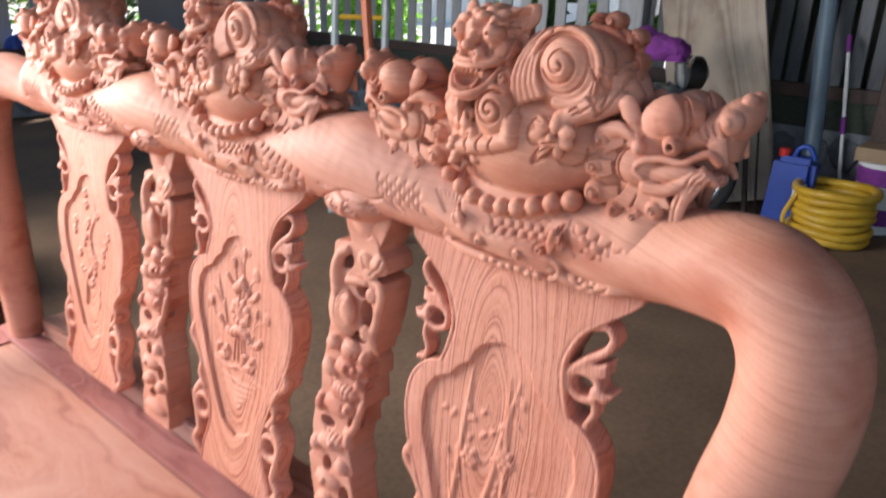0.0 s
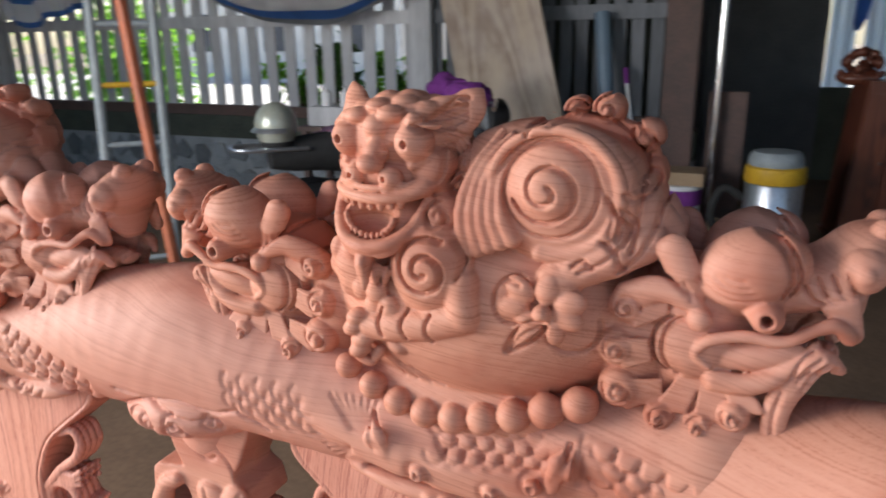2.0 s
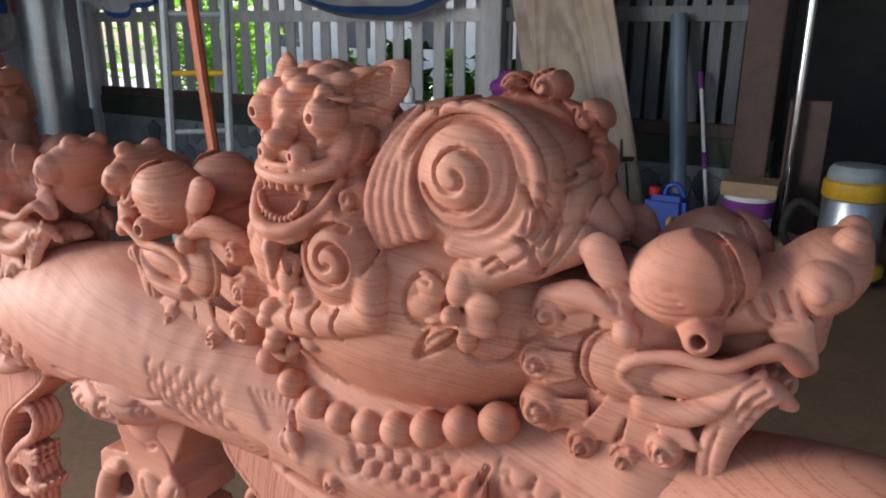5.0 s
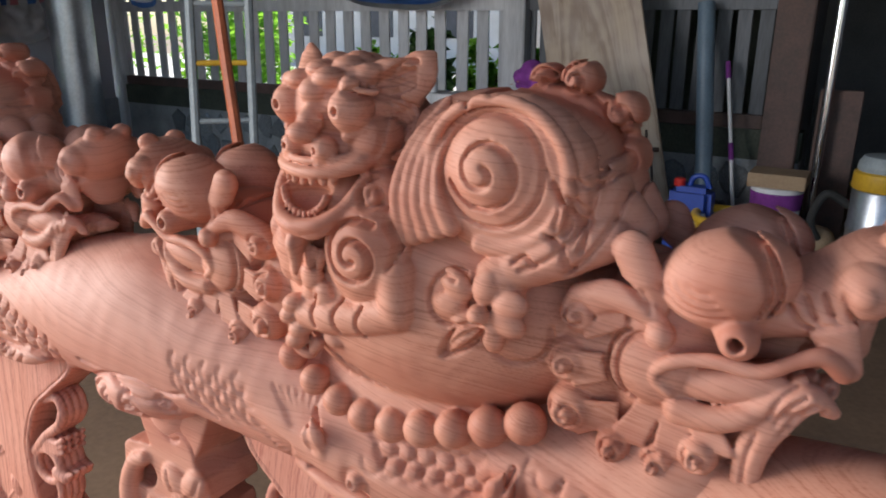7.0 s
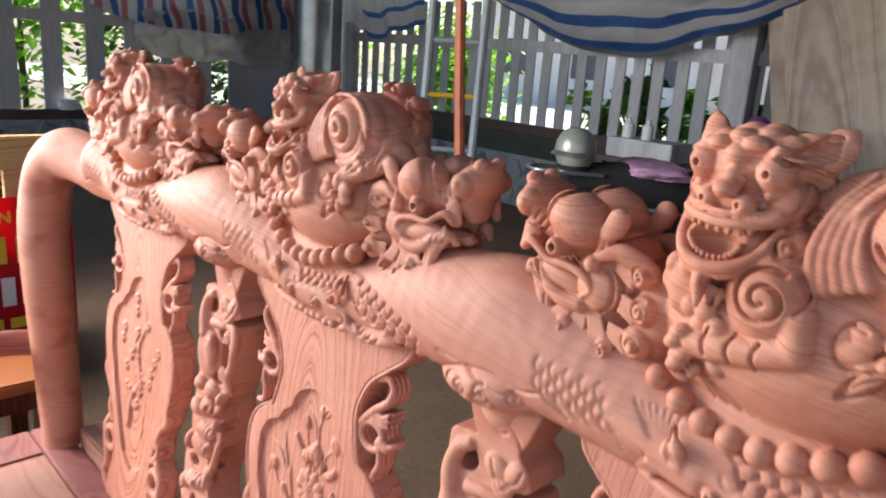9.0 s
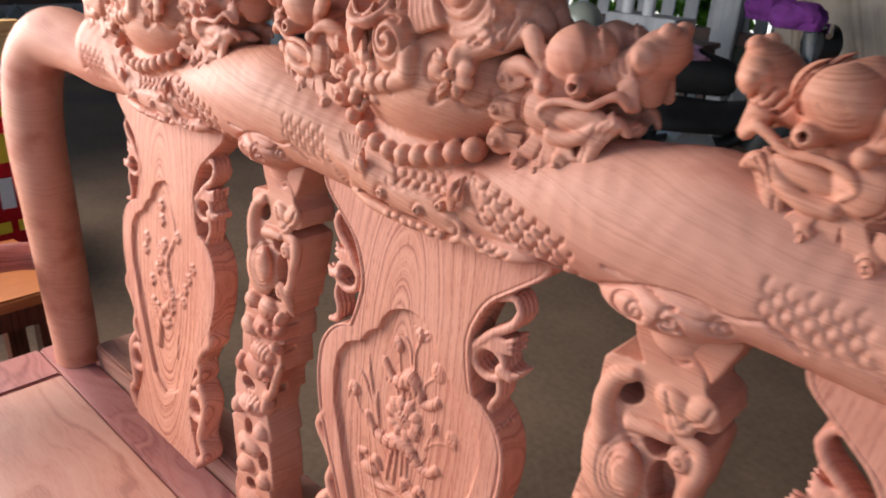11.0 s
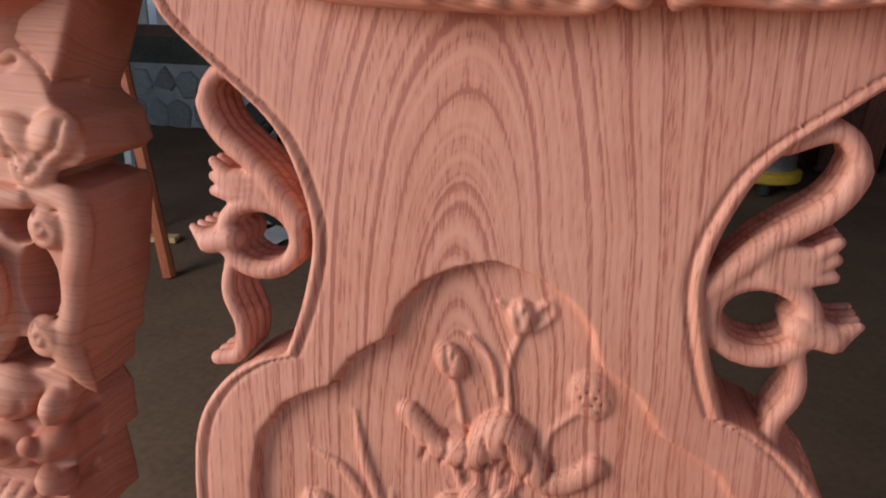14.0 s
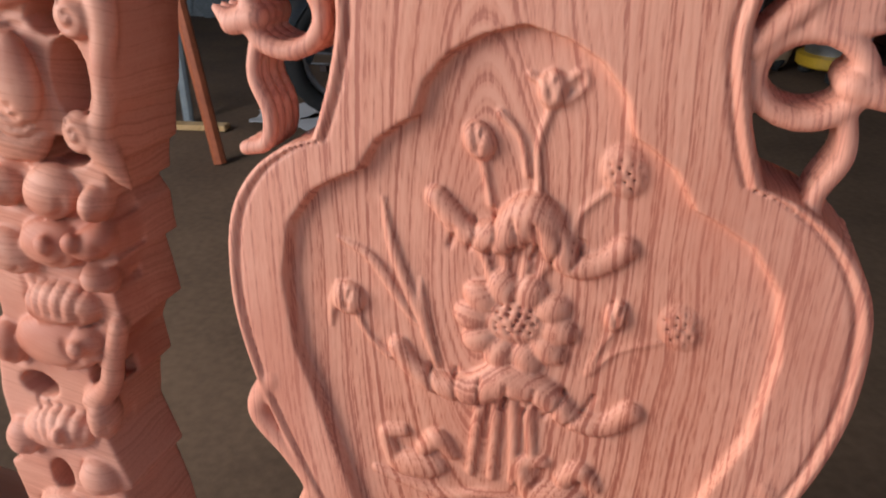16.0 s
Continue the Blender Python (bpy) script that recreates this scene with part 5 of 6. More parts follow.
def structure(name, bm, mat, label, category, bevel=0.0):
    return tagged(part(name, bm, mat, bevel=bevel), label, category, kind="structure")


def sheet(x0, x1, y0, y1, z, n=60, bump=0.006):
    bm = bmesh.new()
    bmesh.ops.create_grid(bm, x_segments=n, y_segments=n, size=0.5, matrix=Matrix.LocRotScale(((x0 + x1) / 2, (y0 + y1) / 2, z), None, (x1 - x0, y1 - y0, 1)))
    for v in bm.verts:
        v.co.z += bump * noise.noise(v.co * 1.7)
    return bm


structure("ground", sheet(-70, 70, -70, 70, -0.06, 40, 0.03), M_EARTH, "bare packed earth yard round the shed", "ground")
structure("floor", sheet(XL - 0.1, 9.0, -3.2, 9.6, -0.004), M_CONCRETE, "worn dusty brown concrete workshop floor", "floor")
structure("roof", box(XL - 0.6, 9.4, -1.6, 9.8, 3.0, 3.06), M_ROOF, "dark sheet roof over the workshop", "roof")
structure("wall_north", box(XL, 0.35, YF, YF + 0.16, 0.0, 0.50), M_MORTAR, "low rubble wall with pale mortar", "wall")
structure("plinth", box(XL, 0.35, YF - 0.012, YF + 0.172, 0.50, 0.70), M_PLINTH, "dark mossy plaster band on the wall", "wall")
structure("wall_west", box(XL - 0.16, XL, -3.0, YF + 0.16, 0.0, 0.55), M_MORTAR, "low rubble wall with pale mortar", "wall")
structure("wall_east", box(9.0, 9.15, -3.0, 9.6, 0.0, 3.0), M_GREYSHEET, "grey sheet wall", "wall")
structure("wall_far", box(2.2, 9.0, 9.5, 9.65, 0.0, 3.0), M_GREYSHEET, "grey sheet wall", "wall")
structure("wall_store", box(0.2, 1.22, 7.2, 7.3, 0.0, 3.0), M_ROOF, "dark wall at the store", "wall")
structure("wall_gap", box(1.95, 2.3, 7.2, 7.3, 0.0, 3.0), M_ROOF, "dark wall at the store", "wall")
structure("wall_side", box(0.10, 0.20, YF + 0.17, 7.3, 0.0, 3.0), M_ROOF, "dark wall of the store", "wall")


def fence(name, p, q, z0, z1, n, width, label, mat=None):
    """Upright flat boards between a sill and a head rail, from p to q on the plan."""
    mat = mat or M_GREYWOOD
    f = empty(name, label, "fence", (p[0], p[1], 0), kind="structure")
    d = Vector((q[0] - p[0], q[1] - p[1], 0))
    length, yaw = d.length, math.atan2(d.y, d.x)
    f.rotation_euler = (0, 0, yaw)
    part("sill", box(0, length, -0.05, 0.06, z0 - 0.09, z0), M_BROWNRAIL, f, "brown painted sill", bevel=0.006)
    part("head_rail", box(0, length, -0.045, -0.006, z1, z1 + 0.10), mat, f, bevel=0.005)
    rnd = random.Random(int(length * 100))
    shared = None
    for i in range(n):
        if shared is None:
            shared = part("board", box(-width / 2, width / 2, -0.004, 0.018, 0, z1 + 0.45 - z0), mat, f, bevel=0.003)
            ob = shared
        else:
            ob = part("board", shared.data, None, f)
        ob.location = ((i + 0.5) * length / n + rnd.uniform(-0.012, 0.012), 0.0, z0 + 0.001)
        ob.rotation_euler = (0, radians(rnd.uniform(-0.7, 0.7)), 0)
    return f


fence("fence", (XL, YF + 0.06), (-1.75, YF + 0.06), 0.79, 1.46, 25, 0.105, "weathered grey slat fence on a low wall")
fence("fence", (-1.70, YF + 0.06), (0.10, YF + 0.06), 0.79, 1.46, 14, 0.09, "weathered slat fence with shade put into its dark colour", M_GREYSHADE)
fence("fence", (XL - 0.06, -2.9), (XL - 0.06, 3.3), 0.64, 1.42, 17, 0.17, "weathered grey slat fence at the yard side")
for x, y, w in ((-1.72, YF, 0.09), (0.22, YF - 0.02, 0.11), (XL + 0.02, YF, 0.08)):
    tagged(part("post", box(x - w, x + w, y - 0.06, y + 0.1, 0.0, 3.0), M_BROWNRAIL if x > 0 else M_GREYWOOD, bevel=0.008), "upright timber post carrying the roof", "post", kind="structure")
structure("sheet_panel", box(XL + 0.0, XL + 0.02, 3.35, YF - 0.1, 0.55, 2.0), M_GREYSHEET, "plain grey sheet panel closing the corner", "panel")

# light set-up outside: a pale yard wall and greenery
M_LEAF = material("leaf_lit_colour", (0.16, 0.36, 0.05), (0.05, 0.15, 0.02), 0.5, scale=3, fine=20, per_object=0.2)
for mt in (M_LEAF,):
    t = mt.node_tree
    tr, mx = t.nodes.new("ShaderNodeBsdfTranslucent"), t.nodes.new("ShaderNodeMixShader")
    tr.inputs[0].default_value, mx.inputs[0].default_value = (0.30, 0.62, 0.06, 1), 0.55
    t.links.new(t.nodes["Principled BSDF"].outputs[0], mx.inputs[1])
    t.links.new(tr.outputs[0], mx.inputs[2])
    t.links.new(mx.outputs[0], t.nodes["Material Output"].inputs[0])
# Darker copy of the leaf: lit and shaded foliage differ by painted colour.
M_LEAFSHADE = material("leaf_shade_colour", (0.07, 0.17, 0.04), (0.02, 0.06, 0.015), 0.5, scale=3, fine=20)
M_BARK = material("bark", (0.16, 0.12, 0.08), (0.07, 0.05, 0.035), 0.9, scale=12)
M_PALEWALL = material("pale_render", (0.72, 0.70, 0.66), (0.55, 0.53, 0.50), 0.85, scale=1.5)
M_YARD = material("pale_yard_concrete", (0.62, 0.60, 0.56), (0.48, 0.46, 0.43), 0.9, scale=1.5)
structure("pavement", sheet(-30, 3.0, YF + 0.4, 22, -0.02, 30, 0.01), M_YARD, "pale concrete yard outside the fence", "pavement")


def leaves(name, centre, size, count, leaf, mat, seed, parent, label=""):
    """A crown or hedge of many small folded leaves with an uneven outline."""
    rnd = random.Random(seed)
    vs, fs = [], []
    clumps = [(rnd.gauss(0, 0.33) * size[0], rnd.gauss(0, 0.33) * size[1], rnd.gauss(0, 0.33) * size[2]) for _ in range(max(6, count // 60))]
    for _ in range(count):
        c = rnd.choice(clumps)
        p = Vector(centre) + Vector(c) + Vector((rnd.gauss(0, 1), rnd.gauss(0, 1), rnd.gauss(0, 1))) * min(size) * 0.22
        m = Euler((rnd.uniform(-1, 1), rnd.uniform(-1, 1), rnd.uniform(0, 6.3))).to_matrix()
        s = leaf * rnd.uniform(0.6, 1.3)
        k = len(vs)
        for q in ((0, -1, 0), (0.45, -0.1, 0.12), (0, 1, 0), (-0.45, -0.1, 0.12)):
            vs.append(p + m @ (Vector(q) * s))
        fs += [(k, k + 1, k + 2), (k, k + 2, k + 3)]
    return part(name, mesh_of(name, vs, fs, mat), None, parent, label)


def bush(at, size, count, leaf, mat, seed, label, height=0.5):
    b = empty("shrub", label, "shrub", at)
    part("trunk", rod([(0, 0, 0), (0.03, 0.02, height * 0.5), (0.0, 0.0, height + size[2] * 0.4)], [0.05, 0.04, 0.012], 8), M_BARK, b)
    rnd = random.Random(seed)
    for _ in range(4):
        e = (rnd.uniform(-1, 1) * size[0] * 0.5, rnd.uniform(-1, 1) * size[1] * 0.5, height + size[2] * rnd.uniform(-0.1, 0.5))
        part("limb", rod([(0.02, 0.01, height * 0.5), (e[0] * 0.5, e[1] * 0.5, e[2] * 0.8), e], [0.03, 0.02, 0.008], 6), M_BARK, b)
    leaves("crown", (0, 0, height + size[2] * 0.3), size, count, leaf, mat, seed, b)
    return b


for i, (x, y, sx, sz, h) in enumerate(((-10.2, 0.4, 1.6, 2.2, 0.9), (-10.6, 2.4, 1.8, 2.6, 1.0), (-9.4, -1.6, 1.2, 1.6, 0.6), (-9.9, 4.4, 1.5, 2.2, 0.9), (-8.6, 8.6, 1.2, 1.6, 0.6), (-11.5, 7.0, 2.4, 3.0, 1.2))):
    bush((x, y, -0.05), (sx, sx, sz), 2600, 0.10, M_LEAF if i % 3 else M_LEAFSHADE, 10 + i, "leafy green shrub in the yard", h)
for i, (x, y, s, h, mt) in enumerate(((-3.3, 5.6, 0.55, 0.7, M_LEAF), (-2.35, 5.5, 0.42, 0.8, M_LEAF), (-2.75, 5.35, 0.40, 0.9, M_LEAFSHADE), (-1.98, 5.6, 0.35, 0.9, M_LEAF))):
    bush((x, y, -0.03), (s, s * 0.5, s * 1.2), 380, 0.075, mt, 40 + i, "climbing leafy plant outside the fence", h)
# neighbouring houses, far behind the fence
for x, y, w, h, mt in ((-14.0, 20.0, 9.0, 3.4, M_PALEWALL), (-3.0, 19.0, 8.0, 3.2, M_PALEWALL)):
    hs = empty("house", "pale rendered low house across the yard", "house", (x, y, 0))
    part("wall", box(-w / 2, w / 2, 0, 4, -0.05, h), mt, hs)
    part("roof", box(-w / 2 - 0.4, w / 2 + 0.4, -0.6, 4.4, h, h + 0.15), M_BROWNRAIL, hs)
    for q in range(3):
        wx = -w / 2 + (q + 0.5) * w / 3
        part("window", box(wx - 0.5, wx + 0.5, -0.03, 0.0, 0.9, 2.1), M_ROOF, hs)

# ---- things in the shed ----
M_STEEL = material("galvanised_steel", (0.55, 0.58, 0.62), (0.38, 0.40, 0.44), 0.35, 0.9, scale=5, fine=40, bump=0.05)
M_CHROME = material("chromed_steel", (0.75, 0.77, 0.80), (0.6, 0.62, 0.65), 0.15, 1.0, scale=4, bump=0.02)
M_ORANGE = material("red_oxide_pole", (0.50, 0.14, 0.06), (0.33, 0.09, 0.04), 0.6, scale=10)
M_LADDER = material("grey_painted_ladder", (0.30, 0.34, 0.36), (0.19, 0.22, 0.24), 0.55, scale=10)
M_PLANK = wood("sawn_pale_plank", (0.46, 0.37, 0.29), (0.38, 0.30, 0.235), (0.26, 0.19, 0.15), (0.1, 0.3), 0.05, 14, rough=0.7, streaks=0.55)
M_IRON = material("rusty_iron", (0.10, 0.06, 0.05), (0.04, 0.03, 0.028), 0.7, 0.4, scale=20)
M_BLUE = material("blue_plastic", (0.015, 0.06, 0.36), (0.01, 0.04, 0.25), 0.4, scale=5, bump=0.03)
M_RED = material("red_plastic", (0.55, 0.03, 0.025), (0.4, 0.02, 0.02), 0.4, scale=5, bump=0.03)
M_YELLOW = material("yellow_hose", (0.62, 0.38, 0.03), (0.42, 0.24, 0.02), 0.45, scale=9, bump=0.05)
M_WHITE = material("white_plastic", (0.72, 0.72, 0.74), (0.58, 0.58, 0.60), 0.45, scale=6, bump=0.03)
M_PURPLE = material("purple_cloth", (0.20, 0.035, 0.25), (0.10, 0.015, 0.13), 0.9, scale=14, fine=200)
M_PINK = material("mauve_cloth", (0.52, 0.30, 0.46), (0.36, 0.18, 0.32), 0.9, scale=14, fine=200)
M_CARD = material("brown_cardboard", (0.34, 0.24, 0.15), (0.24, 0.16, 0.10), 0.85, scale=8)
M_BLACK = material("black_paint", (0.022, 0.022, 0.024), (0.010, 0.010, 0.011), 0.35, scale=8, bump=0.03)
M_RUBBER = material("black_rubber", (0.025, 0.025, 0.026), (0.014, 0.014, 0.014), 0.85, scale=20)
M_HELMET = material("silver_green_helmet", (0.42, 0.44, 0.38), (0.30, 0.32, 0.27), 0.3, 0.3, scale=4, bump=0.02)
M_PIPE = material("blue_grey_pipe", (0.13, 0.19, 0.25), (0.09, 0.13, 0.18), 0.4, scale=5, bump=0.03)
M_DARKWOOD = wood("dark_lacquered_wood", (0.13, 0.040, 0.022), (0.085, 0.024, 0.014), (0.035, 0.010, 0.007), (0.05, 0.1), 0.05, 50, rough=0.3)
M_REDBOARD = material("red_stained_board", (0.36, 0.05, 0.03), (0.22, 0.03, 0.02), 0.5, scale=4, stretch=(1, 1, 0.15))
M_PINE = wood("pale_yellow_wood", (0.70, 0.46, 0.22), (0.60, 0.37, 0.16), (0.44, 0.25, 0.10), (0.04, 0.1), 0.05, 30, turn=(88, 0, 0), rough=0.4)
M_BANNER = material("red_banner_vinyl", (0.62, 0.012, 0.03), (0.50, 0.008, 0.02), 0.45, scale=3, bump=0.05)
M_BANNERYELLOW = material("yellow_print", (0.78, 0.55, 0.04), (0.7, 0.48, 0.03), 0.5, scale=5, bump=0.0)
M_BANNERWHITE = material("white_print", (0.78, 0.76, 0.76), (0.7, 0.68, 0.68), 0.5, scale=5, bump=0.0)
M_TABLE = material("orange_brown_board", (0.40, 0.13, 0.04), (0.28, 0.08, 0.025), 0.35, scale=6, stretch=(1, 0.2, 1))


def put(ob, label, category, group=""):
    return tagged(ob, label, category, group)


# leaning planks
def plank(x, y, w, length, shift, lean, thick, label):
    bm = box(-w / 2, w / 2, -thick / 2, thick / 2, 0, length)
    ob = put(part("plank", bm, M_PLANK, bevel=0.004), label, "plank", "planks leaning on the fence")
    up = Vector((shift, lean, 1.0)).normalized()
    side = (Vector((1, 0, 0)) - up * up.x).normalized()
    m = Matrix((side, up.cross(side), up)).transposed().to_4x4()
    ob.matrix_world = Matrix.Translation((x, y, 0.012)) @ m
    return ob


plank(-0.56, 4.32, 0.60, 2.75, -0.285, 0.17, 0.035, "wide pale sawn plank leaning on the fence")
plank(-0.82, 4.37, 0.34, 2.70, -0.285, 0.175, 0.03, "pale sawn plank leaning behind a wider one")
plank(-0.70, 4.43, 0.50, 2.60, -0.285, 0.17, 0.03, "pale sawn plank leaning behind others")

# a T-headed iron tool and a bar leaning on the planks
tool = empty("iron_tool", "rusty T-headed iron tool leaning on the planks", "tool", (-0.42, 4.19, 0.0))
part("shaft", rod([(0.02, -0.03, 0.0), (-0.10, 0.06, 0.60)], 0.018, 10), M_IRON, tool, smooth=True)
part("crosshead", rod([(-0.22, 0.045, 0.565), (-0.10, 0.05, 0.60), (0.03, 0.055, 0.615)], [0.016, 0.022, 0.014], 10), M_IRON, tool, smooth=True)
part("spike", rod([(-0.05, 0.06, 0.60), (-0.065, 0.08, 0.73)], [0.014, 0.008], 8), M_IRON, tool, smooth=True)
put(part("iron_bar", rod([(-0.33, 4.15, 0.006), (-0.44, 4.26, 0.58)], 0.008, 8), M_IRON, smooth=True), "thin dark iron bar leaning on the planks", "bar")

# blue jerrycan
can = empty("jerrycan", "blue plastic jerrycan with red cap on the floor", "jerrycan", (-0.13, 4.12, 0.0))
bm = box(-0.14, 0.14, -0.10, 0.10, 0.0, 0.44)
for v in bm.verts:
    if v.co.z > 0.4:
        v.co.x *= 0.86
        v.co.y *= 0.86
part("body", bm, M_BLUE, can, bevel=0.035)
part("handle", rod(smooth_line([(-0.02, 0, 0.43), (0.0, 0, 0.49), (0.06, 0, 0.50), (0.10, 0, 0.43)], 4), 0.016, 10), M_BLUE, can, smooth=True)
part("cap", lathe([(0.032, 0.435), (0.034, 0.44), (0.034, 0.475), (0.028, 0.482)], 16, centre=(-0.075, -0.02, 0)), M_RED, can, "red screw cap", smooth=True)
part("paper_label", box(0.03, 0.105, -0.1035, -0.1005, 0.16, 0.30), M_WHITE, can, "white paper label")

# coil of yellow hose
hose = empty("hose_coil", "coiled yellow garden hose lying on the floor", "hose", (0.14, 4.02, 0.0))
for q in range(7):
    r = 0.205 + 0.012 * math.sin(q * 2.3)
    ring = [(r * math.cos(a), r * math.sin(a), 0.024 + 0.046 * q + 0.006 * math.sin(3 * a + q)) for a in np.linspace(0, 2 * math.pi, 33)]
    part("turn", rod(ring, 0.026, 10, caps=False), M_YELLOW, hose, smooth=True)
part("loose_end", rod(smooth_line([(-0.17, -0.12, 0.30), (-0.22, -0.18, 0.12), (-0.12, -0.24, 0.022), (0.02, -0.28, 0.02), (-0.04, -0.34, 0.02)], 6), 0.014, 8), M_YELLOW, hose, smooth=True)

# paint tub with a carton on it
tub = empty("paint_tub", "white and purple plastic paint tub", "tub", (0.30, 4.42, 0.0))
part("body", lathe([(0.12, 0.0), (0.135, 0.02), (0.145, 0.40), (0.150, 0.41), (0.150, 0.43), (0.145, 0.435)], 24), M_WHITE, tub, smooth=True)
part("band", lathe([(0.1365, 0.30), (0.1465, 0.305), (0.1495, 0.405), (0.142, 0.408)], 24), M_PURPLE, tub, "purple printed band", smooth=True)
part("band", lathe([(0.1375, 0.06), (0.1395, 0.065), (0.1415, 0.16), (0.138, 0.165)], 24), M_PURPLE, tub, "purple printed band", smooth=True)
put(part("carton", box(0.14, 0.46, 4.30, 4.56, 0.436, 0.52), M_CARD, bevel=0.004), "flat brown carton lying on a paint tub", "carton")

# pipe and stick leaning on the fence
put(part("pipe", rod([(-0.11, 4.45, 0.0), (-0.22, 4.66, 0.80), (-0.32, 4.82, 1.50)], 0.055, 16), M_PIPE, smooth=True), "thick blue-grey plastic pipe leaning on the fence", "pipe")
stick = empty("mop_stick", "white and purple mop stick leaning on the fence", "stick", (0.09, 4.47, 0.0))
part("pole", rod([(0, 0, 0), (-0.22, 0.34, 1.05)], 0.012, 8), M_WHITE, stick, smooth=True)
for a in (0.50, 0.98):
    part("grip", rod([(-0.22 * a, 0.34 * a, 1.05 * a), (-0.22 * (a + 0.1), 0.34 * (a + 0.1), 1.05 * (a + 0.1))], 0.0165, 8), M_PURPLE, stick, "purple grip", smooth=True)
put(part("steel_pole", rod([(0.47, 4.78, 0.0), (0.47, 4.78, 2.99)], 0.028, 14), M_CHROME, smooth=True), "bright round steel pole up to the roof", "pole")
put(part("brown_board", box(0.42, 0.66, 4.86, 4.90, 0.0, 0.98), M_BROWNRAIL, bevel=0.004), "dark brown board standing by the pole", "board")

# industrial vacuum cleaner
vac = empty("vacuum_cleaner", "steel workshop vacuum cleaner with yellow bands", "vacuum cleaner", (0.86, 4.25, 0.0))
part("base_ring", lathe([(0.19, 0.07), (0.20, 0.08), (0.20, 0.13), (0.17, 0.14)], 28), M_YELLOW, vac, "yellow base", smooth=True)
part("drum", lathe([(0.16, 0.13), (0.163, 0.14), (0.163, 0.27), (0.168, 0.28), (0.168, 0.30), (0.163, 0.31), (0.163, 0.50), (0.155, 0.51)], 28), M_STEEL, vac, "dented steel drum", smooth=True)
part("collar", lathe([(0.165, 0.51), (0.172, 0.52), (0.168, 0.60), (0.155, 0.61)], 28), M_YELLOW, vac, "yellow collar", smooth=True)
part("motor_head", lathe([(0.150, 0.61), (0.155, 0.62), (0.150, 0.66), (0.13, 0.69), (0.06, 0.70)], 28), M_LADDER, vac, "grey motor head", smooth=True)
part("hose", rod(smooth_line([(-0.16, 0, 0.40), (-0.28, -0.05, 0.46), (-0.34, -0.02, 0.28), (-0.26, 0.06, 0.10), (-0.30, 0.0, 0.03)], 6), 0.024, 10), M_RUBBER, vac, smooth=True)
for a in (0.4, 2.5, 4.6):
    part("castor", lathe([(0.02, 0.0), (0.035, 0.01), (0.035, 0.05), (0.02, 0.072)], 12, centre=(0.16 * math.cos(a), 0.16 * math.sin(a), 0)), M_RUBBER, vac, smooth=True)
put(part("sack", rod(smooth_line([(0.50, 4.30, 0.06), (0.56, 4.36, 0.12), (0.62, 4.42, 0.07)], 4), [0.06, 0.09, 0.11, 0.12, 0.12, 0.11, 0.09, 0.07, 0.04], 12, squash=0.9), M_CARD, smooth=True), "crumpled brown sack on the floor", "sack")

# motorbike parked along the fence
bike = empty("motorbike", "dusty black motorbike parked inside the fence", "motorbike", (-1.0, 3.2, 0.0))
bike.rotation_euler = (0, 0, radians(50))
for x in (-0.60, 0.62):
    tyre = part("tyre", rod([(x + 0.26 * math.cos(a), 0, 0.30 + 0.26 * math.sin(a)) for a in np.linspace(0, 2 * math.pi, 33)], 0.042, 10, caps=False), M_RUBBER, bike, smooth=True)
    part("rim", rod([(x + 0.21 * math.cos(a), 0, 0.30 + 0.21 * math.sin(a)) for a in np.linspace(0, 2 * math.pi, 33)], 0.016, 8, caps=False), M_STEEL, bike, smooth=True)
    part("hub", rod([(x, -0.06, 0.30), (x, 0.06, 0.30)], 0.05, 12), M_STEEL, bike, smooth=True)
    part("mudguard", rod([(x + 0.33 * math.cos(a), 0, 0.30 + 0.33 * math.sin(a)) for a in np.linspace(0.4, 2.7, 12)], 0.055, 8, squash=0.3), M_BLACK, bike, smooth=True)
part("frame", rod(smooth_line([(-0.6, 0, 0.32), (-0.2, 0, 0.40), (0.15, 0, 0.42), (0.42, 0, 0.85)], 5), 0.045, 10), M_BLACK, bike, smooth=True)
part("engine", rod([(-0.12, -0.12, 0.36), (-0.12, 0.12, 0.36)], [0.13, 0.13], 16), M_STEEL, bike, "grey finned engine", smooth=True)
part("seat", rod(smooth_line([(-0.80, 0, 0.80), (-0.45, 0, 0.80), (-0.15, 0, 0.76), (0.08, 0, 0.72)], 5), [0.06, 0.075, 0.085, 0.09, 0.095, 0.10, 0.105, 0.11, 0.11, 0.11, 0.105, 0.10, 0.095, 0.09, 0.085, 0.07], 14, squash=1.2), M_RUBBER, bike, "black vinyl seat", smooth=True)
part("side_panel", rod([(-0.75, -0.09, 0.62), (-0.4, -0.11, 0.58), (0.0, -0.10, 0.55), (0.20, -0.08, 0.60)], [0.05, 0.11, 0.10, 0.05], 12, squash=0.5), M_BLACK, bike, smooth=True)
part("leg_shield", rod([(0.30, 0, 0.35), (0.38, 0, 0.60), (0.42, 0, 0.84)], [0.12, 0.16, 0.10], 14, squash=1.2), M_BLACK, bike, smooth=True)
part("fork", rod([(0.62, 0, 0.30), (0.50, 0, 0.70), (0.44, 0, 0.98)], 0.035, 10), M_STEEL, bike, smooth=True)
part("headlamp", rod([(0.46, 0, 0.92), (0.56, 0, 0.92), (0.60, 0, 0.92)], [0.10, 0.10, 0.05], 16), M_BLACK, bike, smooth=True)
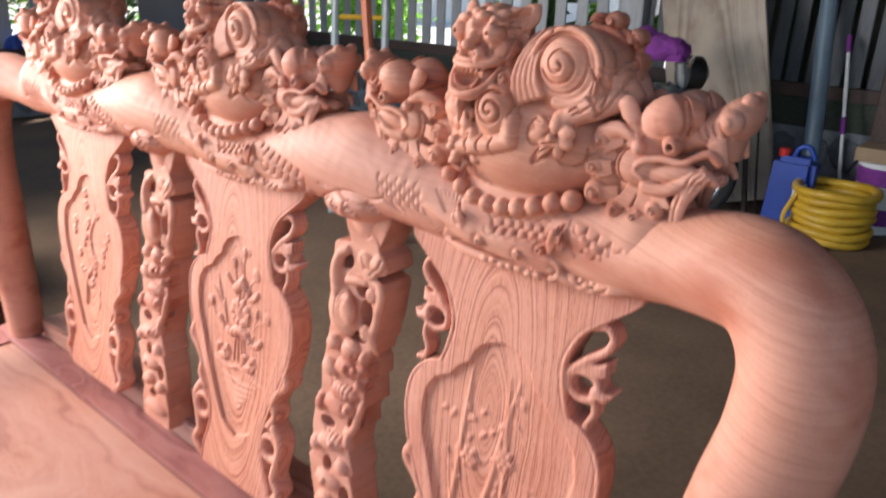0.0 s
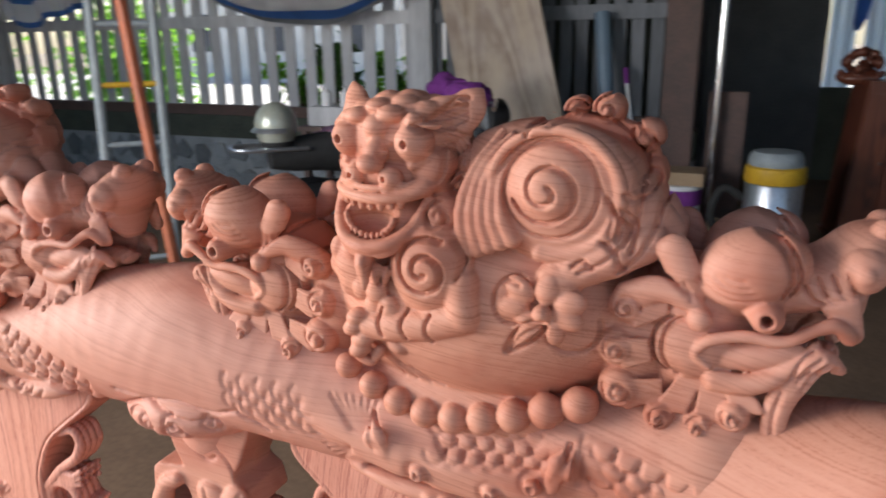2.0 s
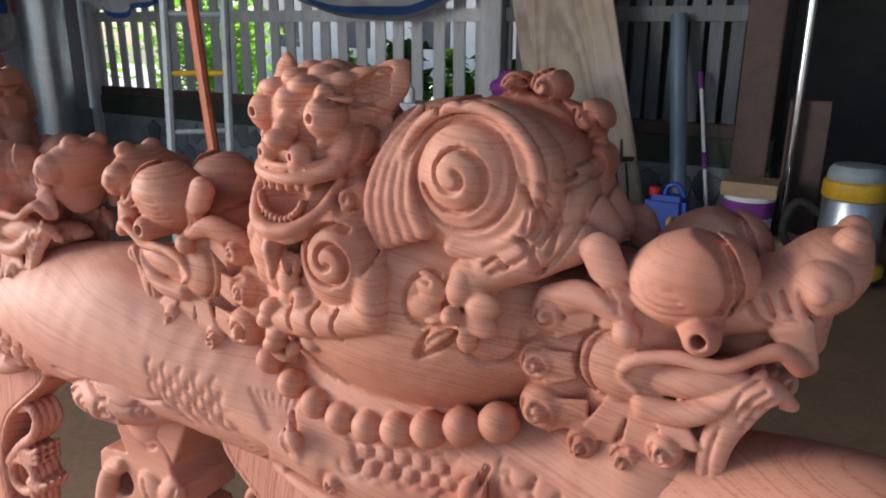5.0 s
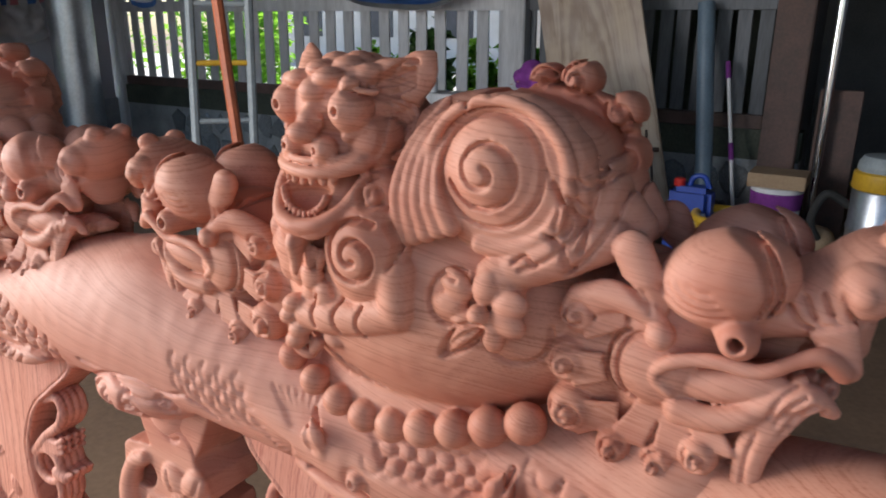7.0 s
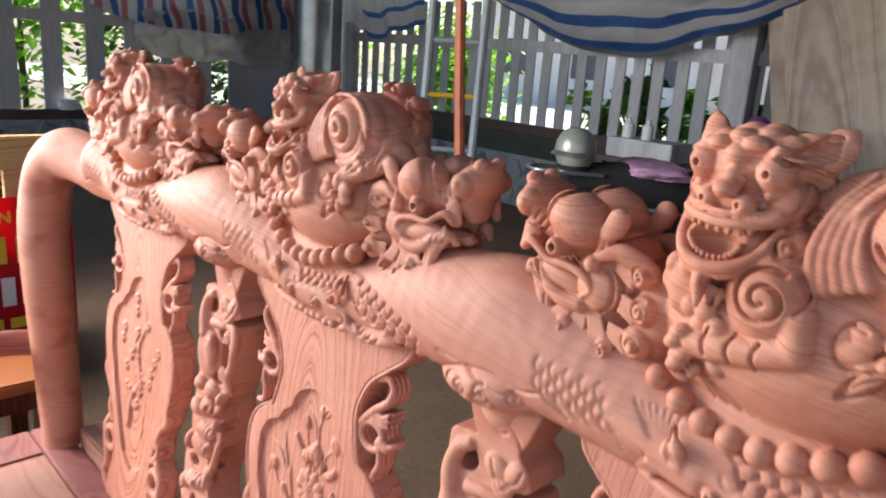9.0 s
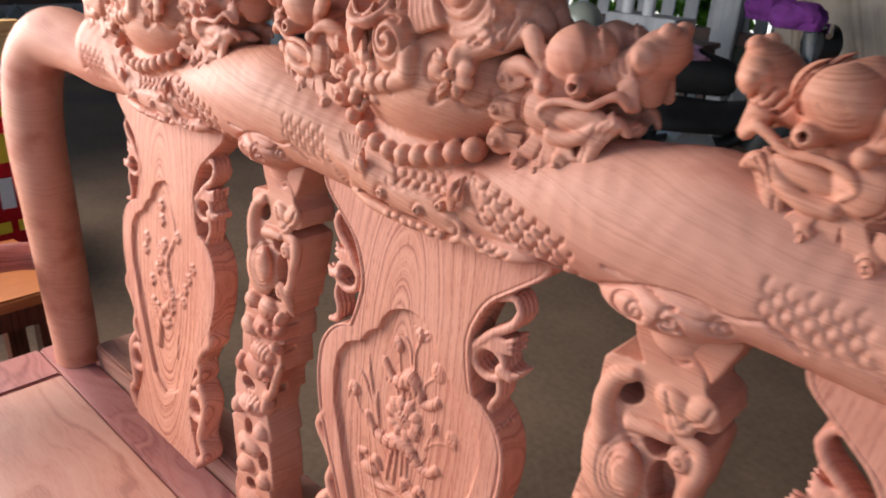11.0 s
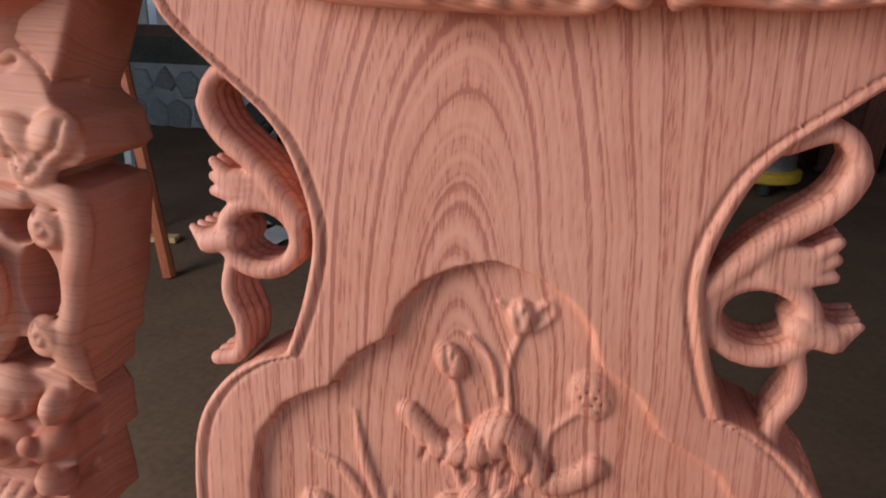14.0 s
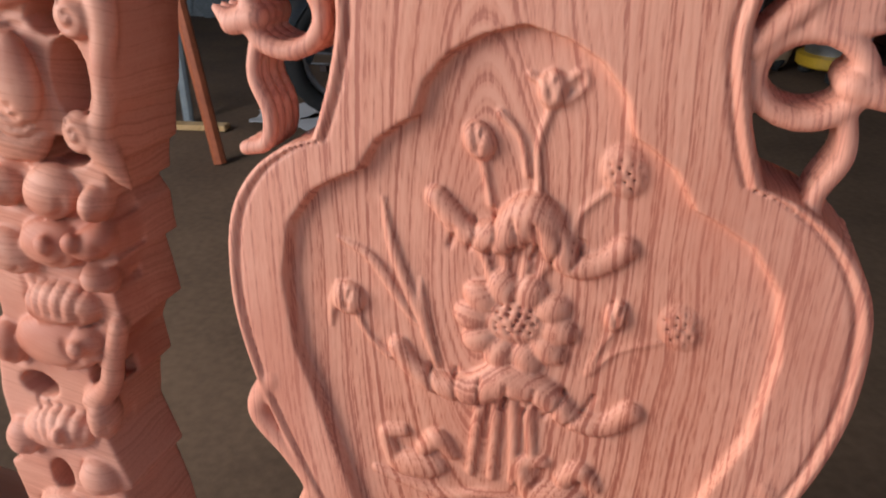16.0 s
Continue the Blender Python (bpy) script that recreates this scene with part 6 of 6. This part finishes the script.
part("handlebar", rod(smooth_line([(0.30, -0.36, 1.00), (0.40, -0.2, 1.03), (0.44, 0, 0.99), (0.40, 0.2, 1.03), (0.30, 0.36, 1.00)], 5), 0.014, 10), M_CHROME, bike, smooth=True)
part("exhaust", rod([(-0.05, -0.15, 0.25), (-0.4, -0.17, 0.27), (-0.85, -0.18, 0.36)], [0.03, 0.045, 0.05], 12), M_CHROME, bike, smooth=True)
part("carrier", rod(smooth_line([(-0.62, -0.10, 0.84), (-0.95, -0.09, 0.85), (-0.95, 0.09, 0.85), (-0.62, 0.10, 0.84)], 5), 0.011, 8), M_STEEL, bike, smooth=True)
part("stand", rod([(-0.15, -0.10, 0.28), (-0.22, -0.30, 0.0)], 0.012, 8), M_STEEL, bike, smooth=True)

# helmet on the seat
hel = empty("helmet", "silver open-face helmet resting on the motorbike carrier", "helmet", (-1.47, 2.60, 0.8735))
hel.scale = (0.8, 0.8, 0.8)
part("shell", lathe([(0.085, -0.02), (0.112, 0.02), (0.130, 0.085), (0.131, 0.12), (0.120, 0.17), (0.095, 0.21), (0.055, 0.238), (0.012, 0.248)], 28), M_HELMET, hel, smooth=True)
part("trim", lathe([(0.088, -0.024), (0.098, -0.022), (0.110, 0.006), (0.100, 0.010)], 28), M_RUBBER, hel, "black rim trim", smooth=True)
part("visor", rod([(0.133 * math.cos(a), 0.133 * math.sin(a), 0.09) for a in np.linspace(-2.6, -0.5, 14)], 0.030, 8, squash=0.12), M_STEEL, hel, "scratched clear visor", smooth=True)


def cloth(name, centre, size, mat, seed, label, amp=0.3):
    """A crumpled heap of cloth."""
    bm = bmesh.new()
    bmesh.ops.create_icosphere(bm, subdivisions=4, radius=1.0)
    off = Vector((seed * 3.1, seed * 1.7, seed))
    for v in bm.verts:
        n = v.co.normalized()
        r = 1 + amp * noise.noise(n * 1.6 + off) + amp * 0.7 * (1 - abs(noise.noise(n * 4 + off)) * 2) * 0.5
        v.co = Vector((n.x * size[0] * r, n.y * size[1] * r, max(n.z * size[2] * r, -size[2] * 0.55))) + Vector((0, 0, size[2] * 0.55))
    ob = put(part(name, bm, mat, smooth=True), label, "cloth")
    ob.location = centre
    return ob


cloth("cloth", (-1.22, 2.93, 0.84), (0.22, 0.15, 0.05), M_PINK, 1, "mauve cloth crumpled on the motorbike seat", 0.4)
cloth("cloth", (-0.98, 3.66, 1.0), (0.13, 0.10, 0.09), M_PURPLE, 2, "purple cloth hung over the handlebar")
cloth("cloth", (-0.74, 3.36, 1.0), (0.12, 0.09, 0.08), M_PURPLE, 3, "purple cloth hung over the handlebar")

# stand with two bottles
std = empty("side_table", "dark low wooden stand beside the motorbike", "table", (-1.62, 3.65, 0.0))
part("top", box(-0.34, 0.34, -0.17, 0.17, 0.80, 0.83), M_BROWNRAIL, std, bevel=0.004)
for x in (-0.30, 0.30):
    for y in (-0.13, 0.13):
        part("leg", box(x - 0.02, x + 0.02, y - 0.02, y + 0.02, 0, 0.80), M_BROWNRAIL, std)
put(part("crate", box(-1.90, -1.44, 3.52, 3.78, 0.831, 0.95), M_GREYWOOD, bevel=0.006), "low grey wooden crate on a stand", "crate")
for x in (-1.80, -1.66):
    bt = empty("bottle", "small white plastic squeeze bottle on a crate", "bottle", (x, 3.60, 0.951), "white bottles on the crate")
    part("body", lathe([(0.033, 0.0), (0.036, 0.006), (0.036, 0.085), (0.014, 0.105), (0.013, 0.112)], 16), M_WHITE, bt, smooth=True)
    part("nozzle", lathe([(0.015, 0.112), (0.015, 0.122), (0.005, 0.128), (0.003, 0.155)], 12), M_WHITE, bt, smooth=True)

# ladder and oxide-red pole
lad = empty("ladder", "grey painted ladder leaning to the roof", "ladder", (-2.06, 2.42, 0.0))
up = Vector((-0.20, 0.30, 2.6))
side = Vector((-0.20, -0.22, 0))
for s in (0, 1):
    part("rail", rod([side * s, side * s + up], 0.024, 8), M_LADDER, lad)
for q in range(8):
    a = up * (0.10 + 0.115 * q)
    part("rung", rod([a - side * 0.03, a + side * 1.03], 0.015, 8), M_YELLOW if q == 3 else M_LADDER, lad, "yellow taped rung" if q == 3 else "")
put(part("oxide_pole", rod([(-1.61, 2.0, 0.0), (-1.80, 2.06, 1.2), (-1.95, 2.10, 2.4)], [0.026, 0.026, 0.024], 8), M_ORANGE, smooth=True), "oxide-red wooden pole leaning by the ladder", "pole")
put(part("offcut", box(-0.16, 0.16, -0.03, 0.03, 0, 0.025), M_PINE, bevel=0.003), "yellow wood offcut on the floor", "offcut").matrix_world = pose(-1.98, 2.34, 0.002, 0, 0, 12)
for x, y, r in ((-1.70, 2.60, 20), (-1.45, 2.55, -30), (-1.62, 2.74, 70)):
    bm = bmesh.new()
    bmesh.ops.create_grid(bm, x_segments=8, y_segments=8, size=0.10)
    for v in bm.verts:
        v.co.z = 0.012 + 0.012 * noise.noise(v.co * 14 + Vector((x, y, r)))
        v.co.x *= 1 + 0.3 * noise.noise(Vector((v.co.y * 9, x, 0)))
    s = bmesh.ops.solidify(bm, geom=bm.faces[:], thickness=0.002)
    put(part("paper_scrap", bm, M_WHITE, smooth=True), "crumpled pale paper scrap on the floor", "paper").matrix_world = pose(x, y, 0.002, 0, 0, r)
put(part("duct", rod([(-6.05, 4.05, 0.0), (-6.05, 4.05, 1.2), (-6.05, 4.05, 2.99)], 0.20, 24), M_STEEL, smooth=True), "wide galvanised steel duct standing upright", "duct")


# striped tarpaulins hung along the fences
def tarp(name, p, q, top, drop, sag, stripes, label, seed):
    bm = bmesh.new()
    n, k = 72, 30
    d = Vector((q[0] - p[0], q[1] - p[1], 0))
    nrm = Vector((d.y, -d.x, 0)).normalized()
    rows = []
    for j in range(k + 1):
        row = []
        for i in range(n + 1):
            u, v = i / n, j / k
            z = top - v * (drop + sag * math.sin(math.pi * u)) + 0.07 * noise.noise(Vector((u * 5, seed, v * 1.5)))
            out = 0.09 * noise.noise(Vector((u * 7, v * 3, seed))) + 0.05 * noise.noise(Vector((u * 20, v * 5, seed))) + 0.10 * math.sin(math.pi * v)
            row.append(bm.verts.new(Vector((p[0], p[1], 0)) + d * u + nrm * out + Vector((0, 0, z))))
        rows.append(row)
    for j in range(k):
        for i in range(n):
            bm.faces.new((rows[j][i], rows[j][i + 1], rows[j + 1][i + 1], rows[j + 1][i])).material_index = stripes(i / n, j / k)
    bmesh.ops.solidify(bm, geom=bm.faces[:], thickness=0.003)
    ob = part(name, bm, M_TARPWHITE, smooth=True)
    for m in (M_TARPBLUE, M_TARPPINK, M_TARPGREY):
        ob.data.materials.append(m)
    return put(ob, label, "tarpaulin")


M_TARPWHITE = material("white_tarp", (0.74, 0.72, 0.73), (0.52, 0.50, 0.51), 0.7, scale=5, fine=120)
M_TARPBLUE = material("blue_tarp_stripe", (0.07, 0.17, 0.42), (0.05, 0.11, 0.28), 0.7, scale=5, fine=120)
M_TARPPINK = material("faded_red_tarp_stripe", (0.50, 0.20, 0.24), (0.36, 0.15, 0.18), 0.7, scale=5, fine=120)
M_TARPGREY = material("grey_tarp", (0.27, 0.28, 0.30), (0.17, 0.18, 0.19), 0.7, scale=5, fine=120)


def thin(mat, tint, share):
    """Thin woven plastic: part of the light passes through."""
    t = mat.node_tree
    tr, mx = t.nodes.new("ShaderNodeBsdfTranslucent"), t.nodes.new("ShaderNodeMixShader")
    tr.inputs[0].default_value, mx.inputs[0].default_value = (*tint, 1), share
    t.links.new(t.nodes["Principled BSDF"].outputs[0], mx.inputs[1])
    t.links.new(tr.outputs[0], mx.inputs[2])
    t.links.new(mx.outputs[0], t.nodes["Material Output"].inputs[0])


thin(M_TARPWHITE, (0.86, 0.84, 0.84), 0.6)
thin(M_TARPBLUE, (0.16, 0.34, 0.72), 0.5)
thin(M_TARPPINK, (0.78, 0.32, 0.36), 0.5)
thin(M_BANNER, (0.85, 0.03, 0.06), 0.45)
tarp("tarpaulin", (-3.95, 4.62), (-1.25, 4.62), 2.02, 0.12, 0.42, lambda u, v: 1 if 0.52 < v < 0.66 or 0.80 < v < 0.93 else (3 if v > 0.93 else 0), "blue and white striped tarpaulin sagging from the roof", 3)
tarp("tarpaulin", (-6.35, 4.15), (-6.35, 1.9), 2.1, 0.50, 0.16, lambda u, v: (1 if (u * 9) % 1 < 0.25 else 2 if (u * 9) % 1 > 0.62 and (u * 9) % 1 < 0.85 else 0) if v < 0.97 else 0, "blue, red and white striped tarpaulin", 8)
tarp("tarpaulin", (-6.40, 4.05), (-6.40, 2.35), 1.60, 0.38, 0.10, lambda u, v: 0, "dirty white tarpaulin hung over the fence", 11)
tarp("tarpaulin", (-5.9, 4.35), (-4.9, 4.60), 2.99, 1.34, 0.12, lambda u, v: 1 if (v * 7) % 1 > 0.62 and u > 0.25 else 0, "grubby white and blue striped tarpaulin folded over the rail", 14)

# dark lacquered cabinet with a carton, boards behind, curtain in the far opening
cab = empty("cabinet", "dark red-brown lacquered narrow cabinet", "cabinet", (1.42, 5.05, 0.0))
cab.rotation_euler = (0, radians(5), radians(8))
part("body", box(-0.19, 0.19, -0.2, 0.2, 0.03, 1.05), M_DARKWOOD, cab, bevel=0.008)
for x in (-0.095, 0.095):
    dr = part("door", box(x - 0.085, x + 0.085, -0.216, -0.202, 0.08, 0.98), M_DARKWOOD, cab, bevel=0.004)
    part("knob", lathe([(0.006, -0.02), (0.012, -0.01), (0.006, 0.0)], 10), M_CHROME, dr).matrix_local = pose(x * 0.3, -0.232, 0.55, 90, 0, 0)
part("plinth", box(-0.2, 0.2, -0.21, 0.21, 0.0, 0.03), M_DARKWOOD, cab)
put(part("carton", box(1.46, 1.66, 4.93, 5.11, 1.045, 1.17), M_CARD, bevel=0.004), "small pale carton on the dark cabinet", "carton")
orn = Block((1.15, 4.95, 1.02), (1.47, 5.2, 1.34), 0.008)
rn = random.Random(5)
for _ in range(46):
    a = rn.random() * 3.14
    r = 0.12 * math.sqrt(rn.random())
    orn.ball((1.31 + r * math.cos(a), 5.07 + rn.uniform(-0.05, 0.05), 1.06 + 1.6 * r * math.sin(a)), rn.uniform(0.014, 0.035), 0.006)
orn.ball((1.31, 5.07, 1.06), (0.12, 0.06, 0.05), 0.01)
put(part("ornament", orn.mesh("ornament", M_DARKWOOD), None), "dark carved ornament standing on the cabinet", "ornament")
M_AMBER = material("amber_plastic_wrap", (0.50, 0.30, 0.03), (0.12, 0.03, 0.01), 0.2, scale=9, fine=60)
chair2 = empty("dark_chair", "dark carved wooden chair wrapped in amber film", "chair", (2.05, 5.9, 0.0))
part("seat", box(-0.28, 0.28, -0.26, 0.26, 0.44, 0.50), M_DARKWOOD, chair2, bevel=0.01)
for x in (-0.25, 0.25):
    for y in (-0.22, 0.22):
        part("leg", rod([(x, y, 0), (x, y, 0.44)], [0.03, 0.035], 10), M_DARKWOOD, chair2, smooth=True)
part("backrest", box(-0.28, 0.28, 0.20, 0.26, 0.50, 1.10), M_DARKWOOD, chair2, bevel=0.03)
cw = cloth("wrap", (0, -0.02, 0.50), (0.24, 0.2, 0.32), M_AMBER, 9, "", 0.45)
cw.parent = chair2
for key in ("category",):
    del cw[key]
cw["label"] = "crumpled amber plastic film"


def board_at(x, y, w, length, yaw, lean, mat, label):
    ob = put(part("board", box(-w / 2, w / 2, -0.02, 0.02, 0, length), mat, bevel=0.004), label, "board", "boards leaning in the store")
    ob.matrix_world = pose(x, y, 0.006, 0, 0, yaw) @ pose(0, 0, 0, 0, lean, 0)
    return ob


board_at(2.55, 8.2, 0.62, 2.7, 25, 13, M_REDBOARD, "wide red-stained board leaning in the store")
board_at(2.98, 8.3, 0.10, 2.7, 60, 14, M_ORANGE, "narrow orange-red board leaning in the store")
board_at(3.18, 8.1, 0.22, 2.6, 35, 13, M_CARD, "brown board leaning in the store")
board_at(3.45, 8.0, 0.20, 2.6, 35, 13, M_PINE, "pale brown board leaning in the store")
board_at(3.75, 7.9, 0.22, 2.6, 35, 13, M_CARD, "brown board leaning in the store")
M_CURTAIN = material("pale_blue_curtain", (0.66, 0.74, 0.80), (0.45, 0.58, 0.68), 0.8, scale=2, stretch=(3, 3, 0.4))
ct = M_CURTAIN.node_tree
tr, ad = ct.nodes.new("ShaderNodeBsdfTranslucent"), ct.nodes.new("ShaderNodeMixShader")
tr.inputs[0].default_value = (0.80, 0.89, 0.95, 1)
ad.inputs[0].default_value = 0.75
ct.links.new(ct.nodes["Principled BSDF"].outputs[0], ad.inputs[1])
ct.links.new(tr.outputs[0], ad.inputs[2])
ct.links.new(ad.outputs[0], ct.nodes["Material Output"].inputs[0])
bm = bmesh.new()
rows = [[bm.verts.new((1.24 + 0.68 * i / 40, 7.345 + 0.030 * math.sin(i * 1.1) + 0.02 * noise.noise(Vector((i * 0.3, j * 0.2, 2))), 0.75 + 1.9 * j / 12)) for i in range(41)] for j in range(13)]
for j in range(12):
    for i in range(40):
        if not 13 <= i <= 16:
            bm.faces.new((rows[j][i], rows[j][i + 1], rows[j + 1][i + 1], rows[j + 1][i]))
bmesh.ops.solidify(bm, geom=bm.faces[:], thickness=0.002)
put(part("curtain", bm, M_CURTAIN, smooth=True), "pale blue curtain hanging in the bright opening", "curtain")
put(part("curtain_rod", rod([(1.12, 7.318, 2.64), (2.06, 7.318, 2.64)], 0.018, 10), M_STEEL, smooth=True), "thin steel curtain rod over the opening", "rod")
put(part("blue_cloth", rod(smooth_line([(1.52, 7.33, 2.63), (1.50, 7.33, 1.7), (1.46, 7.33, 1.35)], 5), [0.06, 0.07, 0.08, 0.08, 0.09, 0.08, 0.09, 0.08, 0.07, 0.06, 0.03], 12, squash=0.4), M_TARPBLUE, smooth=True), "blue cloth hanging beside the curtain", "cloth")

# Added filler: hides the sunlit ground that shows below the curtain.
structure("wall_low", box(1.22, 1.95, 7.2, 7.3, 0.0, 0.85), M_PLINTH, "low dark wall added to close the bright gap below the opening", "wall")
# Added backing: keeps the bright yard out of the fence gaps, as shade.
structure("shade_backing_wall", box(-1.55, 0.09, 5.75, 5.85, 0.0, 1.9), M_PLINTH, "dark wall added close behind the fence to stand for shade", "wall")

# pale wooden bench beyond, with a printed banner on its back
pb = empty("slat_bench", "pale yellow wooden bench with slatted back", "bench", (-2.25, 0.12, 0.0))
part("top_rail", box(-0.03, 0.03, -1.0, 0.26, 0.865, 0.985), M_PINE, pb, bevel=0.008)
part("low_rail", box(-0.025, 0.025, -1.0, 0.24, 0.50, 0.56), M_PINE, pb, bevel=0.006)
for i in range(10):
    part("slat", box(-0.014, 0.014, -0.96 + 0.128 * i, -0.90 + 0.128 * i, 0.56, 0.866), M_PINE, pb, bevel=0.004)
for y in (-0.97, 0.22):
    part("leg", box(-0.03, 0.03, y - 0.03, y + 0.03, 0.0, 0.87), M_PINE, pb, bevel=0.005)
    part("leg", box(-0.52, -0.46, y - 0.03, y + 0.03, 0.0, 0.45), M_PINE, pb, bevel=0.005)
part("seat", box(-0.53, 0.0, -1.0, 0.25, 0.45, 0.48), M_PINE, pb, bevel=0.006)
ban = empty("banner", "red vinyl banner with yellow and white print", "banner", (-2.228, 0.10, 0.205))
bm = bmesh.new()
bmesh.ops.create_grid(bm, x_segments=30, y_segments=12, size=0.5)
for v in bm.verts:
    u, w = v.co.x + 0.5, v.co.y + 0.5
    v.co = Vector((0.012 + 0.010 * noise.noise(Vector((u * 4, w * 3, 1))), -1.0 + 1.30 * u, 0.56 * w))
bmesh.ops.solidify(bm, geom=bm.faces[:], thickness=0.002)
part("sheet", bm, M_BANNER, ban, smooth=True)


def letters(text, size, at, mat, parent, bold=0.006):
    c = bpy.data.curves.new("lettering", "FONT")
    c.body, c.size, c.align_x, c.extrude, c.offset = text, size, "RIGHT", 0.0008, bold * size
    tmp = bpy.data.objects.new("lettering", c)
    scene.collection.objects.link(tmp)
    me = bpy.data.meshes.new_from_object(tmp.evaluated_get(bpy.context.evaluated_depsgraph_get()))
    bpy.data.objects.remove(tmp)
    me.materials.clear()
    me.materials.append(mat)
    ob = part("lettering", me, None, parent)
    ob.matrix_local = Matrix.Translation(at) @ Matrix(((0, 0, 1, 0), (1, 0, 0, 0), (0, 1, 0, 0), (0, 0, 0, 1)))
    return ob


letters("S\u1ea2N XU\u1ea4T", 0.060, (0.028, 0.27, 0.470), M_BANNERYELLOW, ban, 0.03)
for i, (y, w) in enumerate(((-0.20, 0.07), (-0.10, 0.09), (0.02, 0.09), (0.14, 0.08), (0.24, 0.05))):
    part("print_bar", box(0.024, 0.030, y - w / 2, y + w / 2, 0.315, 0.415), M_BANNERYELLOW, ban)
for i in range(8):
    part("print_bar", box(0.024, 0.030, -0.30 + 0.068 * i, -0.255 + 0.068 * i, 0.15, 0.26), M_BANNERWHITE, ban)
for i in range(6):
    part("print_bar", box(0.024, 0.030, -0.30 + 0.09 * i, -0.235 + 0.09 * i, 0.06, 0.10), M_BANNERYELLOW, ban)
tb = empty("low_table", "glossy orange-brown low table", "table", (-1.52, -0.22, 0.0))
part("top", box(-0.20, 0.20, -0.62, 0.32, 0.40, 0.435), M_TABLE, tb, bevel=0.006)
part("apron", box(-0.18, 0.18, -0.58, 0.28, 0.34, 0.399), M_DARKWOOD, tb)
for x in (-0.16, 0.16):
    for y in (-0.56, 0.26):
        part("leg", box(x - 0.025, x + 0.025, y - 0.025, y + 0.025, 0, 0.34), M_DARKWOOD, tb)
# bags and bits on the left sill
cloth("bag", (XL + 0.02, 1.75, 0.641), (0.05, 0.09, 0.07), M_WHITE, 21, "white plastic bag on the fence sill", 0.4)
cloth("bag", (XL + 0.02, 2.15, 0.641), (0.05, 0.12, 0.08), M_BLUE, 22, "blue bag on the fence sill", 0.4)
cloth("bag", (-6.30, 2.75, 0.0), (0.12, 0.25, 0.55), M_TARPBLUE, 23, "pale blue sack standing at the wall", 0.2)


# ---- rubble stones set in the low walls ----
def stones(host, origin, u, n_out, length, height, seed, cell=0.21):
    """Irregular flat stones, each an object, proud of the mortar; u runs along the wall, n_out out of it."""
    rnd = random.Random(seed)
    shapes = []
    for s in range(14):
        k = rnd.randint(5, 8)
        ang = sorted((i + rnd.uniform(-0.36, 0.36)) * 2 * math.pi / k for i in range(k))
        rad = [rnd.uniform(0.74, 1.16) for _ in ang]
        vs, fs = [], []
        for depth, sc in ((-0.01, 1.0), (0.012, 1.0), (0.024, 0.86)):
            vs += [(sc * r * math.cos(a), sc * r * math.sin(a), depth) for a, r in zip(ang, rad)]
        vs.append((0.05, 0.02, 0.027))
        for ring in (0, 1):
            for i in range(k):
                fs.append((ring * k + i, ring * k + (i + 1) % k, (ring + 1) * k + (i + 1) % k, (ring + 1) * k + i))
        fs += [(2 * k + i, 2 * k + (i + 1) % k, 3 * k) for i in range(k)]
        shapes.append(mesh_of("stone", vs, fs, M_STONE))
    nu, nv = int(length / cell), max(1, int(height / (cell * 0.86)))
    for j in range(nv):
        for i in range(nu):
            a = (i + 0.5 + 0.5 * (j % 2) + rnd.uniform(-0.12, 0.12)) * cell
            b = (j + 0.5 + rnd.uniform(-0.08, 0.08)) * height / nv
            ob = new("stone", rnd.choice(shapes))
            sx, sy = cell * rnd.uniform(0.46, 0.56), height / nv * rnd.uniform(0.46, 0.54)
            o = Vector(origin) + Vector(u) * a + Vector((0, 0, b))
            ob.matrix_world = Matrix.Translation(o) @ Matrix((Vector(u), Vector((0, 0, 1)), Vector(n_out))).transposed().to_4x4() @ Matrix.Diagonal((sx, sy, 1, 1)) @ pose(0, 0, 0, 0, 0, 0)
            ob.parent = host


stones(bpy.data.objects["wall_north"], (-5.9, YF, 0.0), (1, 0, 0), (0, -1, 0), 5.9, 0.49, 31)
stones(bpy.data.objects["wall_west"], (XL, 4.7, 0.0), (0, -1, 0), (1, 0, 0), 4.4, 0.54, 32)
